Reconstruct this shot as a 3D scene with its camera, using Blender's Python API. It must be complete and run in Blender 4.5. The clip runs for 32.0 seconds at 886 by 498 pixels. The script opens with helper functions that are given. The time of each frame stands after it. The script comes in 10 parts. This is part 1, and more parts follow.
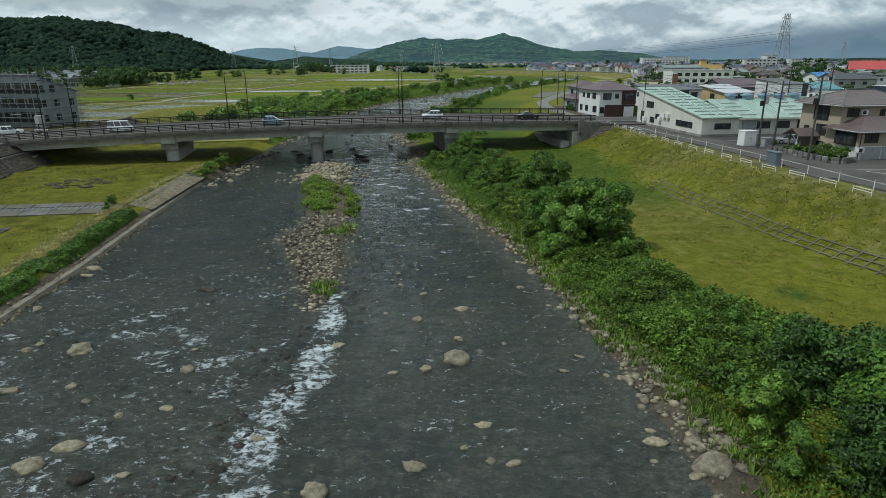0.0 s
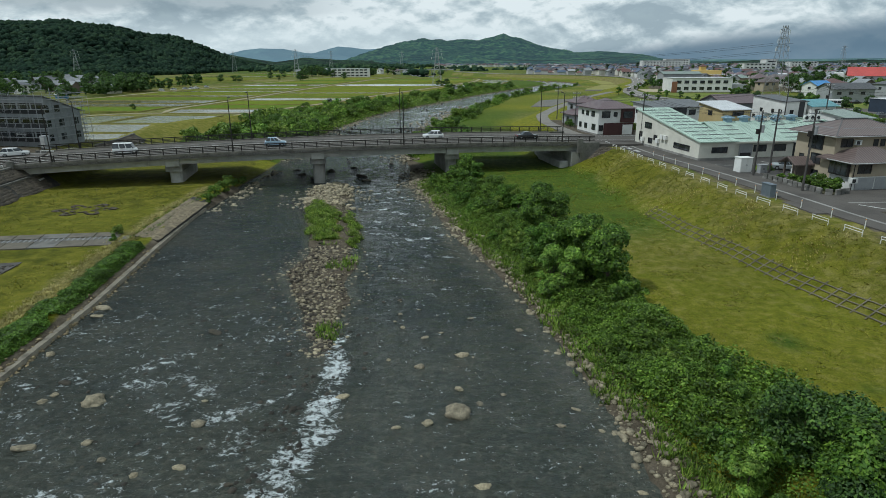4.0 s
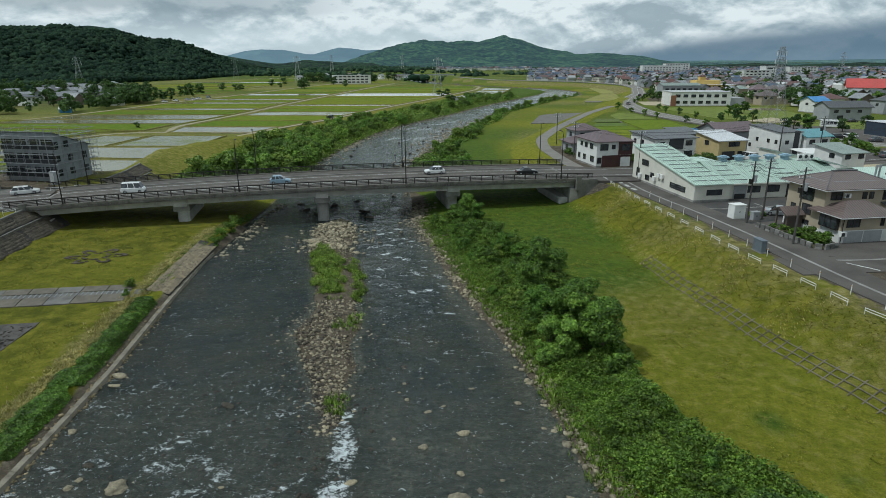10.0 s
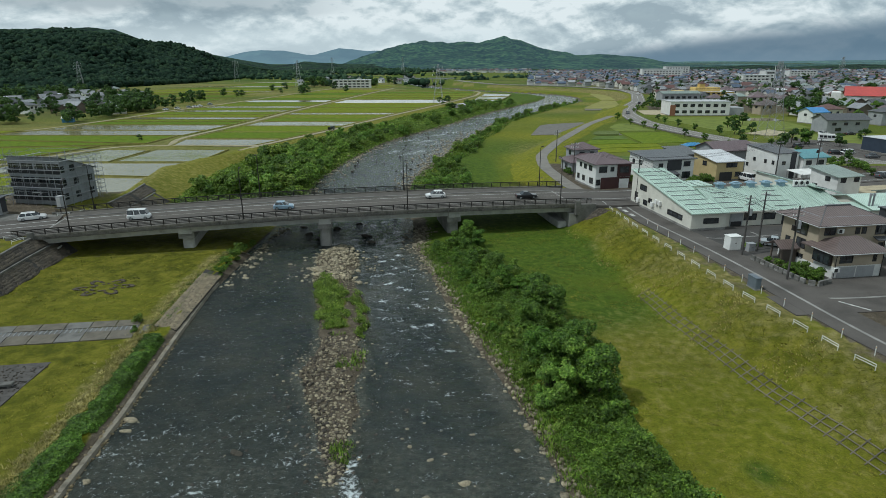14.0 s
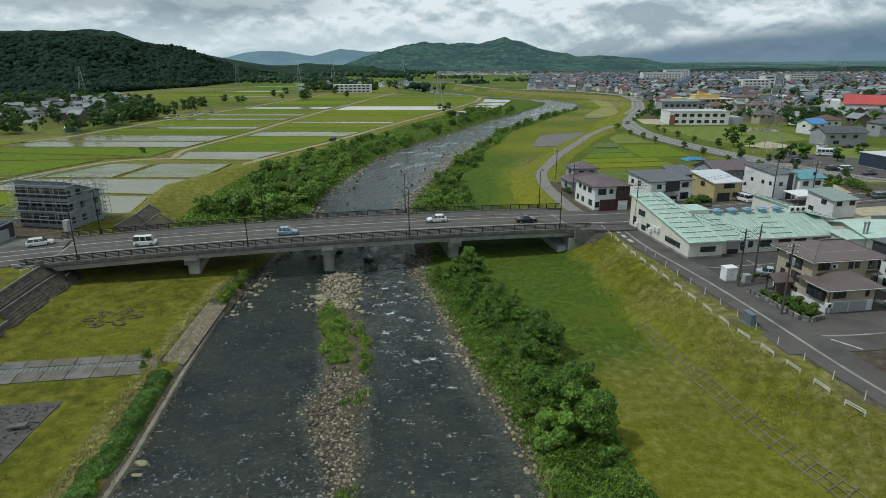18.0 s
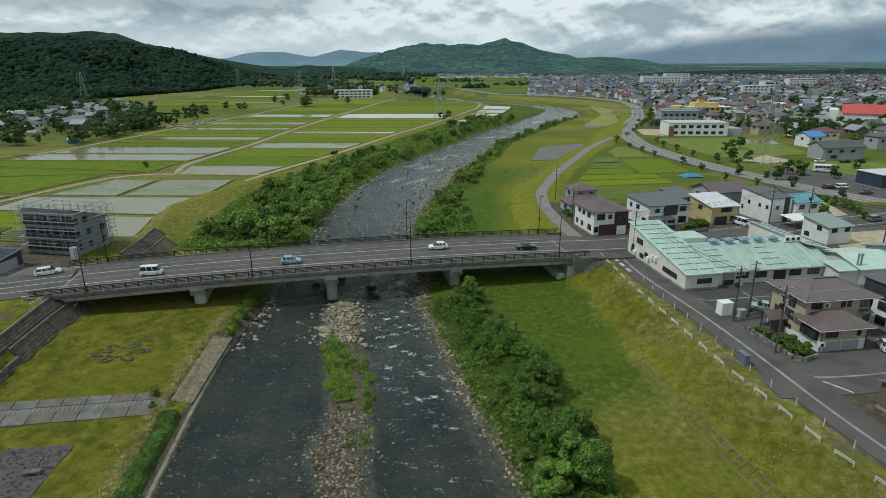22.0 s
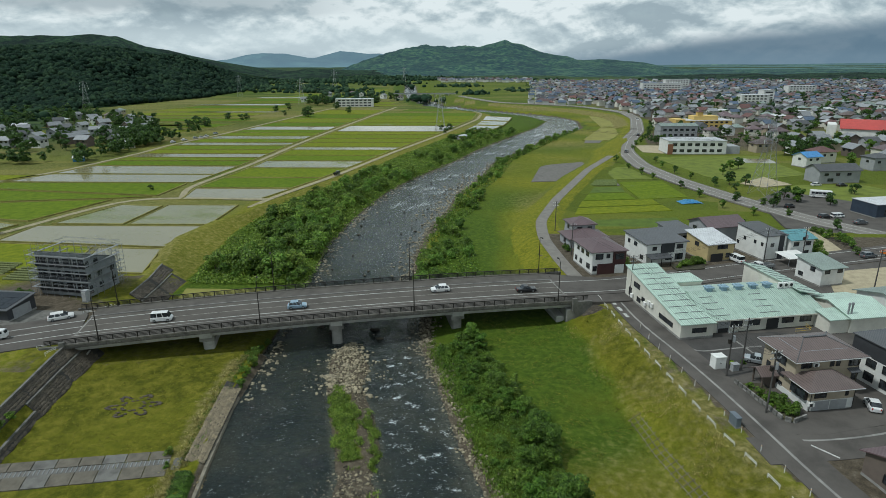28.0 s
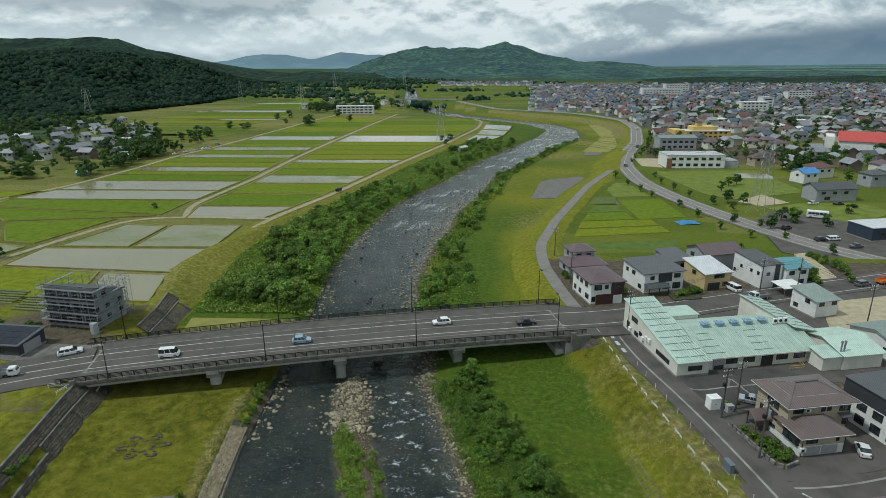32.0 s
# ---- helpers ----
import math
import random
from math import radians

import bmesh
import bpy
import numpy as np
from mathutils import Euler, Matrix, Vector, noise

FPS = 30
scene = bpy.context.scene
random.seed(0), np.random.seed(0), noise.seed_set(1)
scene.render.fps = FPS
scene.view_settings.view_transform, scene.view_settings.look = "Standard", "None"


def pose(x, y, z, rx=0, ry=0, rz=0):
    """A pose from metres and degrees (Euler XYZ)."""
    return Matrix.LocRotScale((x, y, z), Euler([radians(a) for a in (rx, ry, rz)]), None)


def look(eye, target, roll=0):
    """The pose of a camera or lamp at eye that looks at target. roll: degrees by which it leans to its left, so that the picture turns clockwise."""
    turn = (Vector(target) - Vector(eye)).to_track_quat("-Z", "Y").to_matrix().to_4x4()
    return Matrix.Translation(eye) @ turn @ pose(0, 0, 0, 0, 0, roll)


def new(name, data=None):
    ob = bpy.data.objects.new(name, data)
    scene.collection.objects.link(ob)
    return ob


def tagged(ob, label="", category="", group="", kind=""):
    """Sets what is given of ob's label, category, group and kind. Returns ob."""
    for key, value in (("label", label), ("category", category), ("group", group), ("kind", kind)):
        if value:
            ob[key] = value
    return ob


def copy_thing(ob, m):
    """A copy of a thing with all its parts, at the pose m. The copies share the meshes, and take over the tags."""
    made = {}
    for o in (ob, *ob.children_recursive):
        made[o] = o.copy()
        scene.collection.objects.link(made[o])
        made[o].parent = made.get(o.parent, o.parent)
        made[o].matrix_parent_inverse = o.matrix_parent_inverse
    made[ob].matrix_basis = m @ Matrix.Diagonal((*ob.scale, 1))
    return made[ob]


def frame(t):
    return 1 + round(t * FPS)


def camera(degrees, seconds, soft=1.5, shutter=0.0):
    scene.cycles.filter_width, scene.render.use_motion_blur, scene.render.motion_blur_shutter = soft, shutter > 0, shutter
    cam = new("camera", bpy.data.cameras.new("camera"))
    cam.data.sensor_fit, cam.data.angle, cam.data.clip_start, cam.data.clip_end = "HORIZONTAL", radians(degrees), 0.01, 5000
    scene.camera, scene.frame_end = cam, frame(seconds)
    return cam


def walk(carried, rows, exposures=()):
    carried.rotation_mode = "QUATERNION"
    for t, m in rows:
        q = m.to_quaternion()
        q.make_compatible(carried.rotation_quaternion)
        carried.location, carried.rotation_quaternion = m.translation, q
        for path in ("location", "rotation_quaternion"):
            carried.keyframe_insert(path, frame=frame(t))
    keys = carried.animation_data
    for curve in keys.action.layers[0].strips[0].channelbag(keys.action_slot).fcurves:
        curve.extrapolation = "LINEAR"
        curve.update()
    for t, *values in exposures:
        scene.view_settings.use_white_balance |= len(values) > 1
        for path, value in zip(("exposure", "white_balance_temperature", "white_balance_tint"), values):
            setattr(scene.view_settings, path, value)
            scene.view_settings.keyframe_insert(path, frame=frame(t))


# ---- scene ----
# camera: a drone that climbs almost straight up, looking a little down
cam = camera(72.9, 32.0, soft=0.35)
PITCH, ROLL = -17.61, 0.2
RISE = [
    (0.0, 0.770, 0.420, 17.425, 2.24),
    (1.0, 0.761, 0.376, 18.229, 2.25),
    (2.0, 0.750, 0.333, 19.122, 2.25),
    (3.0, 0.737, 0.289, 20.176, 2.26),
    (4.0, 0.722, 0.245, 21.244, 2.26),
    (5.0, 0.706, 0.201, 22.309, 2.27),
    (6.0, 0.688, 0.158, 23.446, 2.28),
    (7.0, 0.668, 0.114, 24.669, 2.28),
    (8.0, 0.646, 0.070, 25.922, 2.29),
    (9.0, 0.623, 0.026, 27.104, 2.29),
    (10.0, 0.598, -0.018, 28.248, 2.30),
    (11.0, 0.571, -0.061, 29.461, 2.31),
    (12.0, 0.542, -0.105, 30.607, 2.31),
    (13.0, 0.512, -0.149, 31.836, 2.32),
    (14.0, 0.480, -0.192, 33.158, 2.32),
    (15.0, 0.446, -0.236, 34.420, 2.33),
    (16.0, 0.410, -0.280, 35.645, 2.34),
    (17.0, 0.373, -0.324, 36.873, 2.34),
    (18.0, 0.333, -0.367, 38.204, 2.35),
    (19.0, 0.292, -0.411, 39.697, 2.35),
    (20.0, 0.250, -0.455, 41.139, 2.36),
    (21.0, 0.205, -0.499, 42.609, 2.36),
    (22.0, 0.159, -0.542, 44.076, 2.37),
    (23.0, 0.111, -0.586, 45.653, 2.38),
    (24.0, 0.061, -0.630, 47.120, 2.38),
    (25.0, 0.010, -0.674, 48.697, 2.39),
    (26.0, -0.044, -0.718, 50.289, 2.39),
    (27.0, -0.099, -0.761, 51.886, 2.40),
    (28.0, -0.155, -0.805, 53.600, 2.41),
    (29.0, -0.214, -0.849, 55.503, 2.41),
    (30.0, -0.274, -0.893, 57.363, 2.42),
    (31.0, -0.336, -0.936, 59.303, 2.42),
    (32.0, -0.400, -0.980, 61.305, 2.43),
]
walk(cam, [(t, pose(x, y, z, 90 + PITCH, 0, yaw) @ pose(0, 0, 0, 0, 0, -ROLL)) for t, x, y, z, yaw in RISE], ((0.0, -0.27, 5980, 5.0), (32.0, -0.27, 6080, 5.0)))

# ---------------------------------------------------------------- light
SUN_AZ, SUN_EL = 250.0, 56.0     # compass-like: from the left and slightly behind
world = bpy.data.worlds.new("overcast_sky")
scene.world = world
world.use_nodes = True
wn, wl = world.node_tree.nodes, world.node_tree.links
wn.clear()
w_out = wn.new("ShaderNodeOutputWorld")
w_bg = wn.new("ShaderNodeBackground")
w_sky = wn.new("ShaderNodeTexSky")
w_sky.sky_type = 'NISHITA'
w_sky.sun_disc = False
w_sky.sun_elevation = radians(SUN_EL)
w_sky.sun_rotation = radians(SUN_AZ)
w_co = wn.new("ShaderNodeTexCoord")
w_sep = wn.new("ShaderNodeSeparateXYZ")
wl.new(w_co.outputs["Generated"], w_sep.inputs[0])


def wmath(op, a, b=None, c=None):
    n = wn.new("ShaderNodeMath")
    n.operation = op
    for i, v in enumerate((a, b, c)):
        if v is None:
            continue
        if isinstance(v, (int, float)):
            n.inputs[i].default_value = v
        else:
            wl.new(v, n.inputs[i])
    return n.outputs[0]


def wramp(val, stops):
    n = wn.new("ShaderNodeValToRGB")
    while len(n.color_ramp.elements) < len(stops):
        n.color_ramp.elements.new(0.5)
    for e, (p, c) in zip(n.color_ramp.elements, stops):
        e.position, e.color = p, (*c, 1)
    wl.new(val, n.inputs[0])
    return n.outputs[0]


def wmix(f, a, b):
    n = wn.new("ShaderNodeMix")
    n.data_type = 'RGBA'
    if isinstance(f, (int, float)):
        n.inputs[0].default_value = f
    else:
        wl.new(f, n.inputs[0])
    for i, v in ((6, a), (7, b)):
        if isinstance(v, tuple):
            n.inputs[i].default_value = (*v, 1)
        else:
            wl.new(v, n.inputs[i])
    return n.outputs[2]


def wstep(v, lo, hi):
    n = wn.new("ShaderNodeMapRange")
    n.interpolation_type = 'SMOOTHSTEP'
    n.inputs["From Min"].default_value, n.inputs["From Max"].default_value = lo, hi
    wl.new(v, n.inputs["Value"])
    return n.outputs["Result"]


# cloud layer: heaped clouds, lit on their upper edges
def wnoise(vec, scale, detail, rough=0.55, dist=0.0):
    n = wn.new("ShaderNodeTexNoise")
    wl.new(vec, n.inputs["Vector"])
    n.inputs["Scale"].default_value, n.inputs["Detail"].default_value = scale, detail
    n.inputs["Roughness"].default_value, n.inputs["Distortion"].default_value = rough, dist
    return n.outputs[0]


def wvec(up=0.0, flat=1.0):
    c = wn.new("ShaderNodeCombineXYZ")
    wl.new(wmath('MULTIPLY', w_sep.outputs[0], 1.0), c.inputs[0])
    wl.new(wmath('MULTIPLY', w_sep.outputs[1], 1.0), c.inputs[1])
    wl.new(wmath('ADD', wmath('MULTIPLY', w_sep.outputs[2], 2.1 * flat), up), c.inputs[2])
    return c.outputs[0]


puff, puff_up = wnoise(wvec(), 8.5, 9.0, 0.56, 0.25), wnoise(wvec(0.030), 8.5, 9.0, 0.56, 0.25)
heap, heap_up = wnoise(wvec(), 21.0, 7.0, 0.55, 0.3), wnoise(wvec(0.012), 21.0, 7.0, 0.55, 0.3)
lit = wmath('ADD', wmath('MULTIPLY', wmath('SUBTRACT', puff, puff_up), 0.9), wmath('MULTIPLY', wmath('SUBTRACT', heap, heap_up), 0.45))
broad = wnoise(wvec(0.4, 1.6), 3.2, 3.0)
body = wmath('ADD', wmath('ADD', wmath('MULTIPLY', puff, 0.62), wmath('MULTIPLY', broad, 0.38)), lit)
cloud = wramp(body, [(0.36, (0.42, 0.50, 0.54)), (0.45, (0.55, 0.63, 0.66)), (0.52, (0.70, 0.77, 0.78)), (0.62, (0.94, 0.98, 0.97))])
skyc = wn.new("ShaderNodeVectorMath")
skyc.operation = 'SCALE'
wl.new(w_sky.outputs[0], skyc.inputs[0])
skyc.inputs[3].default_value = 0.16
gap = wmath('MULTIPLY', wmath('SUBTRACT', 1.0, wstep(puff, 0.30, 0.40)), wstep(w_sep.outputs[2], 0.05, 0.09))
sky1 = wmix(wmath('MULTIPLY', gap, 0.7), cloud, skyc.outputs[0])
# a grey bank over the western hills, with bright air under it
west = wmath('SUBTRACT', 1.0, wstep(w_sep.outputs[0], -0.34, -0.12))
bank = wmath('MULTIPLY', west, wstep(wmath('ADD', w_sep.outputs[2], wmath('MULTIPLY', wmath('SUBTRACT', heap, 0.5), 0.03)), 0.055, 0.072))
sky1 = wmix(wmath('MULTIPLY', bank, 0.62), sky1, (0.30, 0.37, 0.41))
glow_ = wmath('MULTIPLY', wmath('SUBTRACT', 1.0, wstep(w_sep.outputs[2], 0.030, 0.062)), wmath('SUBTRACT', 1.0, wstep(w_sep.outputs[0], 0.0, 0.25)))
sky1 = wmix(wmath('MULTIPLY', glow_, 0.55), sky1, (0.80, 0.88, 0.89))
# rain-dark air with the foot of a veiled mountain on the eastern side
foot = wmath('MULTIPLY', wmath('SUBTRACT', w_sep.outputs[0], 0.17), 0.125)
edge_ = wmath('ADD', wmath('SUBTRACT', foot, w_sep.outputs[2]), wmath('MULTIPLY', wmath('SUBTRACT', puff, 0.5), 0.030))
sky2 = wmix(wmath('MULTIPLY', wstep(edge_, -0.022, 0.014), 0.92), sky1, (0.140, 0.220, 0.295))
sky3 = wmix(wmath('MULTIPLY', wmath('SUBTRACT', 1.0, wstep(w_sep.outputs[2], -0.002, 0.016)), 0.35), sky2, (0.24, 0.34, 0.42))
wl.new(sky3, w_bg.inputs[0])
w_bg.inputs[1].default_value = 1.0
wl.new(w_bg.outputs[0], w_out.inputs[0])

sun = new("sun", bpy.data.lights.new("sun", 'SUN'))
sun.data.energy, sun.data.angle, sun.data.color = 2.7, radians(4), (1.0, 0.985, 0.94)
a_, e_ = radians(SUN_AZ), radians(SUN_EL)
sun_dir = Vector((math.sin(a_) * math.cos(e_), math.cos(a_) * math.cos(e_), math.sin(e_)))
sun.matrix_world = look((0, 0, 300), tuple(Vector((0, 0, 300)) - sun_dir))

# ---------------------------------------------------------------- materials


class Nodes:
    """A small wrapper round a node material."""

    def __init__(self, name, rough=0.8, metal=0.0, spec=0.4):
        self.m = bpy.data.materials.new(name)
        self.m.use_nodes = True
        self.n, self.l = self.m.node_tree.nodes, self.m.node_tree.links
        self.b = self.n["Principled BSDF"]
        self.b.inputs["Roughness"].default_value = rough
        self.b.inputs["Metallic"].default_value = metal
        self.b.inputs["Specular IOR Level"].default_value = spec
        self.co = None

    def pos(self, local=False):
        if local:
            return self.n.new("ShaderNodeTexCoord").outputs["Object"]
        if not self.co:
            self.co = self.n.new("ShaderNodeNewGeometry")
        return self.co.outputs["Position"]

    def noise(self, scale, detail=4, rough=0.55, vec=None, stretch=None, dist=0.0):
        v = vec or self.pos()
        if stretch:
            mp = self.n.new("ShaderNodeMapping")
            mp.inputs["Scale"].default_value = stretch
            self.l.new(v, mp.inputs[0])
            v = mp.outputs[0]
        t = self.n.new("ShaderNodeTexNoise")
        t.inputs["Scale"].default_value, t.inputs["Detail"].default_value = scale, detail
        t.inputs["Roughness"].default_value, t.inputs["Distortion"].default_value = rough, dist
        self.l.new(v, t.inputs["Vector"])
        return t.outputs[0]

    def voronoi(self, scale, feature='F1', vec=None, out=0):
        t = self.n.new("ShaderNodeTexVoronoi")
        t.feature = feature
        t.inputs["Scale"].default_value = scale
        self.l.new(vec or self.pos(), t.inputs["Vector"])
        return t.outputs[out]

    def ramp(self, val, stops):
        r = self.n.new("ShaderNodeValToRGB")
        while len(r.color_ramp.elements) < len(stops):
            r.color_ramp.elements.new(0.5)
        for e, (p, c) in zip(r.color_ramp.elements, stops):
            e.position = p
            e.color = (*c, 1) if isinstance(c, tuple) else (c, c, c, 1)
        self.l.new(val, r.inputs[0])
        return r.outputs[0]

    def mix(self, f, a, b, blend='MIX'):
        x = self.n.new("ShaderNodeMix")
        x.data_type, x.blend_type = 'RGBA', blend
        for i, v in ((0, f), (6, a), (7, b)):
            if isinstance(v, tuple):
                x.inputs[i].default_value = (*v, 1)
            elif isinstance(v, (int, float)):
                x.inputs[i].default_value = v
            else:
                self.l.new(v, x.inputs[i])
        return x.outputs[2]

    def math(self, op, a, b=0.0):
        x = self.n.new("ShaderNodeMath")
        x.operation = op
        for i, v in ((0, a), (1, b)):
            if isinstance(v, (int, float)):
                x.inputs[i].default_value = v
            else:
                self.l.new(v, x.inputs[i])
        return x.outputs[0]

    def attr(self, name, out="Fac"):
        a = self.n.new("ShaderNodeAttribute")
        a.attribute_name = name
        return a.outputs[out]

    def rand(self):
        return self.n.new("ShaderNodeObjectInfo").outputs["Random"]

    def island(self):
        return self.n.new("ShaderNodeNewGeometry").outputs["Random Per Island"]

    def color(self, c):
        if isinstance(c, tuple):
            self.b.inputs["Base Color"].default_value = (*c, 1)
        else:
            self.l.new(c, self.b.inputs["Base Color"])
        return self

    def roughness(self, v):
        self.l.new(v, self.b.inputs["Roughness"])
        return self

    def bump(self, h, strength=0.5, dist=0.05):
        x = self.n.new("ShaderNodeBump")
        x.inputs["Strength"].default_value, x.inputs["Distance"].default_value = strength, dist
        self.l.new(h, x.inputs["Height"])
        self.l.new(x.outputs[0], self.b.inputs["Normal"])
        return self


def dk(c, f):
    return tuple(v * f for v in c)


def plain(name, c, rough=0.6, metal=0.0, var=0.15, scale=1.5, fine=25.0, bump=0.0, local=False, spec=0.4):
    """Paint, metal or plastic with stains at two scales."""
    k = Nodes(name, rough, metal, spec)
    v = k.pos(True) if local else None
    big = k.ramp(k.noise(scale, 5, 0.6, v), [(0.3, dk(c, 1 - var)), (0.55, c), (0.75, dk(c, 1 + 0.4 * var))])
    small = k.ramp(k.noise(fine, 3, 0.6, v), [(0.35, 1 - 0.5 * var), (0.65, 1.0)])
    k.color(k.mix(1.0, big, small, 'MULTIPLY'))
    if bump:
        k.bump(k.noise(fine, 4, 0.6, v), bump, 0.02)
    return k.m


def leafy(name, dark, mid, light, rough=0.55):
    k = Nodes(name, rough, 0, 0.3)
    c = k.ramp(k.island(), [(0.0, dark), (0.5, mid), (1.0, light)])
    c2 = k.ramp(k.rand(), [(0.0, (0.72, 0.80, 0.70)), (1.0, (1.20, 1.12, 1.0))])
    n = k.mix(1.0, k.ramp(k.noise(0.30, 3), [(0.35, 0.72), (0.65, 1.25)]), k.ramp(k.noise(1.5, 4, 0.65), [(0.36, 0.52), (0.5, 1.0), (0.64, 1.48)]), 'MULTIPLY')
    k.color(k.mix(1.0, k.mix(1.0, c, c2, 'MULTIPLY'), n, 'MULTIPLY'))
    tr = k.n.new("ShaderNodeBsdfTranslucent")
    k.l.new(k.mix(1.0, c, (1.0, 1.1, 0.5), 'MULTIPLY'), tr.inputs[0])
    ms = k.n.new("ShaderNodeMixShader")
    ms.inputs[0].default_value = 0.22
    k.l.new(k.b.outputs[0], ms.inputs[1])
    k.l.new(tr.outputs[0], ms.inputs[2])
    k.l.new(ms.outputs[0], k.n["Material Output"].inputs[0])
    return k.m


LEAF = leafy("leaf_green", (0.034, 0.080, 0.010), (0.078, 0.158, 0.018), (0.155, 0.255, 0.036))
LEAF_DARK = leafy("leaf_dark", (0.018, 0.046, 0.012), (0.042, 0.094, 0.018), (0.085, 0.158, 0.030))
LEAF_LIGHT = leafy("leaf_light", (0.080, 0.170, 0.022), (0.150, 0.270, 0.040), (0.240, 0.360, 0.070))
LEAF_WEED = leafy("leaf_weed", (0.038, 0.080, 0.010), (0.084, 0.156, 0.018), (0.172, 0.268, 0.042))
LEAF_REED = leafy("leaf_grass", (0.070, 0.130, 0.018), (0.135, 0.220, 0.030), (0.230, 0.305, 0.060))
LEAF_DRY = leafy("leaf_dry", (0.22, 0.18, 0.06), (0.36, 0.30, 0.12), (0.50, 0.43, 0.20))
LEAF_MEADOW = leafy("leaf_meadow", (0.110, 0.125, 0.011), (0.175, 0.172, 0.016), (0.240, 0.220, 0.028))
BARK = plain("bark", (0.09, 0.07, 0.05), 0.9, 0, 0.3, 4, 30, 0.5)


def ground_material():
    k = Nodes("ground_cover", 0.95, 0, 0.15)
    n1, n2, n3 = k.noise(0.06, 5, 0.6), k.noise(0.9, 6, 0.65), k.noise(9.0, 4, 0.7)
    grass = k.ramp(n2, [(0.30, (0.100, 0.116, 0.009)), (0.5, (0.172, 0.174, 0.013)), (0.70, (0.250, 0.236, 0.025))])
    lush = k.ramp(n2, [(0.30, (0.036, 0.068, 0.006)), (0.5, (0.064, 0.106, 0.009)), (0.70, (0.108, 0.150, 0.016))])
    dry = k.ramp(n2, [(0.36, (0.110, 0.105, 0.028)), (0.5, (0.180, 0.160, 0.050)), (0.64, (0.280, 0.245, 0.100))])
    soil = k.ramp(n2, [(0.28, (0.055, 0.045, 0.032)), (0.55, (0.115, 0.095, 0.068)), (0.75, (0.19, 0.165, 0.125))])
    zone = k.n.new("ShaderNodeSeparateColor")
    k.l.new(k.attr("zone", "Color"), zone.inputs[0])
    patch = k.ramp(n1, [(0.42, 0.0), (0.58, 1.0)])
    fine = k.ramp(n3, [(0.36, 0.64), (0.5, 0.94), (0.64, 1.16)])

    def soft(z, lo, hi):
        return k.ramp(k.math('ADD', z, k.math('MULTIPLY', k.math('SUBTRACT', n2, 0.5), 0.7)), [(lo, 0.0), (hi, 1.0)])
    c = k.mix(soft(zone.outputs[2], 0.25, 0.75), grass, lush)
    c = k.mix(k.math('MULTIPLY', patch, 0.35), c, k.mix(0.5, c, lush))
    olive = k.ramp(k.noise(0.55, 6, 0.65), [(0.36, (0.068, 0.077, 0.006)), (0.5, (0.114, 0.117, 0.010)), (0.64, (0.174, 0.164, 0.020))])
    c = k.mix(soft(k.attr("olive"), 0.25, 0.75), c, olive)
    # far fields: small parcels of slightly different green, with cloud shade painted in
    mp = k.n.new("ShaderNodeMapping")
    mp.inputs["Scale"].default_value = (0.016, 0.052, 0.0)
    mp.inputs["Rotation"].default_value = (0, 0, 0.12)
    k.l.new(k.pos(), mp.inputs[0])
    vo = k.n.new("ShaderNodeTexVoronoi")
    vo.distance = 'CHEBYCHEV'
    vo.inputs["Scale"].default_value, vo.inputs["Randomness"].default_value = 1.0, 0.7
    k.l.new(mp.outputs[0], vo.inputs["Vector"])
    sp = k.n.new("ShaderNodeSeparateColor")
    k.l.new(vo.outputs["Color"], sp.inputs[0])
    parcel = k.ramp(sp.outputs[0], [(0.0, (0.050, 0.084, 0.012)), (0.25, (0.086, 0.126, 0.016)), (0.45, (0.150, 0.160, 0.030)), (0.6, (0.062, 0.096, 0.016)), (0.75, (0.110, 0.130, 0.026)), (0.9, (0.200, 0.180, 0.070))])
    parcel.node.color_ramp.interpolation = 'CONSTANT'
    c = k.mix(k.math('MULTIPLY', k.attr("parcel"), 0.75), c, parcel)
    c = k.mix(soft(zone.outputs[1], 0.25, 0.75), c, dry)
    c = k.mix(k.attr("woods"), c, k.ramp(k.noise(0.03, 6, 0.7), [(0.38, (0.012, 0.030, 0.012)), (0.5, (0.028, 0.058, 0.022)), (0.64, (0.070, 0.110, 0.035))]))
    c = k.mix(soft(zone.outputs[0], 0.35, 0.65), c, soil)
    tuft = k.ramp(k.noise(2.6, 5, 0.7), [(0.36, 0.86), (0.5, 1.0), (0.64, 1.08)])
    k.color(k.mix(1.0, k.mix(1.0, c, fine, 'MULTIPLY'), tuft, 'MULTIPLY'))
    k.bump(k.mix(0.5, n3, k.noise(34.0, 3, 0.7)), 0.9, 0.10)
    return k.m


GROUND = ground_material()


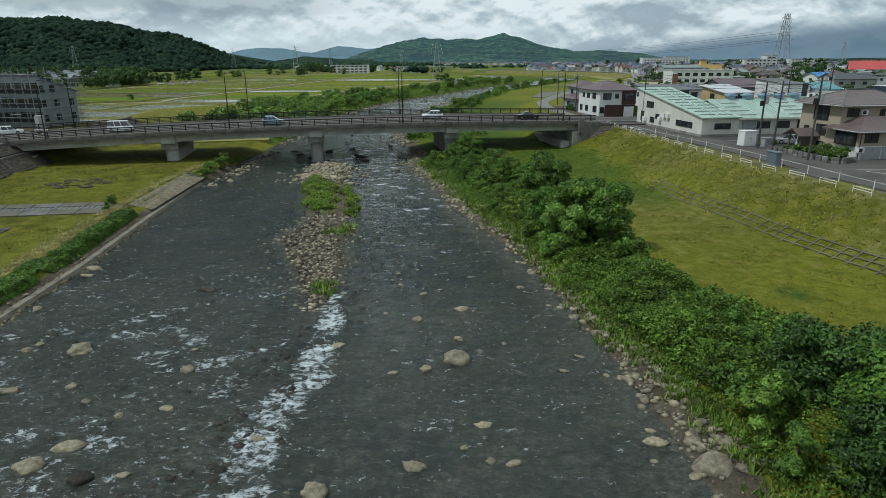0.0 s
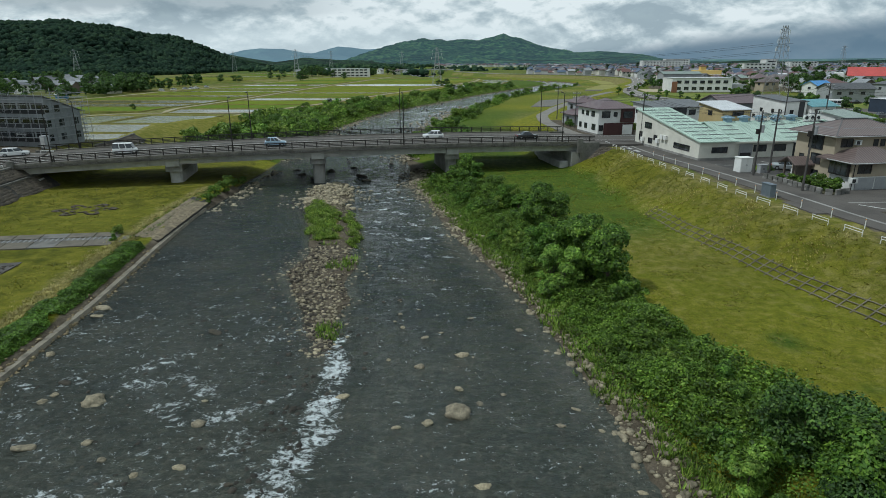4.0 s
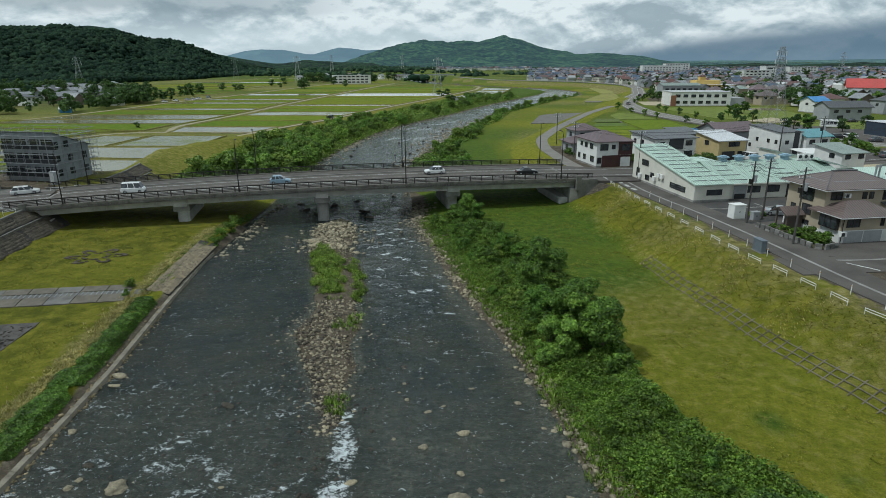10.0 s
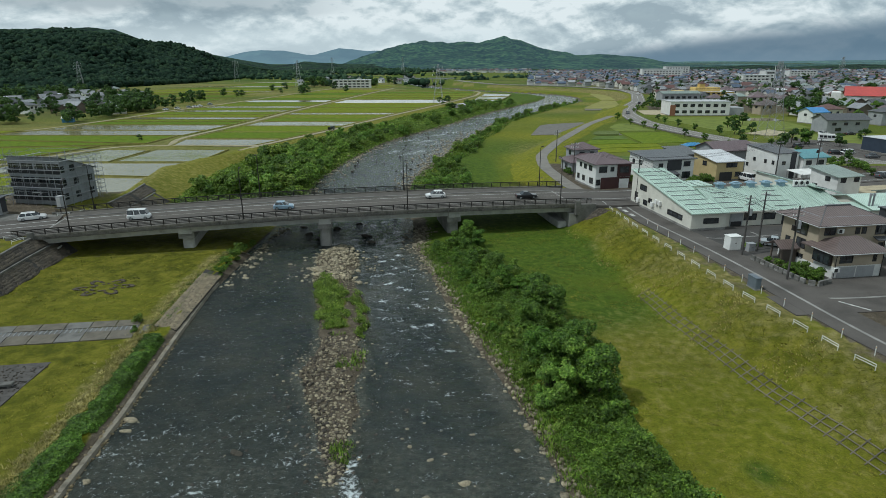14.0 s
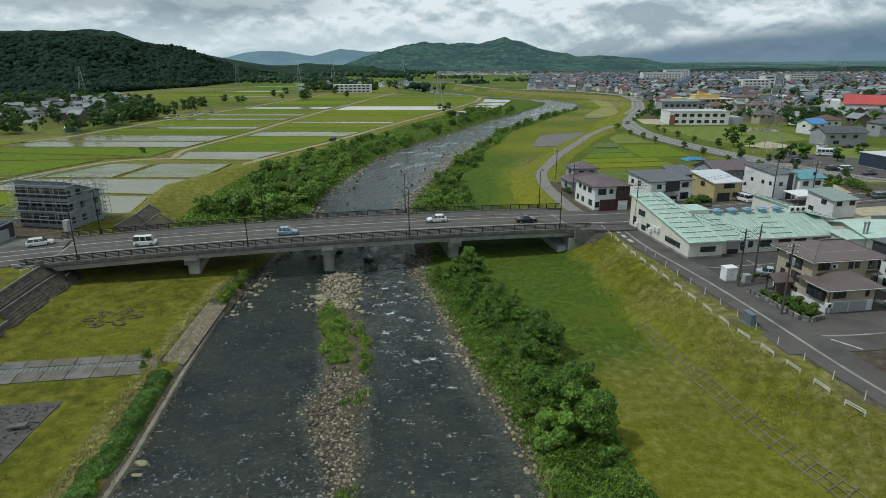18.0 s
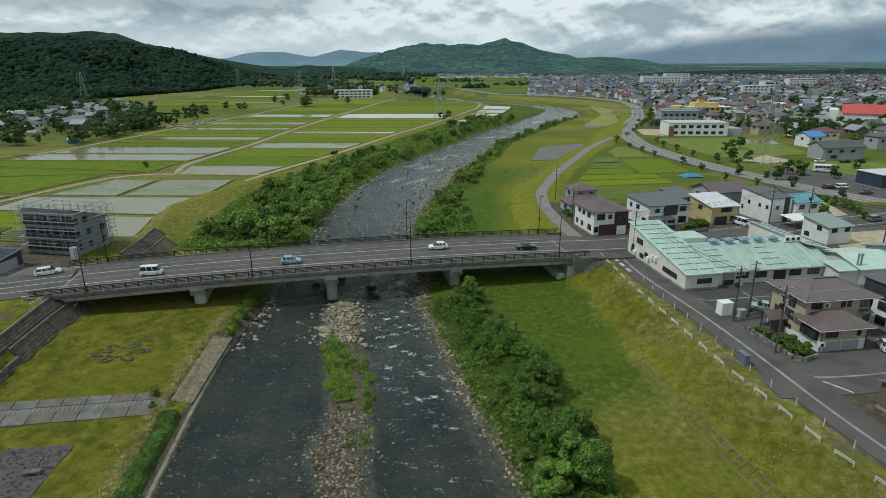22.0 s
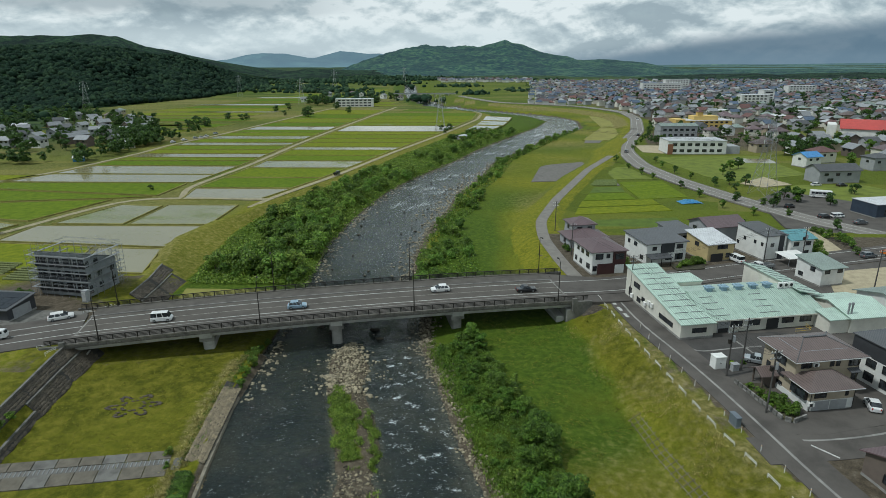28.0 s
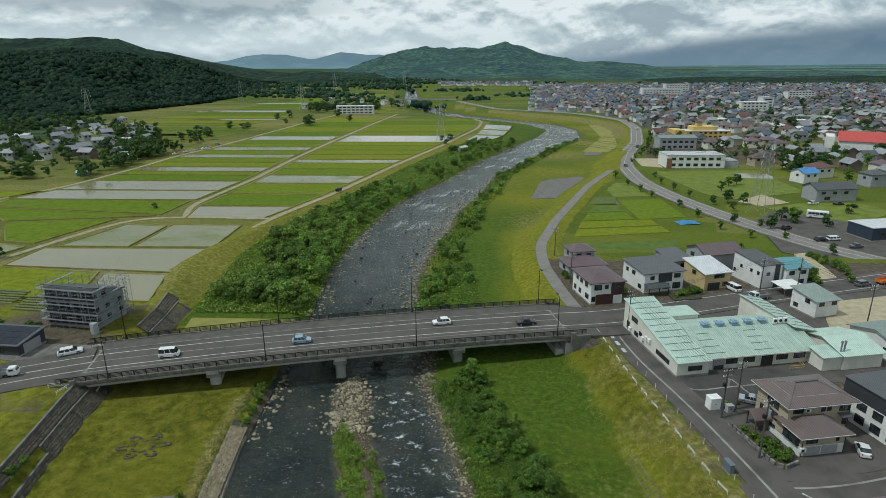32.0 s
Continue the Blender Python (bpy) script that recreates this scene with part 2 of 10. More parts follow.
def water_material():
    k = Nodes("river_water", 0.07, 0, 0.5)
    k.b.inputs["IOR"].default_value = 1.35
    shallow = k.ramp(k.math('ADD', k.attr("shallow"), k.math('MULTIPLY', k.math('SUBTRACT', k.noise(0.35, 5, 0.65), 0.5), 0.9)), [(0.25, 0.0), (0.85, 1.0)])
    bed = k.ramp(k.noise(2.2, 6, 0.75), [(0.34, (0.034, 0.042, 0.036)), (0.5, (0.060, 0.066, 0.054)), (0.66, (0.108, 0.104, 0.082))])
    deep = k.ramp(k.noise(0.12, 4, 0.6), [(0.36, (0.014, 0.021, 0.021)), (0.5, (0.022, 0.029, 0.026)), (0.64, (0.036, 0.040, 0.031))])
    drift = k.ramp(k.noise(1.3, 5, 0.7, None, (0.8, 1.5, 1.0), 0.8), [(0.38, 0.80), (0.5, 1.0), (0.62, 1.35)])
    body = k.mix(1.0, k.mix(shallow, deep, bed), drift, 'MULTIPLY')
    # foam: short dashes where the stream is uneven, torn sheets where it breaks
    d1 = k.noise(1.9, 6, 0.68, None, (0.95, 1.25, 1.0), 0.6)
    d3 = k.noise(9.0, 5, 0.75, None, (0.8, 1.3, 1.0), 0.6)
    v = k.math('ADD', d1, k.math('MULTIPLY', k.math('SUBTRACT', d3, 0.5), 0.55))
    v = k.math('ADD', v, k.math('MULTIPLY', k.attr("foam"), 0.27))
    foam = k.ramp(v, [(0.67, 0.0), (0.72, 0.45), (0.82, 1.0)])
    k.color(k.mix(foam, body, (0.70, 0.75, 0.76)))
    k.roughness(k.math('ADD', k.math('MULTIPLY', foam, 0.6), 0.08))
    wave = k.noise(0.9, 3, 0.55, None, (0.7, 1.5, 1.0), 0.8)
    rip = k.noise(3.6, 5, 0.70, None, (0.8, 1.6, 1.0), 0.7)
    h = k.mix(0.50, wave, rip)
    h = k.mix(k.math('MULTIPLY', foam, 0.4), h, (1.0, 1.0, 1.0))
    k.bump(h, 1.0, 1.0)
    bump_ = k.b.inputs["Normal"].links[0].from_node
    k.l.new(k.math('SUBTRACT', 1.0, k.attr("calm")), bump_.inputs["Strength"])
    return k.m


WATER = water_material()


def stone_material(name, a, b, c, scale=3.0, local=True):
    k = Nodes(name, 0.85, 0, 0.3)
    v = k.pos(True) if local else k.pos()
    n = k.noise(scale, 6, 0.65, v)
    col = k.ramp(n, [(0.3, a), (0.5, b), (0.72, c)])
    tint = k.ramp(k.rand(), [(0.0, (0.78, 0.76, 0.73)), (0.5, (1.0, 0.97, 0.90)), (1.0, (1.25, 1.2, 1.08))])
    col = k.mix(1.0, col, tint, 'MULTIPLY')
    isl = k.ramp(k.island(), [(0.0, (0.55, 0.54, 0.52)), (1.0, (1.15, 1.1, 1.02))])
    k.color(k.mix(1.0, col, isl, 'MULTIPLY'))
    k.bump(k.noise(scale * 2.2, 6, 0.7, v), 0.9, 0.10)
    return k.m


STONE = stone_material("river_stone", (0.13, 0.122, 0.096), (0.27, 0.252, 0.200), (0.44, 0.415, 0.335))
STONE_DARK = stone_material("wet_stone", (0.025, 0.024, 0.022), (0.055, 0.052, 0.046), (0.10, 0.095, 0.082))
RUBBLE = stone_material("revetment_stone", (0.045, 0.042, 0.038), (0.088, 0.080, 0.072), (0.140, 0.128, 0.112))
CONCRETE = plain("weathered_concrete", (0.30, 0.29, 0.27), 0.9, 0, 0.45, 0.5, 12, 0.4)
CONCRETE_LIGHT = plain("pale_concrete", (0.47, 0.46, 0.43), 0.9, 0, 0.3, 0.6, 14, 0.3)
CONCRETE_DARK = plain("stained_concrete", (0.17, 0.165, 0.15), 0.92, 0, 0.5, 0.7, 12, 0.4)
ASPHALT = plain("asphalt", (0.102, 0.092, 0.082), 0.92, 0, 0.34, 0.25, 18, 0.4)
ASPHALT_NEW = plain("dark_asphalt", (0.068, 0.064, 0.060), 0.92, 0, 0.3, 0.4, 18, 0.4)
PAVING = plain("pavement_grey", (0.215, 0.200, 0.178), 0.92, 0, 0.25, 0.5, 14, 0.3)
DIRT = plain("dirt_track", (0.33, 0.29, 0.18), 0.95, 0, 0.35, 0.5, 6, 0.5)
LINE = plain("road_paint", (0.58, 0.58, 0.55), 0.7, 0, 0.5, 2.0, 20)
STEEL_DARK = plain("dark_brown_steel", (0.030, 0.026, 0.023), 0.55, 0.3, 0.25, 2, 30)
STEEL = plain("galvanised_steel", (0.36, 0.37, 0.38), 0.5, 0.6, 0.2, 2, 30)
STEEL_PALE = plain("scaffold_pipe", (0.34, 0.35, 0.37), 0.45, 0.5, 0.2, 2, 30)
WHITE = plain("white_paint", (0.76, 0.76, 0.73), 0.6, 0, 0.12, 0.7, 18)
CREAM = plain("cream_wall", (0.66, 0.64, 0.56), 0.8, 0, 0.14, 0.5, 16, 0.15)
WALLS = {
    "white": plain("white_siding", (0.70, 0.70, 0.67), 0.8, 0, 0.14, 0.6, 16, 0.15),
    "grey": plain("grey_siding", (0.34, 0.35, 0.36), 0.8, 0, 0.16, 0.6, 16, 0.15),
    "beige": plain("beige_siding", (0.40, 0.34, 0.25), 0.8, 0, 0.14, 0.6, 16, 0.15),
    "yellow": plain("ochre_siding", (0.50, 0.40, 0.20), 0.8, 0, 0.14, 0.6, 16, 0.15),
    "brown": plain("brown_siding", (0.15, 0.12, 0.10), 0.8, 0, 0.18, 0.6, 16, 0.15),
    "dark": plain("charcoal_siding", (0.045, 0.047, 0.052), 0.7, 0, 0.2, 0.6, 16, 0.15),
    "cream": CREAM,
    "net": plain("grey_dust_sheet", (0.32, 0.34, 0.355), 0.85, 0, 0.25, 0.35, 12, 0.3),
    "navy": plain("navy_siding", (0.035, 0.05, 0.075), 0.7, 0, 0.2, 0.6, 16, 0.15),
    "gold": plain("yellow_render", (0.62, 0.44, 0.15), 0.85, 0, 0.12, 0.2, 6),
    "maroon": plain("maroon_boards", (0.075, 0.032, 0.030), 0.7, 0, 0.2, 0.6, 16),
}


def roof_material(name, c, rough=0.45, pitch=0.45, metal=0.0):
    """Sheet metal or tile with courses across the slope, in the roof's own axes."""
    k = Nodes(name, rough, metal, 0.5)
    v = k.pos(True)
    sep = k.n.new("ShaderNodeSeparateXYZ")
    k.l.new(v, sep.inputs[0])
    w = k.n.new("ShaderNodeTexWave")
    w.inputs["Scale"].default_value = 0.35 / pitch
    w.inputs["Distortion"].default_value = 0.15
    k.l.new(v, w.inputs[0])
    big = k.ramp(k.noise(0.5, 5, 0.6), [(0.3, dk(c, 0.84)), (0.55, c), (0.75, dk(c, 1.08))])
    tint = k.ramp(k.rand(), [(0.0, 0.82), (1.0, 1.15)])
    k.color(k.mix(1.0, k.mix(1.0, big, k.ramp(w.outputs[1], [(0.0, 0.60), (0.22, 1.0)]), 'MULTIPLY'), tint, 'MULTIPLY'))
    k.bump(w.outputs[1], 0.35, 0.05)
    return k.m


ROOFS = {
    "mint": roof_material("mint_sheet_roof", (0.43, 0.55, 0.47), 0.5, 0.45),
    "purple": roof_material("plum_metal_roof", (0.140, 0.096, 0.102), 0.45, 0.4),
    "brown": roof_material("brown_metal_roof", (0.130, 0.098, 0.090), 0.45, 0.4),
    "grey": roof_material("grey_metal_roof", (0.25, 0.26, 0.27), 0.45, 0.4),
    "dark": roof_material("charcoal_roof", (0.082, 0.085, 0.090), 0.45, 0.4),
    "silver": roof_material("silver_sheet_roof", (0.55, 0.56, 0.57), 0.4, 0.5),
    "teal": roof_material("teal_metal_roof", (0.10, 0.27, 0.30), 0.45, 0.45),
    "blue": roof_material("bright_blue_roof", (0.06, 0.27, 0.60), 0.45, 0.45),
    "red": roof_material("red_metal_roof", (0.42, 0.055, 0.045), 0.5, 0.6),
    "rust": roof_material("rust_red_roof", (0.135, 0.060, 0.052), 0.5, 0.4),
    "navy": roof_material("navy_roof", (0.075, 0.11, 0.17), 0.45, 0.4),
    "sage": roof_material("sage_roof", (0.22, 0.27, 0.24), 0.5, 0.4),
}


def glass_material():
    k = Nodes("window_glass", 0.06, 0, 0.8)
    k.color(k.ramp(k.noise(0.8, 2), [(0.35, (0.012, 0.016, 0.020)), (0.65, (0.05, 0.058, 0.064))]))
    return k.m


GLASS = glass_material()
FRAME_DARK = plain("bronze_frame", (0.03, 0.027, 0.025), 0.5, 0.3, 0.15)
FRAME_PALE = plain("aluminium_frame", (0.55, 0.55, 0.54), 0.45, 0.4, 0.12)
RUBBER = plain("tyre_rubber", (0.018, 0.018, 0.018), 0.85, 0, 0.2)
HUB = plain("wheel_rim", (0.40, 0.41, 0.42), 0.35, 0.7, 0.15)
LAMP_LENS = plain("lamp_lens", (0.72, 0.72, 0.70), 0.3, 0, 0.1)
LAMP_RED = plain("tail_lamp", (0.35, 0.015, 0.012), 0.35, 0, 0.1)


def car_paint(name, c, metal=0.2):
    k = Nodes(name, 0.28, metal, 0.5)
    k.color(k.ramp(k.noise(1.3, 3), [(0.3, dk(c, 0.88)), (0.7, c)]))
    k.b.inputs["Coat Weight"].default_value = 0.5
    return k.m


PAINT = {
    "white": car_paint("white_car_paint", (0.74, 0.74, 0.73), 0.0),
    "silver": car_paint("silver_car_paint", (0.42, 0.45, 0.47), 0.5),
    "blue": car_paint("pale_blue_car_paint", (0.30, 0.42, 0.52), 0.3),
    "black": car_paint("black_car_paint", (0.015, 0.016, 0.018), 0.2),
    "grey": car_paint("grey_car_paint", (0.14, 0.15, 0.16), 0.4),
    "orange": car_paint("orange_truck_paint", (0.62, 0.17, 0.03), 0.0),
}
PLASTIC = plain("dark_plastic", (0.03, 0.03, 0.032), 0.6, 0, 0.15)


def paddy_material(name, water, green, rows=0.0):
    """Flooded rice: still water with seedlings; green is the share that the plants cover."""
    k = Nodes(name, 0.06, 0, 0.5)
    n = k.noise(0.05, 4, 0.6, None, (1.0, 1.8, 1.0))
    fine = k.noise(2.4, 3, 0.7)
    cover = k.ramp(k.math('ADD', k.math('MULTIPLY', n, 0.55), k.math('MULTIPLY', fine, 0.45)), [(max(0.0, 0.78 - 0.62 * green - 0.10), 0.0), (0.78 - 0.62 * green + 0.08, 1.0)])
    plant = k.ramp(k.noise(0.5, 5, 0.6), [(0.3, (0.082, 0.124, 0.010)), (0.7, (0.158, 0.200, 0.016))])
    tint = k.ramp(k.rand(), [(0.0, (0.70, 0.84, 0.75)), (0.45, (0.92, 0.97, 0.9)), (0.75, (1.12, 1.04, 0.9)), (1.0, (1.28, 1.10, 1.0))])
    k.color(k.mix(cover, water, k.mix(1.0, plant, tint, 'MULTIPLY')))
    k.roughness(k.math('ADD', k.math('MULTIPLY', cover, 0.8), 0.07))
    k.l.new(k.math('SUBTRACT', 0.5, k.math('MULTIPLY', cover, 0.42)), k.b.inputs["Specular IOR Level"])
    k.bump(k.noise(6, 3, 0.6), 0.12, 0.05)
    return k.m


PADDY = {
    "water": paddy_material("flooded_paddy", (0.250, 0.230, 0.140), 0.12),
    "sprout": paddy_material("sprouting_paddy", (0.210, 0.205, 0.100), 0.28),
    "green": paddy_material("green_paddy", (0.07, 0.08, 0.03), 0.95),
    "half": paddy_material("young_paddy", (0.08, 0.085, 0.04), 0.70),
}
BUND = plain("grass_bund", (0.245, 0.225, 0.060), 0.95, 0, 0.4, 0.3, 4, 0.5)
TURF = plain("garden_turf", (0.150, 0.188, 0.022), 0.95, 0, 0.35, 0.25, 5, 0.5)
TURF_DEEP = plain("deep_green_crop", (0.094, 0.144, 0.015), 0.95, 0, 0.35, 0.3, 6, 0.5)
TURF_PALE = plain("pale_lawn", (0.24, 0.23, 0.055), 0.95, 0, 0.3, 0.2, 5, 0.5)
GRAVEL = plain("grey_gravel", (0.165, 0.155, 0.14), 0.95, 0, 0.3, 0.8, 9, 0.6)
SAND = plain("pale_sand", (0.42, 0.36, 0.24), 0.95, 0, 0.25, 0.6, 9, 0.4)
PLASTIC_BLUE = plain("blue_tarpaulin", (0.05, 0.22, 0.42), 0.5, 0, 0.25, 0.8, 6, 0.4)

# ---------------------------------------------------------------- geometry helpers
# a shape is (vertices, faces)


def join(*shapes):
    v, f = [], []
    for sv, sf in shapes:
        o = len(v)
        v.extend(sv)
        f.extend([tuple(i + o for i in q) for q in sf])
    return v, f


def moved(s, x=0, y=0, z=0, rz=0.0):
    c, n = math.cos(radians(rz)), math.sin(radians(rz))
    return [(p[0] * c - p[1] * n + x, p[0] * n + p[1] * c + y, p[2] + z) for p in s[0]], s[1]


def box(x0, x1, y0, y1, z0, z1):
    v = [(x0, y0, z0), (x1, y0, z0), (x1, y1, z0), (x0, y1, z0), (x0, y0, z1), (x1, y0, z1), (x1, y1, z1), (x0, y1, z1)]
    return v, [(0, 3, 2, 1), (4, 5, 6, 7), (0, 1, 5, 4), (1, 2, 6, 5), (2, 3, 7, 6), (3, 0, 4, 7)]


def cbox(x0, x1, y0, y1, z0, z1, c=0.03):
    """A box with chamfered upright and top edges."""
    c = min(c, 0.3 * (x1 - x0), 0.3 * (y1 - y0), 0.3 * (z1 - z0))

    def ring(z, e, k):
        a, b, p, q = x0 + e, x1 - e, y0 + e, y1 - e
        return [(a + k, p, z), (b - k, p, z), (b, p + k, z), (b, q - k, z), (b - k, q, z), (a + k, q, z), (a, q - k, z), (a, p + k, z)]
    v = ring(z0, 0, c) + ring(z1 - c, 0, c) + ring(z1, c, c * 0.7)
    f = [tuple(range(7, -1, -1)), tuple(range(16, 24))]
    for r in (0, 8):
        f += [(r + i, r + (i + 1) % 8, r + 8 + (i + 1) % 8, r + 8 + i) for i in range(8)]
    return v, f


def tube(p, q, r0, r1=None, n=6, cap=True):
    r1 = r0 if r1 is None else r1
    p, q = Vector(p), Vector(q)
    d = (q - p).normalized()
    a = d.orthogonal().normalized()
    b = d.cross(a)
    v = []
    for o, r in ((p, r0), (q, r1)):
        v += [tuple(o + (a * math.cos(t) + b * math.sin(t)) * r) for t in [2 * math.pi * i / n for i in range(n)]]
    f = [(i, (i + 1) % n, n + (i + 1) % n, n + i) for i in range(n)]
    if cap:
        f += [tuple(range(n - 1, -1, -1)), tuple(range(n, 2 * n))]
    return v, f


def path_tube(pts, r, n=5):
    """One unbroken tube through the points."""
    P_ = [Vector(p) for p in pts]
    rings = []
    for i, p in enumerate(P_):
        d = (P_[min(i + 1, len(P_) - 1)] - P_[max(i - 1, 0)]).normalized()
        a = d.cross(Vector((0, 0, 1)) if abs(d.z) < 0.9 else Vector((1, 0, 0))).normalized()
        b = d.cross(a)
        rings.append([tuple(p + (a * math.cos(k * 2 * math.pi / n) + b * math.sin(k * 2 * math.pi / n)) * r) for k in range(n)])
    return loft(rings)


def prism(poly, z0, z1):
    n = len(poly)
    v = [(x, y, z0) for x, y in poly] + [(x, y, z1) for x, y in poly]
    return v, [tuple(range(n - 1, -1, -1)), tuple(range(n, 2 * n))] + [(i, (i + 1) % n, n + (i + 1) % n, n + i) for i in range(n)]


def loft(rings, closed=True):
    """Skin between rings of equal length; ends capped."""
    n = len(rings[0])
    v = [p for r in rings for p in r]
    f = []
    for k in range(len(rings) - 1):
        f += [(k * n + i, k * n + (i + 1) % n, (k + 1) * n + (i + 1) % n, (k + 1) * n + i) for i in range(n)]
    f += [tuple(range(n - 1, -1, -1)), tuple(range((len(rings) - 1) * n, len(rings) * n))]
    return v, f


def mesh_of(name, shape, mat, smooth=False):
    me = bpy.data.meshes.new(name)
    me.from_pydata(shape[0], [], shape[1])
    me.materials.append(mat)
    if smooth:
        me.polygons.foreach_set("use_smooth", [True] * len(me.polygons))
    me.update()
    return me


def quads(name, V, F, mat, smooth=False):
    """A mesh from numpy arrays of points and quads."""
    me = bpy.data.meshes.new(name)
    V, F = np.asarray(V, np.float32), np.asarray(F, np.int32)
    me.vertices.add(len(V))
    me.vertices.foreach_set("co", V.ravel())
    me.loops.add(F.size)
    me.loops.foreach_set("vertex_index", F.ravel())
    me.polygons.add(len(F))
    me.polygons.foreach_set("loop_start", np.arange(0, F.size, F.shape[1], dtype=np.int32))
    me.polygons.foreach_set("use_smooth", np.full(len(F), smooth))
    me.materials.append(mat)
    me.update(calc_edges=True)
    return me


def thing(name, m, label, category, group="", kind=""):
    ob = new(name)
    ob.empty_display_size = 0.2
    ob.matrix_world = m
    return tagged(ob, label, category, group, kind)


def part(name, shape, mat, parent, label="", smooth=False):
    me = shape if isinstance(shape, bpy.types.Mesh) else mesh_of(name, shape, mat, smooth)
    ob = new(name, me)
    ob.parent = parent
    if label:
        ob["label"] = label
    return ob


def single(name, shape, mat, label, category="", group="", kind="", m=None, smooth=False):
    me = shape if isinstance(shape, bpy.types.Mesh) else mesh_of(name, shape, mat, smooth)
    ob = new(name, me)
    if m is not None:
        ob.matrix_world = m
    return tagged(ob, label, category, group, kind)


def lerp_table(tab):
    a = np.array(tab, float)
    return lambda v: np.interp(v, a[:, 0], a[:, 1])


def smooth01(a, b, v):
    t = np.clip((np.asarray(v, float) - a) / (b - a), 0, 1)
    return t * t * (3 - 2 * t)


def ramp01(a, b, v):
    return np.clip((np.asarray(v, float) - a) / (b - a), 0, 1)


def wob(x, y, s, seed=0.0):
    """Cheap smooth noise in -1..1 on arrays."""
    return (np.sin(x / s + 1.3 * seed + 1.7 * np.sin(y / s * 0.83 + seed)) + np.sin(y / s * 1.21 + 2.1 * seed + 1.4 * np.sin(x / s * 0.71 - seed))) * 0.5


# ---------------------------------------------------------------- the plan
# (y, x) tables of the lines that run up the valley
river_left = lerp_table([(-300, 0), (-60, -22), (15, -29.5), (36, -31), (49, -32.3), (66, -35.0), (82, -37.2), (98, -37.6), (113, -37.6), (140, -38.9), (173, -40.9), (208, -38.2), (246, -32.9), (278, -23.5), (318, -8.7), (370, 7.3), (425, 28), (499, 58), (545, 70), (580, 60), (605, 42), (640, 8), (680, -28), (740, -54), (855, -84), (1000, -104), (1240, -126), (1400, -152), (4000, -900)])
river_right = lerp_table([(-300, 45), (-60, 22), (15, 11.6), (21, 10.8), (33, 9.5), (41, 8.0), (50.6, 5.8), (59, 3.4), (71, -0.9), (87, -4.9), (98, -7.6), (105, -9.6), (117, -10.5), (140, -14.5), (162, -15.8), (193, -12.8), (217, -8), (247, -4.3), (271, 3), (318, 12.4), (364, 31), (411, 50), (455, 72), (486, 88), (545, 95), (585, 84), (610, 66), (650, 30), (690, -6), (740, -32), (855, -62), (1000, -84), (1240, -107), (1400, -132), (4000, -885)])
crest_left = lerp_table([(-300, -66), (20, -62.8), (60, -66.6), (70, -68.0), (79, -69.5), (94, -72.2), (118, -73.5), (131, -74.6), (143, -77.6), (162, -82.5), (180, -81), (198, -76), (220, -74), (268, -59.6), (339, -41.9), (426, -18), (520, 18), (600, 14), (640, -14), (680, -50), (740, -78), (855, -106), (1000, -128), (1400, -175), (4000, -980)])
toe_left = lerp_table([(-300, -58), (20, -57), (60, -62.4), (68, -63.9), (80, -66.0), (97, -68.0), (118, -68.4), (135, -69.5), (160, -72), (180, -74), (220, -70), (268, -55), (339, -37), (426, -12), (520, 25), (600, 20), (640, -8), (680, -44), (740, -72), (855, -100), (1000, -121), (1400, -168), (4000, -970)])
rail_right = lerp_table([(-300, 130), (0, 60), (30, 46), (40, 42.5), (49, 39.5), (53, 38.0), (61.7, 36.2), (70, 34.2), (83, 32.2), (92, 30.8), (100, 29.6), (109, 28.6), (118, 27.6), (124, 26.2), (132, 21.5), (161, 18.7), (180, 19.8), (211, 29), (273, 52), (309, 69), (355, 82), (432, 115), (524, 131), (560, 131), (612, 114), (650, 84), (690, 44), (719, 14), (800, -14), (855, -34), (1000, -56), (1240, -82), (1400, -108), (4000, -860)])
Z_PARK, Z_MEADOW, Z_FIELD, Z_LAND, Z_TOP = 1.0, 1.3, 2.3, 4.0, 5.3


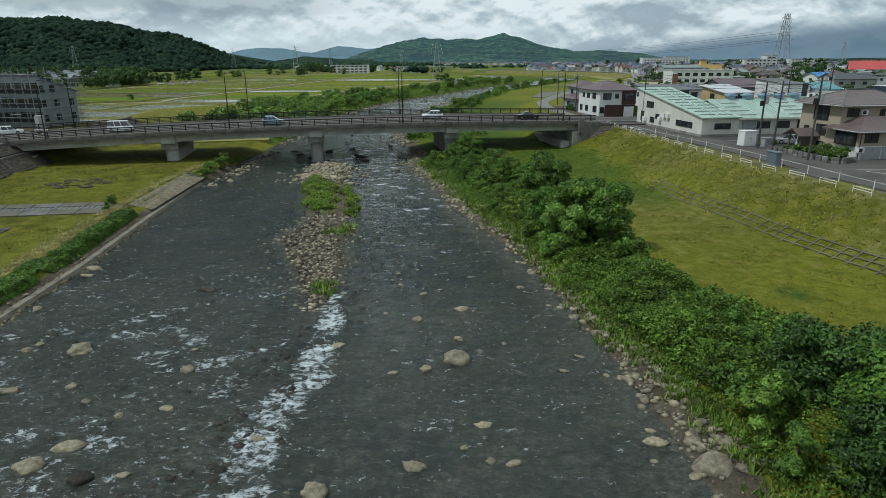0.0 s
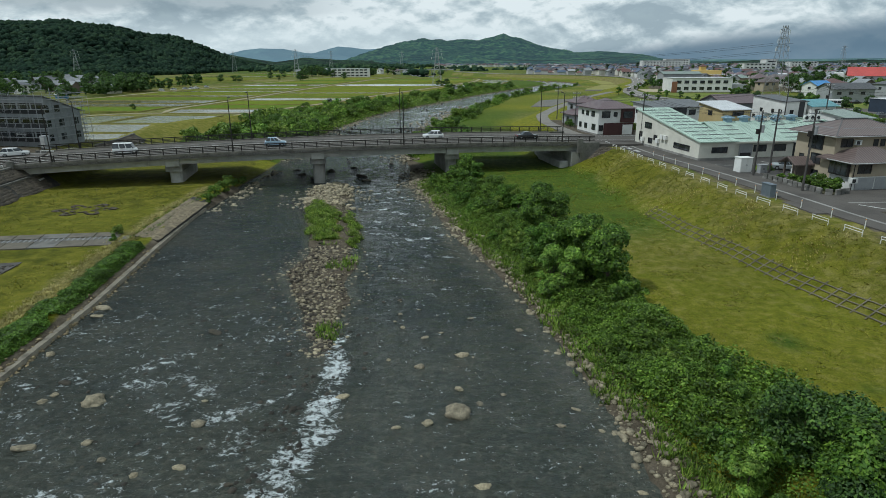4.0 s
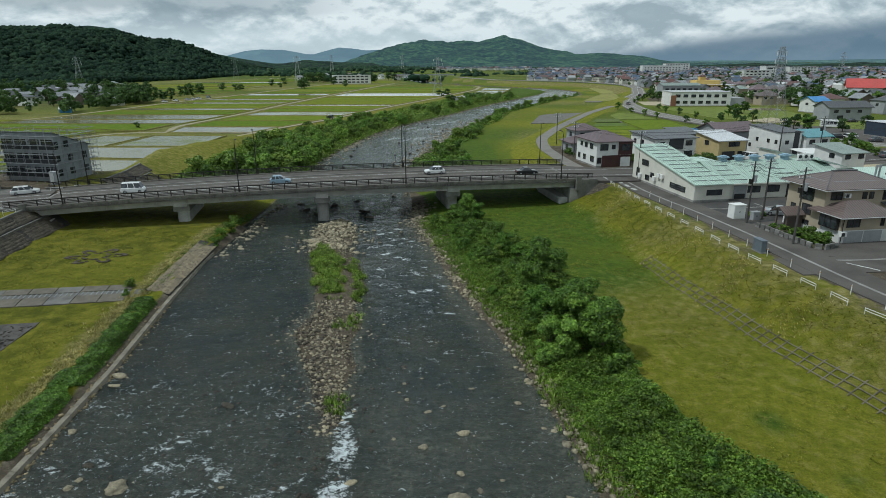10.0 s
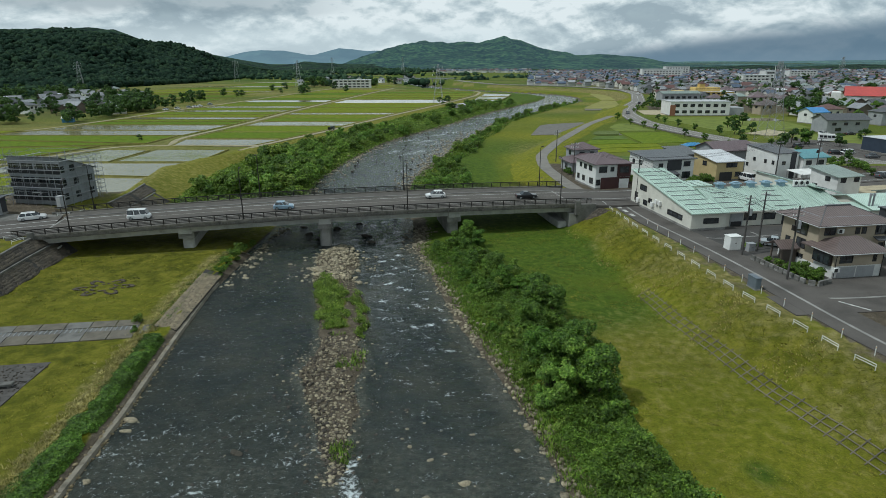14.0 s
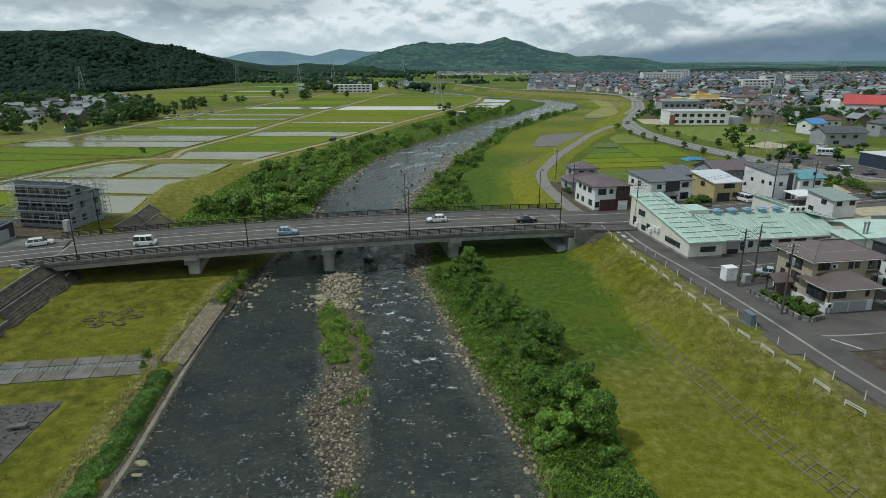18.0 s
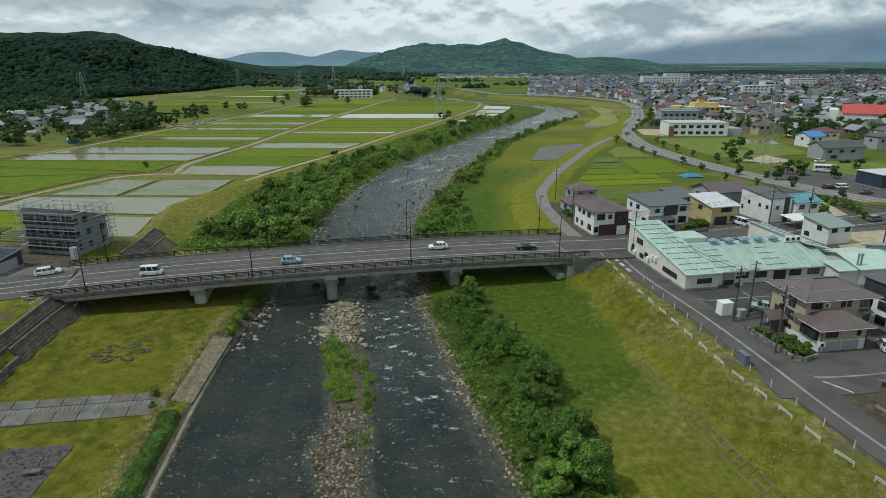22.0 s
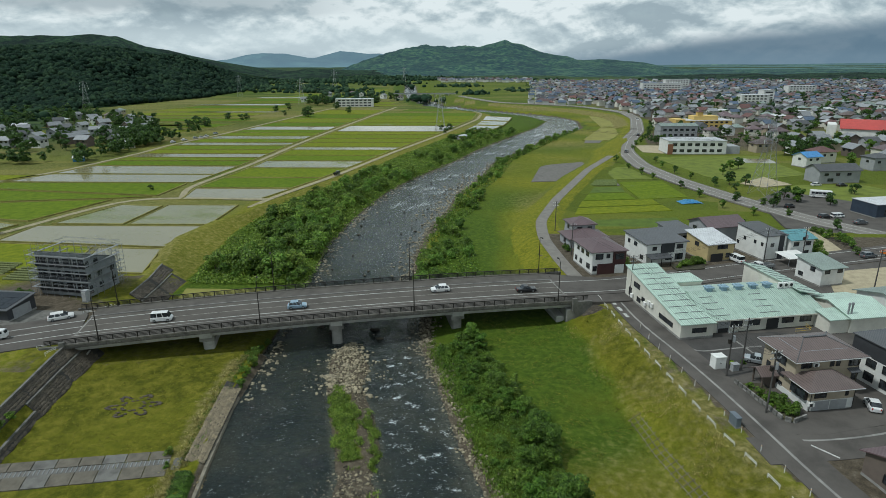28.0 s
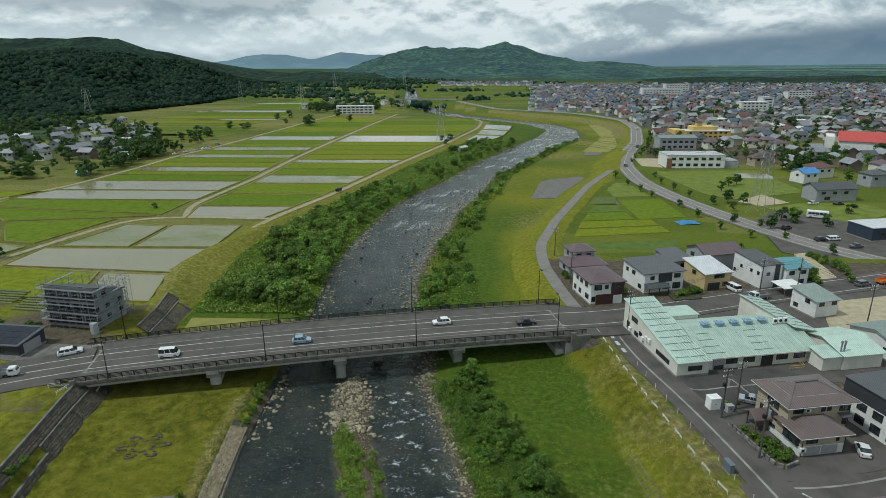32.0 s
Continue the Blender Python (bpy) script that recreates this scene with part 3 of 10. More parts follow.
def height(x, y):
    """The lie of the land, on arrays."""
    x, y = np.asarray(x, float), np.asarray(y, float)
    L, R = river_left(y), river_right(y)
    dl, dr = L - x, x - R
    near = y < 126
    # left: park by the water, levee, fields behind
    cl, tl = crest_left(y), toe_left(y)
    park = np.where(near, Z_PARK, 1.1 + 0.5 * smooth01(126, 300, y)) + 0.06 * wob(x, y, 9.0)
    bankl = np.where(y < 100, 1.9, 5.0)
    zl = -0.6 + (park + 0.6) * ramp01(-0.9, bankl, dl)
    top = 4.75 - 2.0 * smooth01(150, 230, y) - 0.5 * smooth01(300, 600, y)
    zl = zl + (top - park) * ramp01(0, 1, (tl - x) / np.maximum(tl - cl, 1.0))
    plat = np.maximum(1 - smooth01(126, 138, y), (1 - smooth01(129, 137, y)) * (x < -70))
    back = Z_FIELD + (4.75 - Z_FIELD) * plat
    zl = np.where(x < cl - 2.0, zl + (back - top) * ramp01(0, 2.8, (cl - 2.0) - x), zl)
    # right: stony bank, thicket, meadow, levee with a lane, houses behind
    rr = rail_right(y)
    toe = rr - np.where(y < 126, 8.6, 9.5)
    flood = np.where(y < 126, Z_MEADOW, 1.5 + 0.4 * smooth01(200, 400, y)) + 0.07 * wob(x, y, 8.0, 2.0)
    zr = -0.55 + (0.35 + 0.55) * ramp01(-2.5, 2.5, dr)
    zr = zr + (flood - 0.35) * ramp01(2.5, 8.0, dr)
    topr = 5.3 - 0.9 * smooth01(250, 480, y)
    zr = zr + (topr - flood) * ramp01(toe, rr - 0.4, x)
    landz = 5.3 - (5.3 - Z_LAND) * smooth01(158, 185, y)
    zr = np.where(x > rr + 6.0, zr + (landz - topr) * ramp01(6.0, 12.0, x - rr), zr)
    bed = -0.6 - 0.5 * smooth01(1, 8, np.minimum(-dl, -dr))
    z = np.where(dl > -0.9, zl, np.where(dr > -2.5, zr, bed))
    # bars of shingle and the green islet in mid-stream
    z = np.maximum(z, islet(x, y))
    far = smooth01(900, 1600, np.hypot(x, y))
    return z * (1 - far) + np.minimum(z, 2.0) * far


islet_mid = lerp_table([(36, -9.4), (43, -10.6), (50, -12.2), (58, -14.4), (65, -14.6), (72, -15.8), (80, -17.8), (88, -20.6), (94, -21.2), (100, -22.4), (106, -22.8)])
islet_half = lerp_table([(36, 0.0), (41, 0.9), (46, 2.6), (51, 3.6), (58, 4.6), (63, 4.4), (66, 3.6), (70, 4.0), (78, 4.1), (86, 3.7), (92, 4.0), (97, 4.4), (102, 3.0), (107, 0.0)])
islet_top = lerp_table([(36, -0.3), (42, 0.02), (50, 0.12), (60, 0.22), (66, 0.18), (70, 0.45), (85, 0.65), (93, 0.45), (100, 0.45), (107, -0.3)])


def islet(x, y):
    d = np.abs(x - islet_mid(y) + 0.5 * wob(x, y, 2.1)) / np.maximum(islet_half(y), 0.05)
    inside = (y > 36) & (y < 107)
    return np.where(inside, -0.7 + (islet_top(y) + 0.7) * (1 - smooth01(0.45, 1.25, d)), -5.0)


def steps(*legs):
    out = [legs[0][0]]
    for a, b, s in legs:
        n = max(1, int(round((b - a) / s)))
        out += [a + (b - a) * (i + 1) / n for i in range(n)]
    return np.array(out)


gx = steps((-4600, -1200, 340), (-1200, -420, 60), (-420, -150, 10), (-150, -80, 2.2), (-80, 62, 0.8), (62, 170, 3.0), (170, 420, 10), (420, 1200, 60), (1200, 4600, 340))
gy = steps((-900, -60, 60), (-60, 12, 4), (12, 150, 0.8), (150, 330, 2.0), (330, 700, 6), (700, 1500, 40), (1500, 4700, 200))
GX, GY = np.meshgrid(gx, gy)
GZ = height(GX, GY)
near_ = (GX > -90) & (GX < 70) & (GY < 160)
GZ = GZ + np.where(near_ & (GZ > 0.1), 0.05 * wob(GX, GY, 1.3, 4.0), 0)
nx, ny = len(gx), len(gy)
idx = np.arange(nx * ny).reshape(ny, nx)
F4 = np.stack([idx[:-1, :-1], idx[:-1, 1:], idx[1:, 1:], idx[1:, :-1]], -1).reshape(-1, 4)
gme = quads("ground", np.stack([GX, GY, GZ], -1).reshape(-1, 3), F4, GROUND, True)
# what grows where: r bare stones and soil, g dry grass, b lush grass
X, Y, Z = GX.ravel(), GY.ravel(), GZ.ravel()
L, R = river_left(Y), river_right(Y)
dl, dr = L - X, X - R
zr_ = np.zeros_like(X)
zr_ = np.maximum(zr_, np.where((dr > -3) & (X > (L + R) / 2), 1 - smooth01(1.5, 4.0, dr + 0.8 * wob(X, Y, 3.0)), 0))
zr_ = np.maximum(zr_, np.where((dl > -3) & (X < (L + R) / 2), 1 - smooth01(0.8, 2.0, dl), 0))
zr_ = np.maximum(zr_, np.where((dl < 0) & (dr < 0), 1.0, 0))
isl = islet(X, Y)
across = (X - islet_mid(Y)) / np.maximum(islet_half(Y), 0.05)
green_isl = smooth01(0.30, 0.5, isl) * smooth01(66, 70, Y) * (1 - smooth01(84, 89, Y)) * (1 - smooth01(-0.05, 0.25, across + 0.2 * wob(X, Y, 1.5)))
zr_ = np.where(isl > -0.6, np.maximum(0, 1 - green_isl), zr_)
# weak soil tone painted under the deck, where there is only shade
under_deck_tone = smooth01(98, 103, Y - 0.22 * (X + 25)) * (1 - smooth01(121, 125, Y - 0.22 * (X + 25))) * (X > -72) * (X < 24)
zr_ = np.maximum(zr_, 0.35 * under_deck_tone * (np.abs(X + 25) < 60) * (dl > 0))
rr = rail_right(Y)
slope = ramp01(rr - 8.6, rr - 0.5, X) * (X < rr + 1.5)
zg_ = np.where((Y < 126) & (slope > 0.02), 0.22 + 0.16 * wob(X, Y, 4.0, 1.0) + 0.22 * slope * (1 - smooth01(60, 105, Y)), 0)
zg_ = np.maximum(zg_, np.where((X < toe_left(Y) + 0) & (X > crest_left(Y) - 4) & (Y > 124), 0.42, 0))
zg_ = np.maximum(zg_, np.where((Y < 97) & (dl > 3.2) & (dl < 7.5), 0.62 * (1 - np.abs(dl - 5.0) / 2.0) + 0.15 * wob(X, Y, 2.5), 0))
meadow = (Y < 126) & (dr > 0) & (slope < 0.02)
zg_ = np.maximum(zg_, np.where(meadow, (0.26 + 0.14 * wob(X, Y, 9.0, 3.0)) * (1 - smooth01(70, 95, Y)), 0))
zb_ = np.where(meadow, 0.10 + 0.80 * smooth01(46, 92, Y + 0.4 * (rr - 9 - X)) + 0.22 * wob(X, Y, 5.0, 5.0), 0)
zb_ = np.maximum(zb_, np.where((Y > 126) & (dr > 0) & (X < rr - 8), 0.45 + 0.25 * wob(X, Y, 15.0, 2.0), 0))
zb_ = np.maximum(zb_, np.where((Y < 122) & (slope > 0.02), 0.75 * smooth01(50, 96, Y) * (1 - smooth01(0.0, 0.7, slope)) + 0.14 * wob(X, Y, 3.0, 2.0), 0))
zb_ = np.maximum(zb_, 0.9 * np.exp(-((X - 24.4) ** 2 + 0.6 * (Y - 41.4) ** 2) / 2.6) + 0.7 * np.exp(-((X - 26.5) ** 2 + (Y - 34.5) ** 2) / 1.6))
zb_ = np.maximum(zb_, green_isl)
zb_ = np.maximum(zb_, np.where((Y > 126) & (dl > 0) & (X > toe_left(Y)), 0.8, 0))
zb_ = np.maximum(zb_, np.where(np.hypot(X, Y) > 650, 0.6, 0))
zb_ = np.maximum(zb_, np.where((X > rr + 8) & (Y > 150), 0.5, 0))
main_ = np.interp(Y, [161, 186, 219, 254, 290, 337, 385, 432, 524, 612, 666, 745, 900, 1300], [126, 109, 97, 87.5, 82.5, 86.5, 101, 119, 142, 140, 125, 95, 85, 190])
town_ = (Y > 338) & (Y < 1250) & (X > main_ + 10) & (X < 0.9 * Y)
zr_ = np.where(town_, 0.62 + 0.25 * wob(X, Y, 23.0), zr_)
zb_ = np.where(town_, 0.3, zb_)
flood_ = (Y > 126) & (Y < 700) & (dr > 6) & (X < rr - 6)
zg_ = np.where(flood_, 0.24 + 0.32 * wob(X, Y, 17.0, 3.0), zg_)
low_ = (1 - smooth01(175, 245, Y)) * (1 - smooth01(0.6, 0.95, dr / np.maximum(rr - 6 - X + dr, 1.0)))
zb_ = np.where(flood_, 0.46 + 0.2 * wob(X, Y, 11.0, 6.0) + 0.5 * low_, zb_)
zg_ = np.where(flood_, zg_ * (1 - low_), zg_)
zg_ = np.where((X > rr - 0.3) & (X < rr + 3.4) & (Y < 120), 0.6 + 0.25 * wob(X, Y, 2.0, 3.0), zg_)
zr_ = np.where((X > rr + 0.8) & (X < rr + 3.3) & (Y < 118), 0.30 + 0.25 * wob(X, Y, 1.6, 5.0), zr_)
zr_ = np.where((X > rr + 3.3) & (Y < 168) & (X < 140), 0.85, zr_)
zr_ = np.where((X < crest_left(Y) - 2) & (Y > 84) & (Y < 130) & (X > -125), 0.6 + 0.3 * wob(X, Y, 5.0), zr_)
zg_ = np.where((X < crest_left(Y)) & (Y > 140) & (Y < 900), 0.42 + 0.15 * wob(X, Y, 21.0), zg_)
straw_ = (Y > 470) & (Y < 820) & (X > rr - 11) & (X < rr + 1.5)
zg_ = np.where(straw_, 0.95, zg_)
zb_ = np.where(straw_, 0.0, zb_)
attr = gme.color_attributes.new("zone", 'FLOAT_COLOR', 'POINT')
attr.data.foreach_set("color", np.clip(np.stack([zr_, zg_, zb_, np.ones_like(zr_)], -1), 0, 1).astype(np.float32).ravel())
olive_ = np.where((dl > 4.5) & (Y < 126) & (X > crest_left(Y) - 6), 0.75 + 0.2 * wob(X, Y, 6.0, 4.0), 0)
olive_ = np.maximum(olive_, np.where((Y < 126) & (dr > 4), (0.36 + 0.20 * wob(X, Y, 5.0, 8.0)) * (1 - smooth01(56, 92, Y) * (1 - smooth01(0.1, 0.5, slope))) + 0.60 * slope, 0))
gme.attributes.new("olive", 'FLOAT', 'POINT').data.foreach_set("value", np.clip(olive_, 0, 1).astype(np.float32))
parcel_ = np.where((X < crest_left(Y) - 6) & (Y > 150) & (Y < 1700), 1.0, 0) + np.where((X > rr + 8) & (Y > 170), 0.5, 0)
gme.attributes.new("parcel", 'FLOAT', 'POINT').data.foreach_set("value", np.clip(parcel_, 0, 1).astype(np.float32))
woods_ = np.maximum(smooth01(1480, 1750, np.hypot(X, Y)), smooth01(0.55, 0.75, -X / np.maximum(Y, 1)) * smooth01(300, 450, Y))
gme.attributes.new("woods", 'FLOAT', 'POINT').data.foreach_set("value", woods_.astype(np.float32))
single("ground", gme, None, "grassy river valley with meadow, levees and fields", "ground", kind="structure")


def ground_z(x, y):
    return float(height(np.array([x]), np.array([y]))[0])


# ---------------------------------------------------------------- river
def foam_amount(x, y):
    """Where the stream breaks: the chute left of the shingle tail, shallows near by, riffles by the bridge."""
    f = np.zeros_like(x)
    chute = lerp_table([(12, -9.0), (21, -9.2), (24, -9.0), (27.4, -8.9), (30, -8.4), (32, -8.0), (36.5, -8.4), (41.3, -8.8), (43, -9.0)])
    wide = lerp_table([(12, 2.2), (24, 2.0), (32, 1.9), (38, 1.3), (43, 1.0)])
    arcs = 0.5 + 0.5 * np.sin(3.4 * y + 1.8 * np.sin(1.1 * x + 0.6 * y) + 0.9 * np.sin(2.6 * x))
    f = np.maximum(f, np.where(y < 44.5, (0.62 + 0.30 * wob(x, y, 0.9, 3.0) + 0.30 * arcs) * (1 - smooth01(0.35, 1.15, np.abs(x - chute(y) + 0.5 * wob(x, y, 1.6)) / wide(y))), 0))
    # side ledges that reach out from the rapid, and loose riffles over the shallows
    ledge = np.abs(y - 33.2 - 0.7 * (x + 13.4) + 0.4 * wob(x, y, 0.9, 2.0))
    f = np.maximum(f, np.where((x > -14.2) & (x < -10.6), 0.72 * (1 - smooth01(0.1, 0.7, ledge)), 0))
    patch = smooth01(0.05, 0.85, 0.55 * wob(x, y, 2.3, 7.0) + 0.75 * wob(x, y, 0.7, 1.0))
    f = np.maximum(f, np.where((x < -10) & (y < 64), (0.22 + 0.52 * patch * (0.30 + 0.70 * arcs)) * (1 - 0.6 * smooth01(34, 58, y)), 0))
    f = np.maximum(f, np.where((x > -6) & (y < 40), 0.50 * patch * arcs * smooth01(0.2, 0.6, wob(x, y, 4.0, 11.0)), 0))
    right = (x > islet_mid(y)) & (y > 50) & (y < 101)
    mid = (islet_mid(y) + islet_half(y) + river_right(y)) / 2
    rows_ = (0.5 + 0.5 * np.sin(1.9 * y + 1.4 * np.sin(0.7 * x + 0.2 * y) + 0.6 * np.sin(2.1 * x))) ** 2
    f = np.maximum(f, np.where(right, (0.16 + 1.0 * rows_ * smooth01(-0.7, 0.5, wob(x, y, 1.3, 8.0)) * smooth01(-0.4, 0.5, wob(x, y, 0.45, 2.0))) * (1 - smooth01(0.6, 1.3, np.abs(x - mid) / 5.5)) * (0.55 + 0.45 * smooth01(60, 72, y)), 0))
    f = np.maximum(f, np.where((y > 126) & (y < 600), 0.16 + 0.12 * smooth01(190, 240, y) + 0.42 * smooth01(-0.1, 0.7, wob(x, y, 6.0, 3.0)) * rows_ * smooth01(150, 230, y), 0))
    f = np.maximum(f, np.where(y < 105, 0.08 + 0.26 * smooth01(0.2, 0.9, wob(x, y, 0.8, 4.0)) * arcs, 0.05))
    return np.clip(f, 0, 1)


ry = steps((-80, 12, 6), (12, 110, 0.5), (110, 200, 1.5), (200, 700, 5), (700, 1400, 30))
rt = np.linspace(0, 1, 96)
RY = np.repeat(ry[:, None], len(rt), 1)
RL, RR = river_left(ry)[:, None] - 1.2, river_right(ry)[:, None] + 2.6
RX = RL + (RR - RL) * rt[None, :]
fo = foam_amount(RX, RY)
RZ = 0.022 * wob(RX * 0.7, RY, 0.62) + 0.018 * wob(RX * 0.7, RY, 0.31, 2.0) + fo * 0.07 * wob(RX, RY, 0.40, 5.0)
idx = np.arange(RX.size).reshape(RX.shape)
F4 = np.stack([idx[:-1, :-1], idx[:-1, 1:], idx[1:, 1:], idx[1:, :-1]], -1).reshape(-1, 4)
rme = quads("river", np.stack([RX, RY, RZ], -1).reshape(-1, 3), F4, WATER, True)
rme.attributes.new("foam", 'FLOAT', 'POINT').data.foreach_set("value", fo.astype(np.float32).ravel())
sh = np.maximum(0.75 * (RX < -8) * (1 - smooth01(24, 46, RY)), 1 - smooth01(0.5, 6, RR - RX - 1))
sh = np.maximum(sh, smooth01(-0.75, 0.0, islet(RX, RY)))
sh = np.maximum(sh, 0.25 * (RX < -8) * (RY < 95))
sh = np.maximum(sh, 0.58 * (1 - smooth01(38, 64, RY)))
sh = np.maximum(sh, 0.22 * smooth01(125, 170, RY))
rme.attributes.new("shallow", 'FLOAT', 'POINT').data.foreach_set("value", sh.astype(np.float32).ravel())
calm = 0.34 + 0.08 * smooth01(-9, -4, RX) * (1 - smooth01(48, 60, RY)) + 0.40 * smooth01(122, 160, RY)
rme.attributes.new("calm", 'FLOAT', 'POINT').data.foreach_set("value", calm.astype(np.float32).ravel())
single("river", rme, None, "shallow dark river with white riffles between stones", "river", kind="structure")

# ---------------------------------------------------------------- bridge
BR0, BR_ANGLE = Vector((-25.3, 104.4, 0)), 12.55
BR = pose(BR0.x, BR0.y, 0, 0, 0, BR_ANGLE)
N0, N1 = -1.3, 16.2          # deck edges across


def deck_z(s):
    return 6.45 - 0.00035 * (s - 17) ** 2


def along(s):
    """World point on the bridge axis frame."""
    return BR @ Vector((s, 0, 0))


def swept(n0, n1, z0, z1, s0=-48.0, s1=48.0, n=24, dz=deck_z):
    """A bar along the deck's curve; z0 and z1 count from the deck."""
    rings = []
    for i in range(n + 1):
        s = s0 + (s1 - s0) * i / n
        d = dz(s)
        rings.append([(s, n0, d + z0), (s, n1, d + z0), (s, n1, d + z1), (s, n0, d + z1)])
    return loft(rings)


bridge = thing("road_bridge", BR, "long grey concrete road bridge on three piers with dark railings", "bridge")
WALK_GREY = plain("sidewalk_asphalt", (0.105, 0.096, 0.084), 0.92, 0, 0.3, 0.5, 14, 0.3)
part("deck_slab", swept(N0, N1, -0.42, -0.06), CONCRETE, bridge)
part("road_surface", swept(2.9, 11.9, -0.06, 0.0), plain("worn_asphalt", (0.100, 0.090, 0.078), 0.92, 0, 0.25, 0.25, 18, 0.4), bridge, "worn grey asphalt carriageway")
for nm, a, b in (("sidewalk", N0 + 0.5, 2.7), ("sidewalk", 12.1, N1 - 0.5)):
    part(nm, swept(a, b, -0.06, 0.12), WALK_GREY, bridge, "raised grey sidewalk")
for a, b in ((2.7, 2.9), (11.9, 12.1)):
    part("kerb", swept(a, b, -0.06, 0.16), CONCRETE, bridge)
for a, b in ((N0, N0 + 0.5), (N1 - 0.5, N1)):
    part("edge_beam", swept(a, b, -0.50, 0.32), plain("stained_edge_concrete", (0.200, 0.186, 0.160), 0.92, 0, 0.6, 0.9, 9, 0.4), bridge)
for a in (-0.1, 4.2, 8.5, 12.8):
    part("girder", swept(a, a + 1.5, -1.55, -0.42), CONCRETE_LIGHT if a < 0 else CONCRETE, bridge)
for nn in (4.5, 10.3):
    part("edge_line", swept(nn - 0.10, nn + 0.10, 0.0, 0.006), LINE, bridge, "white painted edge line")
part("centre_line", swept(7.34, 7.46, 0.0, 0.006), plain("faded_paint", (0.36, 0.35, 0.31), 0.8, 0, 0.4, 2, 20), bridge, "faded centre line")
for s in (-47.6, 47.6):
    part("expansion_joint", swept(2.9, 11.9, 0.0, 0.012, s - 0.15, s + 0.15, 2), CONCRETE, bridge, "pale expansion joint")
# railing
post = mesh_of("railing_post", join(cbox(-0.085, 0.085, -0.07, 0.07, 0, 1.0, 0.02), box(-0.09, 0.09, -0.08, 0.08, 0, 0.03)), STEEL_DARK)
for side in (N0 + 0.25, N1 - 0.25):
    for i in range(49):
        s = -50 + 100 * i / 48
        p = part("railing_post", post, None, bridge)
        p.location = (s, side, deck_z(s) + 0.30)
    for zz, r in ((1.28, 0.075), (1.0, 0.045), (0.76, 0.045), (0.52, 0.045)):
        part("rail", swept(side - r, side + r, zz - r, zz + r, -51, 51, 26), STEEL_DARK, bridge)
# piers
for k, s in enumerate((-24.0, 0.0, 24.0)):
    d = deck_z(s)
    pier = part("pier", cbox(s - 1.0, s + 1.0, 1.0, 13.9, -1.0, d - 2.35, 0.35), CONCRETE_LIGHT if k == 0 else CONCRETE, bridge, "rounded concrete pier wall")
    part("pier_cap", join(cbox(s - 1.35, s + 1.35, 0.1, 14.8, d - 2.75, d - 1.55, 0.1)), CONCRETE, pier)
    part("bearing_block", join(cbox(s - 1.1, s + 1.1, -0.55, -0.1, d - 1.75, d - 0.42, 0.05)), CONCRETE_LIGHT, pier)
    for nn in (0.65, 4.95, 9.25, 13.55):
        part("bearing", box(s - 0.4, s + 0.4, nn - 0.35, nn + 0.35, d - 1.56, d - 1.545), STEEL_DARK, pier)
for s in range(-44, 48, 8):
    if s % 24:
        part("rib", cbox(s - 0.22, s + 0.22, -0.2, -0.09, deck_z(s) - 1.5, deck_z(s) - 0.5, 0.03), CONCRETE_LIGHT, bridge)
for sg, s in ((-1, -48.0), (1, 48.0)):
    d = deck_z(s)
    ab = part("abutment", cbox(s - 1.5, s + 1.5, -1.2, 16.1, 0.6, d - 1.56, 0.1), CONCRETE, bridge, "stained concrete abutment")
    part("wing_wall", cbox(min(s, s + sg * 3.8), max(s, s + sg * 3.8), -1.6, -1.25, 1.5, d + 0.2, 0.06), CONCRETE_DARK, ab)
    part("wing_wall", cbox(min(s, s + sg * 3.8), max(s, s + sg * 3.8), 16.25, 16.6, 1.5, d + 0.2, 0.06), CONCRETE_DARK, ab)
    part("end_pillar", cbox(s - 0.5, s + 0.5, -1.75, -1.0, d - 1.8, d + 0.95, 0.08), CONCRETE_DARK, ab)
    part("footing", cbox(s - sg * 2.2 - 1.0, s - sg * 2.2 + 1.0, 0.0, 15.0, 0.2, 2.6, 0.15), CONCRETE_LIGHT, ab)


def street_lamp(label="tall dark steel street lamp on the bridge edge"):
    t = thing("street_lamp", Matrix(), label, "street lamp", "lamps along the bridge")
    part("pole", join(tube((0, 0, 0), (0, 0, 8.4), 0.11, 0.065, 8), tube((0, 0, 0), (0, 0, 0.9), 0.15, 0.13, 8)), STEEL_DARK, t)
    part("base_plate", cbox(-0.22, 0.22, -0.22, 0.22, -0.02, 0.04, 0.02), STEEL_DARK, t)
    part("arm", path_tube([(0, 0, 8.3), (0, 0.25, 8.62), (0, 0.75, 8.78), (0, 1.2, 8.82)], 0.045), STEEL_DARK, t)
    hd = part("lamp_head", cbox(-0.16, 0.16, 1.0, 1.75, 8.74, 8.90, 0.06), STEEL_DARK, t)
    part("lens", box(-0.11, 0.11, 1.12, 1.66, 8.71, 8.745), LAMP_LENS, hd, "pale lamp lens")
    return t


lamp0 = street_lamp()
first = True
for s, n in ((-42.0, -1.05), (-13.9, -1.05), (15.1, -1.05), (44.6, -1.05), (-44.0, 15.95), (-12.8, 15.95), (16.4, 15.95), (46.2, 15.95)):
    m = BR @ pose(s, n, deck_z(s) + 0.32, 0, 0, 0 if n < 0 else 180)
    if first:
        lamp0.matrix_world = m
        first = False
    else:
        copy_thing(lamp0, m)

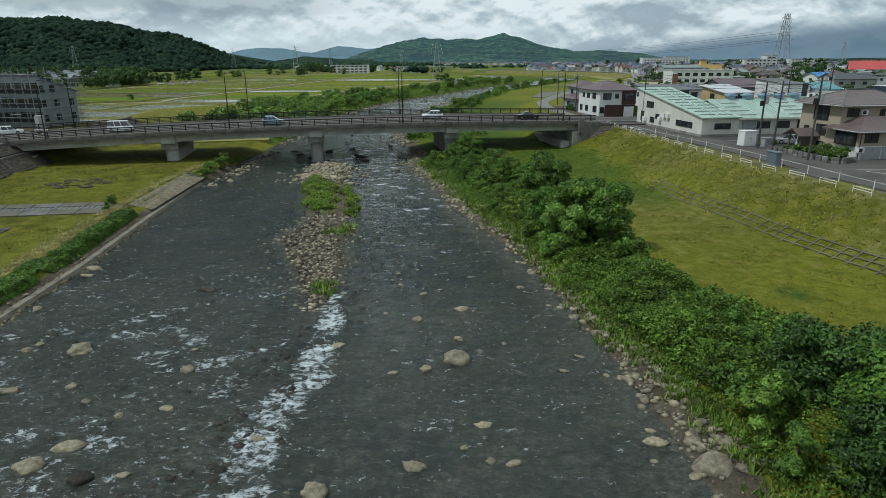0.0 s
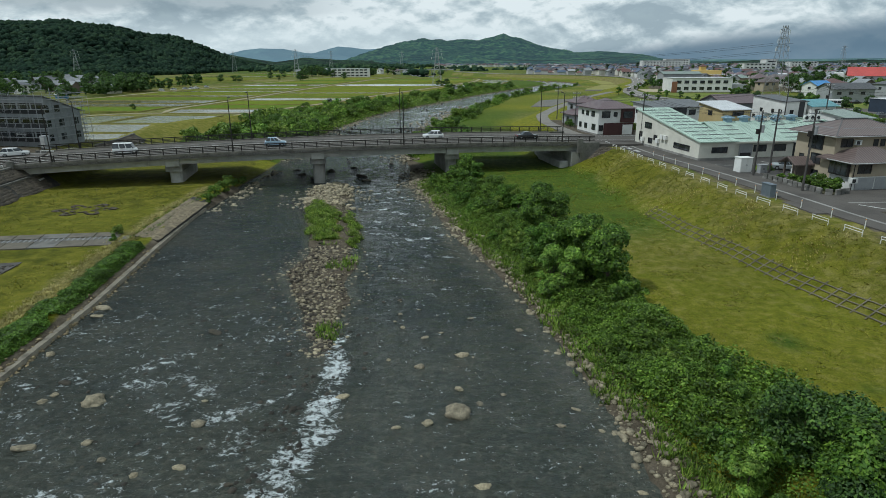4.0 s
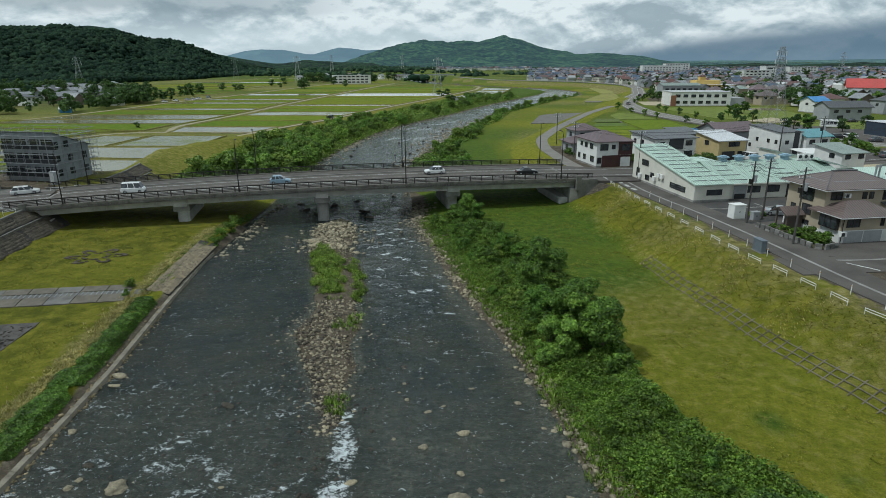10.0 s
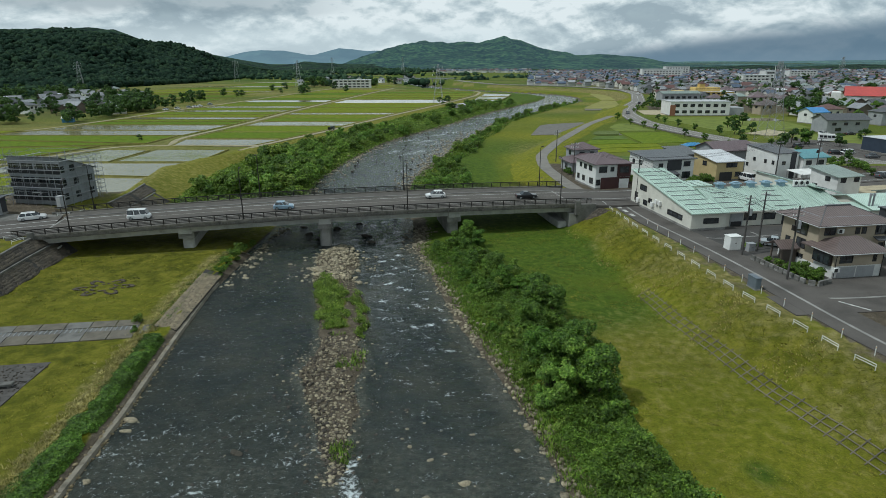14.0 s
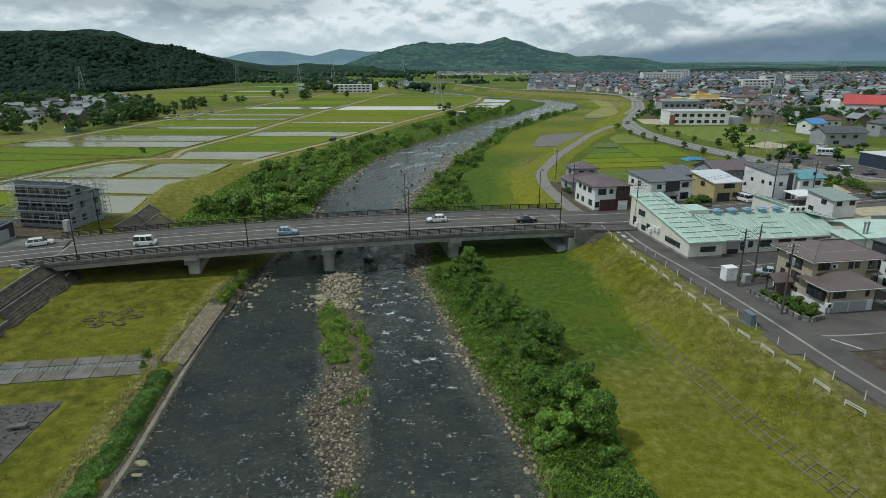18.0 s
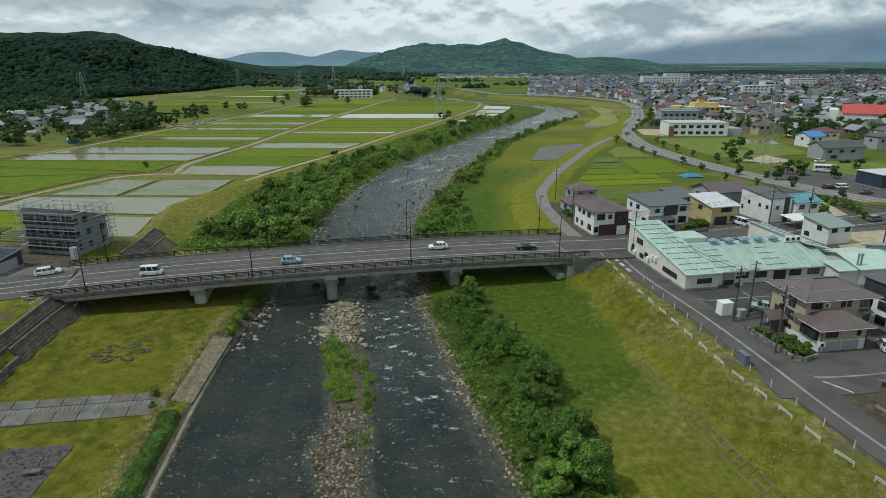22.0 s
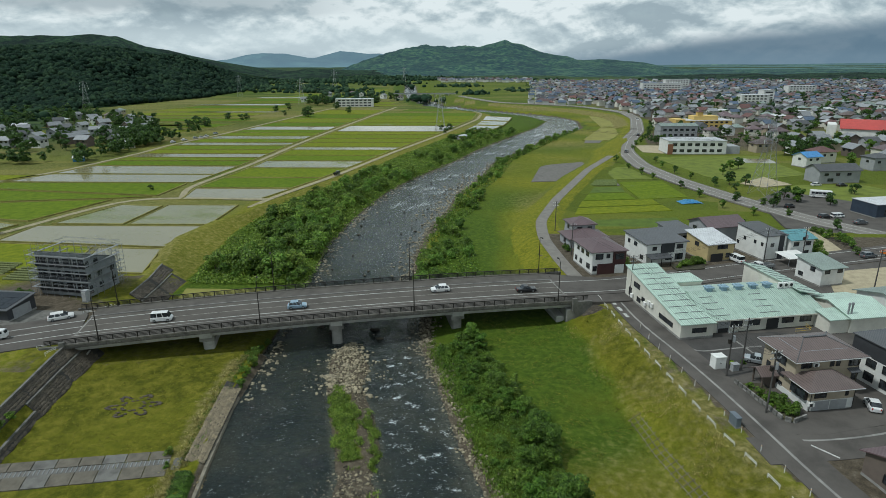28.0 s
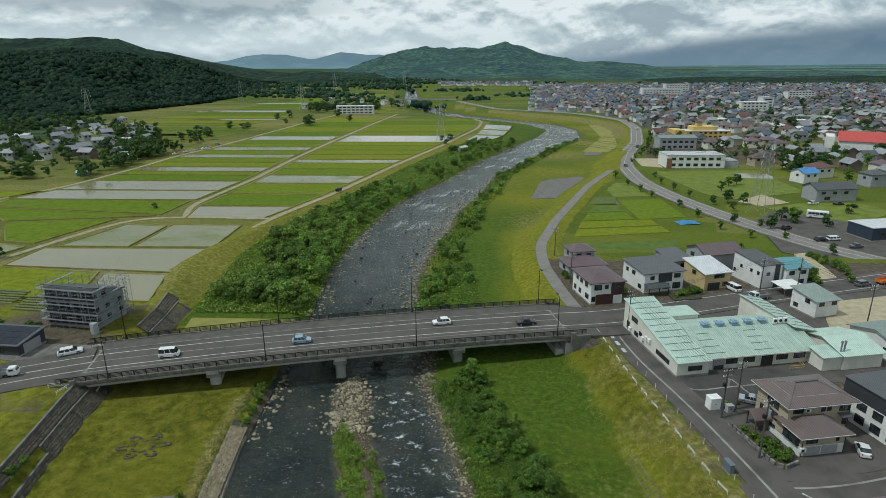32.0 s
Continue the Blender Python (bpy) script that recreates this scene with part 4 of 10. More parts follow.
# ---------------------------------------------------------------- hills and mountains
def forest_material(name, a, b, c, air=None, haze_glow=0.0, scale=0.05):
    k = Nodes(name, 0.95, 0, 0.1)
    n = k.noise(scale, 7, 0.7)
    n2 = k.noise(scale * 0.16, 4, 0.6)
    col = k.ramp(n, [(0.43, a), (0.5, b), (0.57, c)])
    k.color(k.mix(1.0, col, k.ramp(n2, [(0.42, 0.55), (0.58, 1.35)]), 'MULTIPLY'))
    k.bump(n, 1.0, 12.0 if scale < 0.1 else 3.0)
    # faint blue emission paints distance haze over the woods, which give no light
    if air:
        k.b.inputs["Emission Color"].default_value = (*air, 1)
        k.b.inputs["Emission Strength"].default_value = haze_glow
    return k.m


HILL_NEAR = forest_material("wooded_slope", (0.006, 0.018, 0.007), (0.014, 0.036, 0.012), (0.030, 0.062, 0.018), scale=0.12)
HILL_BACK = forest_material("wooded_ridge_haze", (0.006, 0.015, 0.007), (0.013, 0.030, 0.012), (0.028, 0.055, 0.020), (0.10, 0.20, 0.26), 0.06, 0.06)
HILL_MID = forest_material("mountain_woods_haze", (0.004, 0.014, 0.008), (0.020, 0.046, 0.018), (0.052, 0.090, 0.032), (0.10, 0.20, 0.26), 0.30, 0.045)
HILL_PLAIN = forest_material("plain_woods_haze", (0.008, 0.022, 0.016), (0.024, 0.050, 0.030), (0.060, 0.095, 0.048), (0.10, 0.18, 0.22), 0.72, 0.02)
HILL_FAR = forest_material("distant_mountain_haze", (0.02, 0.04, 0.04), (0.03, 0.055, 0.05), (0.04, 0.07, 0.06), (0.19, 0.30, 0.38), 0.72, 0.006)


def hill(name, ridge, run, mat, label, base=0.0, rough=6.0, cell=0.012, n=220, rows=46):
    """A wooded ridge: the crest line, and a flank that comes down to the plain over the run towards the viewer."""
    r = np.array(ridge, float)
    t = np.linspace(0, len(r) - 1, n)
    cx, cy, cz = [np.interp(t, np.arange(len(r)), r[:, i]) for i in range(3)]
    V = np.zeros((rows + 2, n, 3))
    for j in range(rows + 2):
        v = j / (rows - 1) if j < rows else 1.0
        px = cx - cx / np.hypot(cx, cy) * run * (1 - v)
        py = cy - cy / np.hypot(cx, cy) * run * (1 - v)
        up = v ** 1.1 if v < 1 else 1.0
        spur = np.array([noise.fractal((a * cell * 0.35, b * cell * 0.35, 3.0), 1.0, 2.0, 4) for a, b in zip(px, py)])
        bumpy = np.array([noise.fractal((a * cell * 2.2, b * cell * 2.2, 9.0), 0.8, 2.0, 4) for a, b in zip(px, py)])
        h = np.maximum(cz - base, 0)
        z = base + h * np.clip(up + 0.30 * spur * (1 - v) * v * 3.0, 0, 1.05) + rough * 0.35 * bumpy * min(1, v * 5)
        if j >= rows:
            py = cy + run * 0.5 * (j - rows + 1)
            z = base + h * (0.6 if j == rows else 0.0)
        V[j, :, 0], V[j, :, 1], V[j, :, 2] = px, py, z
    idx = np.arange((rows + 2) * n).reshape(rows + 2, n)
    F = np.stack([idx[:-1, :-1], idx[:-1, 1:], idx[1:, 1:], idx[1:, :-1]], -1).reshape(-1, 4)
    ob = single(name, quads(name, V.reshape(-1, 3), F, mat, True), None, label, "hill", kind="structure")
    return V


front_hill = hill("backdrop_hill", [(-1100, 700, 30), (-811, 820, 51), (-732, 850, 62), (-658, 880, 70), (-623, 900, 71.5), (-602, 930, 75), (-576, 960, 70), (-560, 1000, 68.5), (-546, 1050, 60), (-522, 1100, 58.5), (-505, 1150, 49), (-500, 1250, 30), (-498, 1350, 17), (-498, 1500, 2)], 330, HILL_NEAR, "dark wooded hill beyond the village", 1.5, 5.0)
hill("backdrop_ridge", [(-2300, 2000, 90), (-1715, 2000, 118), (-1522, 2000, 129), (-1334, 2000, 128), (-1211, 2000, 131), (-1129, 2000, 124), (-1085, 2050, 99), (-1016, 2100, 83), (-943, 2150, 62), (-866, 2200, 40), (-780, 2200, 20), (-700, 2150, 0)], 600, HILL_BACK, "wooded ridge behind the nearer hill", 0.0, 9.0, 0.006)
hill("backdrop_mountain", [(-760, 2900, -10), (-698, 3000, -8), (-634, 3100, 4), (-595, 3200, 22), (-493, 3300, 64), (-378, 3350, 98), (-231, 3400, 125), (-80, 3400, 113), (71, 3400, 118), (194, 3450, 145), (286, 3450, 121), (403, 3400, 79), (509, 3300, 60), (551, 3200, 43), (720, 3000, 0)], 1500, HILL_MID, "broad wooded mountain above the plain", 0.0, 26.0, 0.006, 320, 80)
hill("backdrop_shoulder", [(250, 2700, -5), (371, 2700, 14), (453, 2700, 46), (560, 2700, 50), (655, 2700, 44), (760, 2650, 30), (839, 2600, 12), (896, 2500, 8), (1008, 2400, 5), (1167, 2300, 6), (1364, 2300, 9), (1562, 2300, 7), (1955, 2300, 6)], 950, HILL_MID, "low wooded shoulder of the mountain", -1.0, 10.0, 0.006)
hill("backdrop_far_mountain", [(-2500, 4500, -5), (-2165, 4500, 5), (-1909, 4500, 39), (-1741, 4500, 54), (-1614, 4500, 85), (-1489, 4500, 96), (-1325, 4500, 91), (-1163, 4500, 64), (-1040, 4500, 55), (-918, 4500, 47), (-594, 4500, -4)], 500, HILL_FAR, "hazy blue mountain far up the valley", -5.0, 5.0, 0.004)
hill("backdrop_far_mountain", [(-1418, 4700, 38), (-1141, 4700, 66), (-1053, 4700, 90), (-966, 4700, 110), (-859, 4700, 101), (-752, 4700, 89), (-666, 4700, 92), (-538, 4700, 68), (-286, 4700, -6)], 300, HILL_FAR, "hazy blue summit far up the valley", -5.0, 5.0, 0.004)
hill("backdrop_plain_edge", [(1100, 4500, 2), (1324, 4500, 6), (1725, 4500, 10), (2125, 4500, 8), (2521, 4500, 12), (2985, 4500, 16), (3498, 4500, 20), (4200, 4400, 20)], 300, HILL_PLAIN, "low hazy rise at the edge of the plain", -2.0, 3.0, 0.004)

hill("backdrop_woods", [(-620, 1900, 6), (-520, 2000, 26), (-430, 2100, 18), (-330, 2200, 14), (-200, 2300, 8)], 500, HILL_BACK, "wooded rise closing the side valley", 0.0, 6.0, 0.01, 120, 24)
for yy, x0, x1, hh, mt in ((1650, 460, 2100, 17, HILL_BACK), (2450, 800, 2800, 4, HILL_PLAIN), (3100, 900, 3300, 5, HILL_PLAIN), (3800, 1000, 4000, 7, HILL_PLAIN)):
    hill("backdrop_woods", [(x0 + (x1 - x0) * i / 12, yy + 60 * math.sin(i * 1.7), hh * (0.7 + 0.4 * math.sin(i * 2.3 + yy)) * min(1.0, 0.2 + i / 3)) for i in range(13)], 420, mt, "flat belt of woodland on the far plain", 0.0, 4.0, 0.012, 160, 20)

# ---------------------------------------------------------------- foliage
ICO = bmesh.new()
bmesh.ops.create_icosphere(ICO, subdivisions=1, radius=1.0)
ICO_V = np.array([v.co[:] for v in ICO.verts])
ICO_F = np.array([[v.index for v in f.verts] for f in ICO.faces])
ICO.free()


def clumps(name, centres, radii, mat, rng, squash=0.85, rough=0.40):
    """Many lumpy crowns in one mesh, for woods far off."""
    c, r = np.asarray(centres, float), np.asarray(radii, float)
    k = len(c)
    jit = 1 + rng.uniform(-rough, rough, (k, len(ICO_V), 1))
    V = c[:, None, :] + ICO_V[None] * jit * r[:, None, None] * np.array([1, 1, squash])
    F = (ICO_F[None] + (np.arange(k) * len(ICO_V))[:, None, None]).reshape(-1, 3)
    return quads(name, V.reshape(-1, 3), F, mat, True)


def leaves(C, N, size, rng, fold=0.25, long=1.5):
    """Folded leaf quads: centres, facing, size. Returns points and quads."""
    k = len(C)
    N = N / np.maximum(np.linalg.norm(N, axis=1, keepdims=True), 1e-6)
    A = rng.normal(size=(k, 3))
    T = np.cross(N, A)
    T /= np.maximum(np.linalg.norm(T, axis=1, keepdims=True), 1e-6)
    B = np.cross(N, T)
    s = (np.asarray(size) * rng.uniform(0.65, 1.35, k))[:, None]
    tip, side = T * s * 0.5 * long, B * s * 0.42
    dip = N * s * fold
    V = np.stack([C - tip, C + side - dip * 0.6, C + tip - dip, C - side - dip * 0.6], 1).reshape(-1, 3)
    return V, np.arange(4 * k).reshape(-1, 4)


def crown_cloud(rng, lobes, n, leaf, shell=0.72):
    """Leaves over a heap of lobes (x, y, z, r): most on the skin, some inside, gaps between."""
    lob = np.array(lobes, float)
    w = lob[:, 3] ** 2
    pick = rng.choice(len(lob), n, p=w / w.sum())
    d = rng.normal(size=(n, 3))
    d[:, 2] = np.abs(d[:, 2]) * 0.9 - 0.25 * rng.random(n)
    d /= np.linalg.norm(d, axis=1, keepdims=True)
    rad = shell + (1.08 - shell) * rng.random(n) ** 0.6
    C = lob[pick, :3] + d * (lob[pick, 3] * rad)[:, None] * np.array([1, 1, 0.9])
    N = d + rng.normal(scale=0.45, size=(n, 3)) + np.array([0, 0, 0.35])
    return leaves(C, N, leaf, rng)


def make_lobes(rng, h, spread, k, low=0.25):
    out = []
    for i in range(k):
        a, q = rng.uniform(0, 2 * math.pi), rng.random() ** 0.6
        z = h * (low + (0.86 - low) * rng.random())
        rad = spread * (1.0 - 0.55 * abs(z / h - 0.45))
        out.append((math.cos(a) * rad * q * 0.75, math.sin(a) * rad * q * 0.75, z, spread * rng.uniform(0.20, 0.44)))
    return out


def tree_meshes(seed, h, spread, k, n, leaf, mat, low=0.25, trunk=0.12):
    rng = np.random.default_rng(seed)
    lobes = make_lobes(rng, h, spread, k, low)
    V, F = crown_cloud(rng, lobes, n, leaf)
    crown = quads("crown", V, F, mat)
    limbs = [tube((0, 0, -0.3), (0.05 * h * rng.uniform(-1, 1), 0.05 * h * rng.uniform(-1, 1), h * 0.55), trunk, trunk * 0.55, 7)]
    for x, y, z, r in lobes[:9]:
        limbs.append(tube((0, 0, h * rng.uniform(0.12, 0.4)), (x * 0.8, y * 0.8, z), trunk * 0.5, trunk * 0.16, 5))
    return crown, mesh_of("trunk", join(*limbs), BARK)


def plant(name, meshes, x, y, z, label, category, group, size=1.0, rot=0.0):
    crown, trunk = meshes
    t = thing(name, pose(x, y, z, 0, 0, rot) @ Matrix.Diagonal((size, size, size, 1)), label, category, group)
    part("trunk", trunk, None, t)
    part("crown", crown, None, t)
    return t


rng = np.random.default_rng(7)
# woods on the near hill
hv = front_hill[2:46].reshape(-1, 3)
pick = hv[rng.choice(len(hv), 11000)]
pick = pick + np.stack([rng.uniform(-9, 9, len(pick)), rng.uniform(-9, 9, len(pick)), rng.uniform(0.5, 2.0, len(pick))], -1)
k_ = Nodes("hazed_hill_trees", 0.95, 0, 0.1)
# bluish, flattened greens put the hill's haze into the leaf colour
k_.color(k_.mix(1.0, k_.ramp(k_.island(), [(0.0, (0.013, 0.030, 0.020)), (0.6, (0.020, 0.044, 0.026)), (1.0, (0.036, 0.066, 0.034))]), k_.ramp(k_.noise(0.5, 5, 0.7), [(0.42, 0.6), (0.58, 1.2)]), 'MULTIPLY'))
k_.bump(k_.noise(1.2, 4, 0.7), 1.0, 1.2)
HILL_TREES = k_.m
single("hill_forest", clumps("hill_forest", pick, rng.uniform(2.2, 5.2, len(pick)), HILL_TREES, rng), None, "dense dark broadleaf forest on the hill", "forest", kind="stuff")

# belts of woods on the plain
belt = []
for cx, cy, w, d, n in ((-330, 1120, 90, 120, 260), (-230, 1010, 70, 60, 90), (-165, 1330, 60, 90, 130), (-330, 1450, 160, 160, 500), (-260, 1750, 160, 120, 300), (-110, 1560, 160, 40, 130), (60, 1540, 160, 40, 110), (760, 1420, 300, 60, 420), (1150, 1450, 420, 90, 560), (560, 1330, 90, 60, 160), (-480, 700, 60, 40, 60), (-430, 560, 50, 60, 70), (520, 850, 200, 60, 200), (330, 640, 160, 140, 110), (420, 520, 120, 90, 80), (300, 800, 140, 90, 90), (560, 700, 120, 70, 90), (-150, 760, 40, 18, 34), (-60, 800, 22, 40, 24), (10, 900, 30, 30, 26), (-20, 1160, 60, 30, 40), (90, 1000, 50, 50, 40), (-170, 900, 40, 60, 50)):
    a = np.stack([cx + rng.normal(0, w * 0.5, n), cy + rng.normal(0, d * 0.5, n), rng.uniform(2, 6, n)], -1)
    belt.append(a)
belt = np.concatenate(belt)
belt[:, 2] += 0.5
kw = Nodes("hazed_plain_trees", 0.95, 0, 0.1)
# lighter, bluish greens carry distance haze in these trees' colour
kw.color(kw.ramp(kw.island(), [(0.0, (0.014, 0.034, 0.020)), (0.6, (0.028, 0.056, 0.030)), (1.0, (0.056, 0.092, 0.044))]))
single("far_woods", clumps("far_woods", belt, rng.uniform(2.2, 5.2, len(belt)), kw.m, rng), None, "belts of dark woodland on the far plain", "woods", kind="stuff")

# ---------------------------------------------------------------- roads and paved ground
def resample(pts, step):
    out = [Vector(pts[0])]
    for a, b in zip(pts, pts[1:]):
        a, b = Vector(a), Vector(b)
        n = max(1, int((b - a).length / step))
        out += [a.lerp(b, (i + 1) / n) for i in range(n)]
    for _ in range(3):
        out = [out[0]] + [(out[i - 1] + out[i] * 2 + out[i + 1]) / 4 for i in range(1, len(out) - 1)] + [out[-1]]
    return out


def ribbon(pts, w0, w1, z0=-0.35, z1=0.0, step=3.0):
    """A slab along a line, from w0 to w1 across (positive to the right of travel)."""
    p = resample(pts, step)
    rings = []
    for i, q in enumerate(p):
        d = (p[min(i + 1, len(p) - 1)] - p[max(i - 1, 0)])
        d.z = 0
        d.normalize()
        r = Vector((d.y, -d.x, 0))
        a, b = q + r * w0, q + r * w1
        rings.append([(a.x, a.y, q.z + z0), (b.x, b.y, q.z + z0), (b.x, b.y, q.z + z1), (a.x, a.y, q.z + z1)])
    return loft(rings)


def on_ground(pts, lift=0.05):
    return [(x, y, ground_z(x, y) + lift) for x, y in pts]


def road(name, pts, width, mat, label, lines=(), step=3.0, kind="structure"):
    ob = single(name, ribbon(pts, -width / 2, width / 2, -0.5, 0.0, step), mat, label, "road", kind=kind)
    for w in lines:
        ln = part("painted_line", ribbon(pts, w - 0.09, w + 0.09, 0.0, 0.012, step), LINE, ob)
    return ob


def bpt(s, n, z):
    v = BR @ Vector((s, n, 0))
    return (v.x, v.y, z)


ZL = deck_z(-48)
road("road_left", [bpt(-47.9, 7.3, ZL), bpt(-53, 6.7, ZL - 0.15), bpt(-62, 4.4, 4.95), bpt(-76, -0.5, 4.9), bpt(-95, -8.5, 4.9), bpt(-140, -30, 4.9)], 13.0, ASPHALT, "asphalt approach road at the bridge's village end", (-3.0, 0.0, 3.0))
ZR = deck_z(48)
road("road_right", [bpt(47.9, 7.4, ZR), (31, 124.3, 5.75), (45, 129.3, 5.5), (69, 138.3, 5.42), (108, 151.5, 5.4), (150, 166, 5.3), (230, 190, 5.0)], 9.6, ASPHALT, "asphalt street beyond the bridge between the houses", (-3.3, 3.3))
LANE = [(31.9, 121, 5.40), (32.7, 112, 5.40), (33.6, 104.4, 5.40), (36.2, 95.9, 5.40), (39.2, 82.5, 5.40), (41.2, 71, 5.40)] + [(float(rail_right(y)) + 6.4, y, 5.40) for y in (62, 54, 48, 40, 30, 10, -20)]
lane = road("lane", LANE, 5.8, ASPHALT, "narrow grey asphalt lane on the levee")
part("gutter", ribbon(LANE, 0.38, 0.78, 0.0, 0.014), CONCRETE, lane, "pale concrete gutter strip")
road("side_street", [(37.5, 66.5, 5.39), (50, 68.2, 5.36), (64, 71.5, 5.36), (110, 84, 5.3)], 5.6, ASPHALT, "side street between the houses")
DIKE = [(25.5, 127, 5.55), (23.5, 140, 5.35)] + [(float(rail_right(y)) + 2.6, y, 5.4 - 0.9 * float(smooth01(250, 480, y))) for y in (161, 180, 196, 211, 240, 273, 295, 309)] + [(82, 332, 4.75)]
road("dike_road", DIKE, 3.3, PAVING, "pale narrow road along the upstream dike")
MAIN = [(200, 108, 4.9), (160, 131, 4.8), (126, 161, 4.7), (109, 186, 4.6), (97, 219, 4.6), (87.5, 254, 4.6), (82.5, 290, 4.6), (86.5, 337, 4.7), (101, 385, 4.7), (119, 432, 4.7), (142, 524, 4.7), (147, 586, 4.7), (136, 622, 4.7), (118, 661, 4.7), (80, 694, 4.6), (34, 726, 4.5), (6, 800, 4.4), (-14, 860, 4.4)]
road("main_road", MAIN, 9.5, PAVING, "long pale road curving along the river into town", (-3.6, 0.0, 3.6), step=6.0)
single("yard", prism([(36.9, 99.5), (37.2, 97.2), (39.0, 86), (39.6, 83), (41.5, 84), (47.5, 87.5), (60, 91), (63, 100), (57, 102.5)], 4.8, 5.36), ASPHALT_NEW, "dark asphalt yard in front of the low building", "yard", kind="structure")
single("yard", prism([(37.5, 101), (62, 99), (75, 96), (112, 106), (108, 146), (62, 131), (38, 121)], 4.8, 5.345), ASPHALT, "grey asphalt ground behind the workshop hall", "yard", kind="structure")
for pts in ([(36.6, 99.6), (37.9, 98.0), (39.1, 93.6), (45, 95.2), (51.7, 96.5)], [(48.0, 98.2), (49.1, 93.2)], [(41.4, 69.2), (43.8, 68.6), (52.2, 69.8), (62, 72.6)]):
    single("gutter", ribbon([(x, y, 5.392) for x, y in pts], -0.17, 0.17, -0.3, 0.0, 1.5), CONCRETE, "pale concrete gutter across the yard", "gutter", kind="structure")
single("footpath", prism([(97.1, 173.4), (100.9, 174.7), (99.3, 160), (97.2, 148.2), (91.0, 145.2), (94.4, 159.6)], 4.4, 5.39), SAND, "pale concrete footpath beside the teal-roofed house", "path", kind="structure")
# soil of the raised garden is coloured darker, its shade painted in
single("garden_bed", prism([(49.3, 139.2), (49.6, 135.0), (56.6, 136.6), (58.4, 142.0)], 4.8, 5.72), plain("shaded_garden_soil", (0.070, 0.066, 0.042), 0.95, 0, 0.5, 1.2, 8, 0.6), "raised walled garden before the ochre house", "garden bed", kind="structure")
single("forecourt", prism([(39.6, 84.2), (41.0, 78), (41.8, 70.4), (48.2, 70.4), (62, 74.2), (66.5, 84), (61.5, 92), (47.5, 88)], 4.8, 5.375), ASPHALT, "grey asphalt forecourt round the beige house", "forecourt", kind="structure")
single("garden_bed", prism([(42.2, 83.6), (42.3, 81.8), (43.5, 76.6), (44.2, 73.8), (45.2, 73.1), (47.2, 74.2), (46.6, 79), (45.6, 83.5)], 4.8, 5.43), plain("garden_soil", (0.085, 0.080, 0.045), 0.95, 0, 0.45, 1.2, 8, 0.6), "planted garden bed behind the low wall", "garden bed", kind="structure")
JX = [(21.9, 113.95), (30.2, 115.2), (37.2, 117.0), (40.5, 122.4), (38.6, 130.8), (30, 129.4), (24, 129.8), (18.3, 130.3)]
single("junction", ([(x, y, 6.075 - 0.033 * (x - 20)) for x, y in JX] + [(x, y, 4.6) for x, y in JX], [tuple(range(8)), tuple(range(15, 7, -1))] + [(i, 8 + i, 8 + (i + 1) % 8, (i + 1) % 8) for i in range(8)]), ASPHALT, "asphalt junction where the lane meets the bridge road", "road", kind="structure")
single("yard", prism([(77, 118), (98, 124), (105, 141), (84, 135.5)], 4.8, 5.37), SAND, "pale gravel yard beside the street", "yard", kind="structure")
single("car_park", prism([(96, 178), (112, 163), (150, 172), (160, 190), (120, 232), (104, 215)], 3.6, 4.55), ASPHALT, "asphalt car park beside the road", "car park", kind="structure")
single("yard", prism([(-78, 99.5), (-76.5, 108.5), (-98, 109), (-100, 103)], 4.2, 4.87), CONCRETE_DARK, "grey yard in front of the scaffolded building", "yard", kind="structure")
for pts in ([(-160, 128), (-145.5, 168), (-139, 195), (-130, 220), (-111, 223), (-77, 220)], [(-78, 206), (-76, 219), (-60.5, 268), (-43, 339), (-19, 426), (8, 540), (13, 600), (6, 630)], [(-111, 223), (-117.6, 240), (-111, 299), (-107.7, 379), (-102, 453), (-91, 576), (-80, 680)], [(-250, 190), (-208, 252), (-196, 282), (-188.5, 337), (-188, 370), (-178, 422), (-155, 617), (-128, 780)]):
    single("dirt_track", ribbon(on_ground(pts, 0.12), -1.25, 1.25, -0.5, 0.0, 6.0), DIRT, "pale dirt farm track between the paddies", "track", kind="structure")
# arrow-like marks and crossing bars at the junction
for i in range(3):
    single("road_marking", moved(box(-0.35, 0.35, -0.9, 0.9, 0, 0.012), 30.2 + 0.5 * i, 115.2 - 3.1 * i, 5.415, 9), LINE, "worn white marking on the lane", "road marking", "lane markings")
single("road_marking", moved(box(-1.7, 1.7, -0.14, 0.14, 0, 0.012), 46.0, 66.6, 5.405, -50), LINE, "white stop line at the side street", "road marking", "lane markings")

# ---------------------------------------------------------------- river edge works
KERB = plain("weathered_kerb", (0.24, 0.215, 0.165), 0.92, 0, 0.5, 0.8, 10, 0.4)
kerb = thing("revetment", Matrix(), "concrete block revetment with a pale kerb along the bank", "revetment", kind="structure")
for i in range(15):
    y0 = 31 + i * 3.6
    a, b = float(river_left(y0)) - 0.5, float(river_left(y0 + 3.5)) - 0.5
    part("kerb_block", ([(a + 0.45, y0, -0.4), (b + 0.45, y0 + 3.55, -0.4), (b - 0.25, y0 + 3.55, -0.4), (a - 0.25, y0, -0.4), (a + 0.2, y0, 0.36), (b + 0.2, y0 + 3.55, 0.36), (b - 0.25, y0 + 3.55, 0.40), (a - 0.25, y0, 0.40)], box(0, 1, 0, 1, 0, 1)[1]), KERB, kerb)
rs = random.Random(5)
PATH_GREY = plain("path_concrete", (0.150, 0.134, 0.105), 0.92, 0, 0.4, 0.8, 10, 0.4)
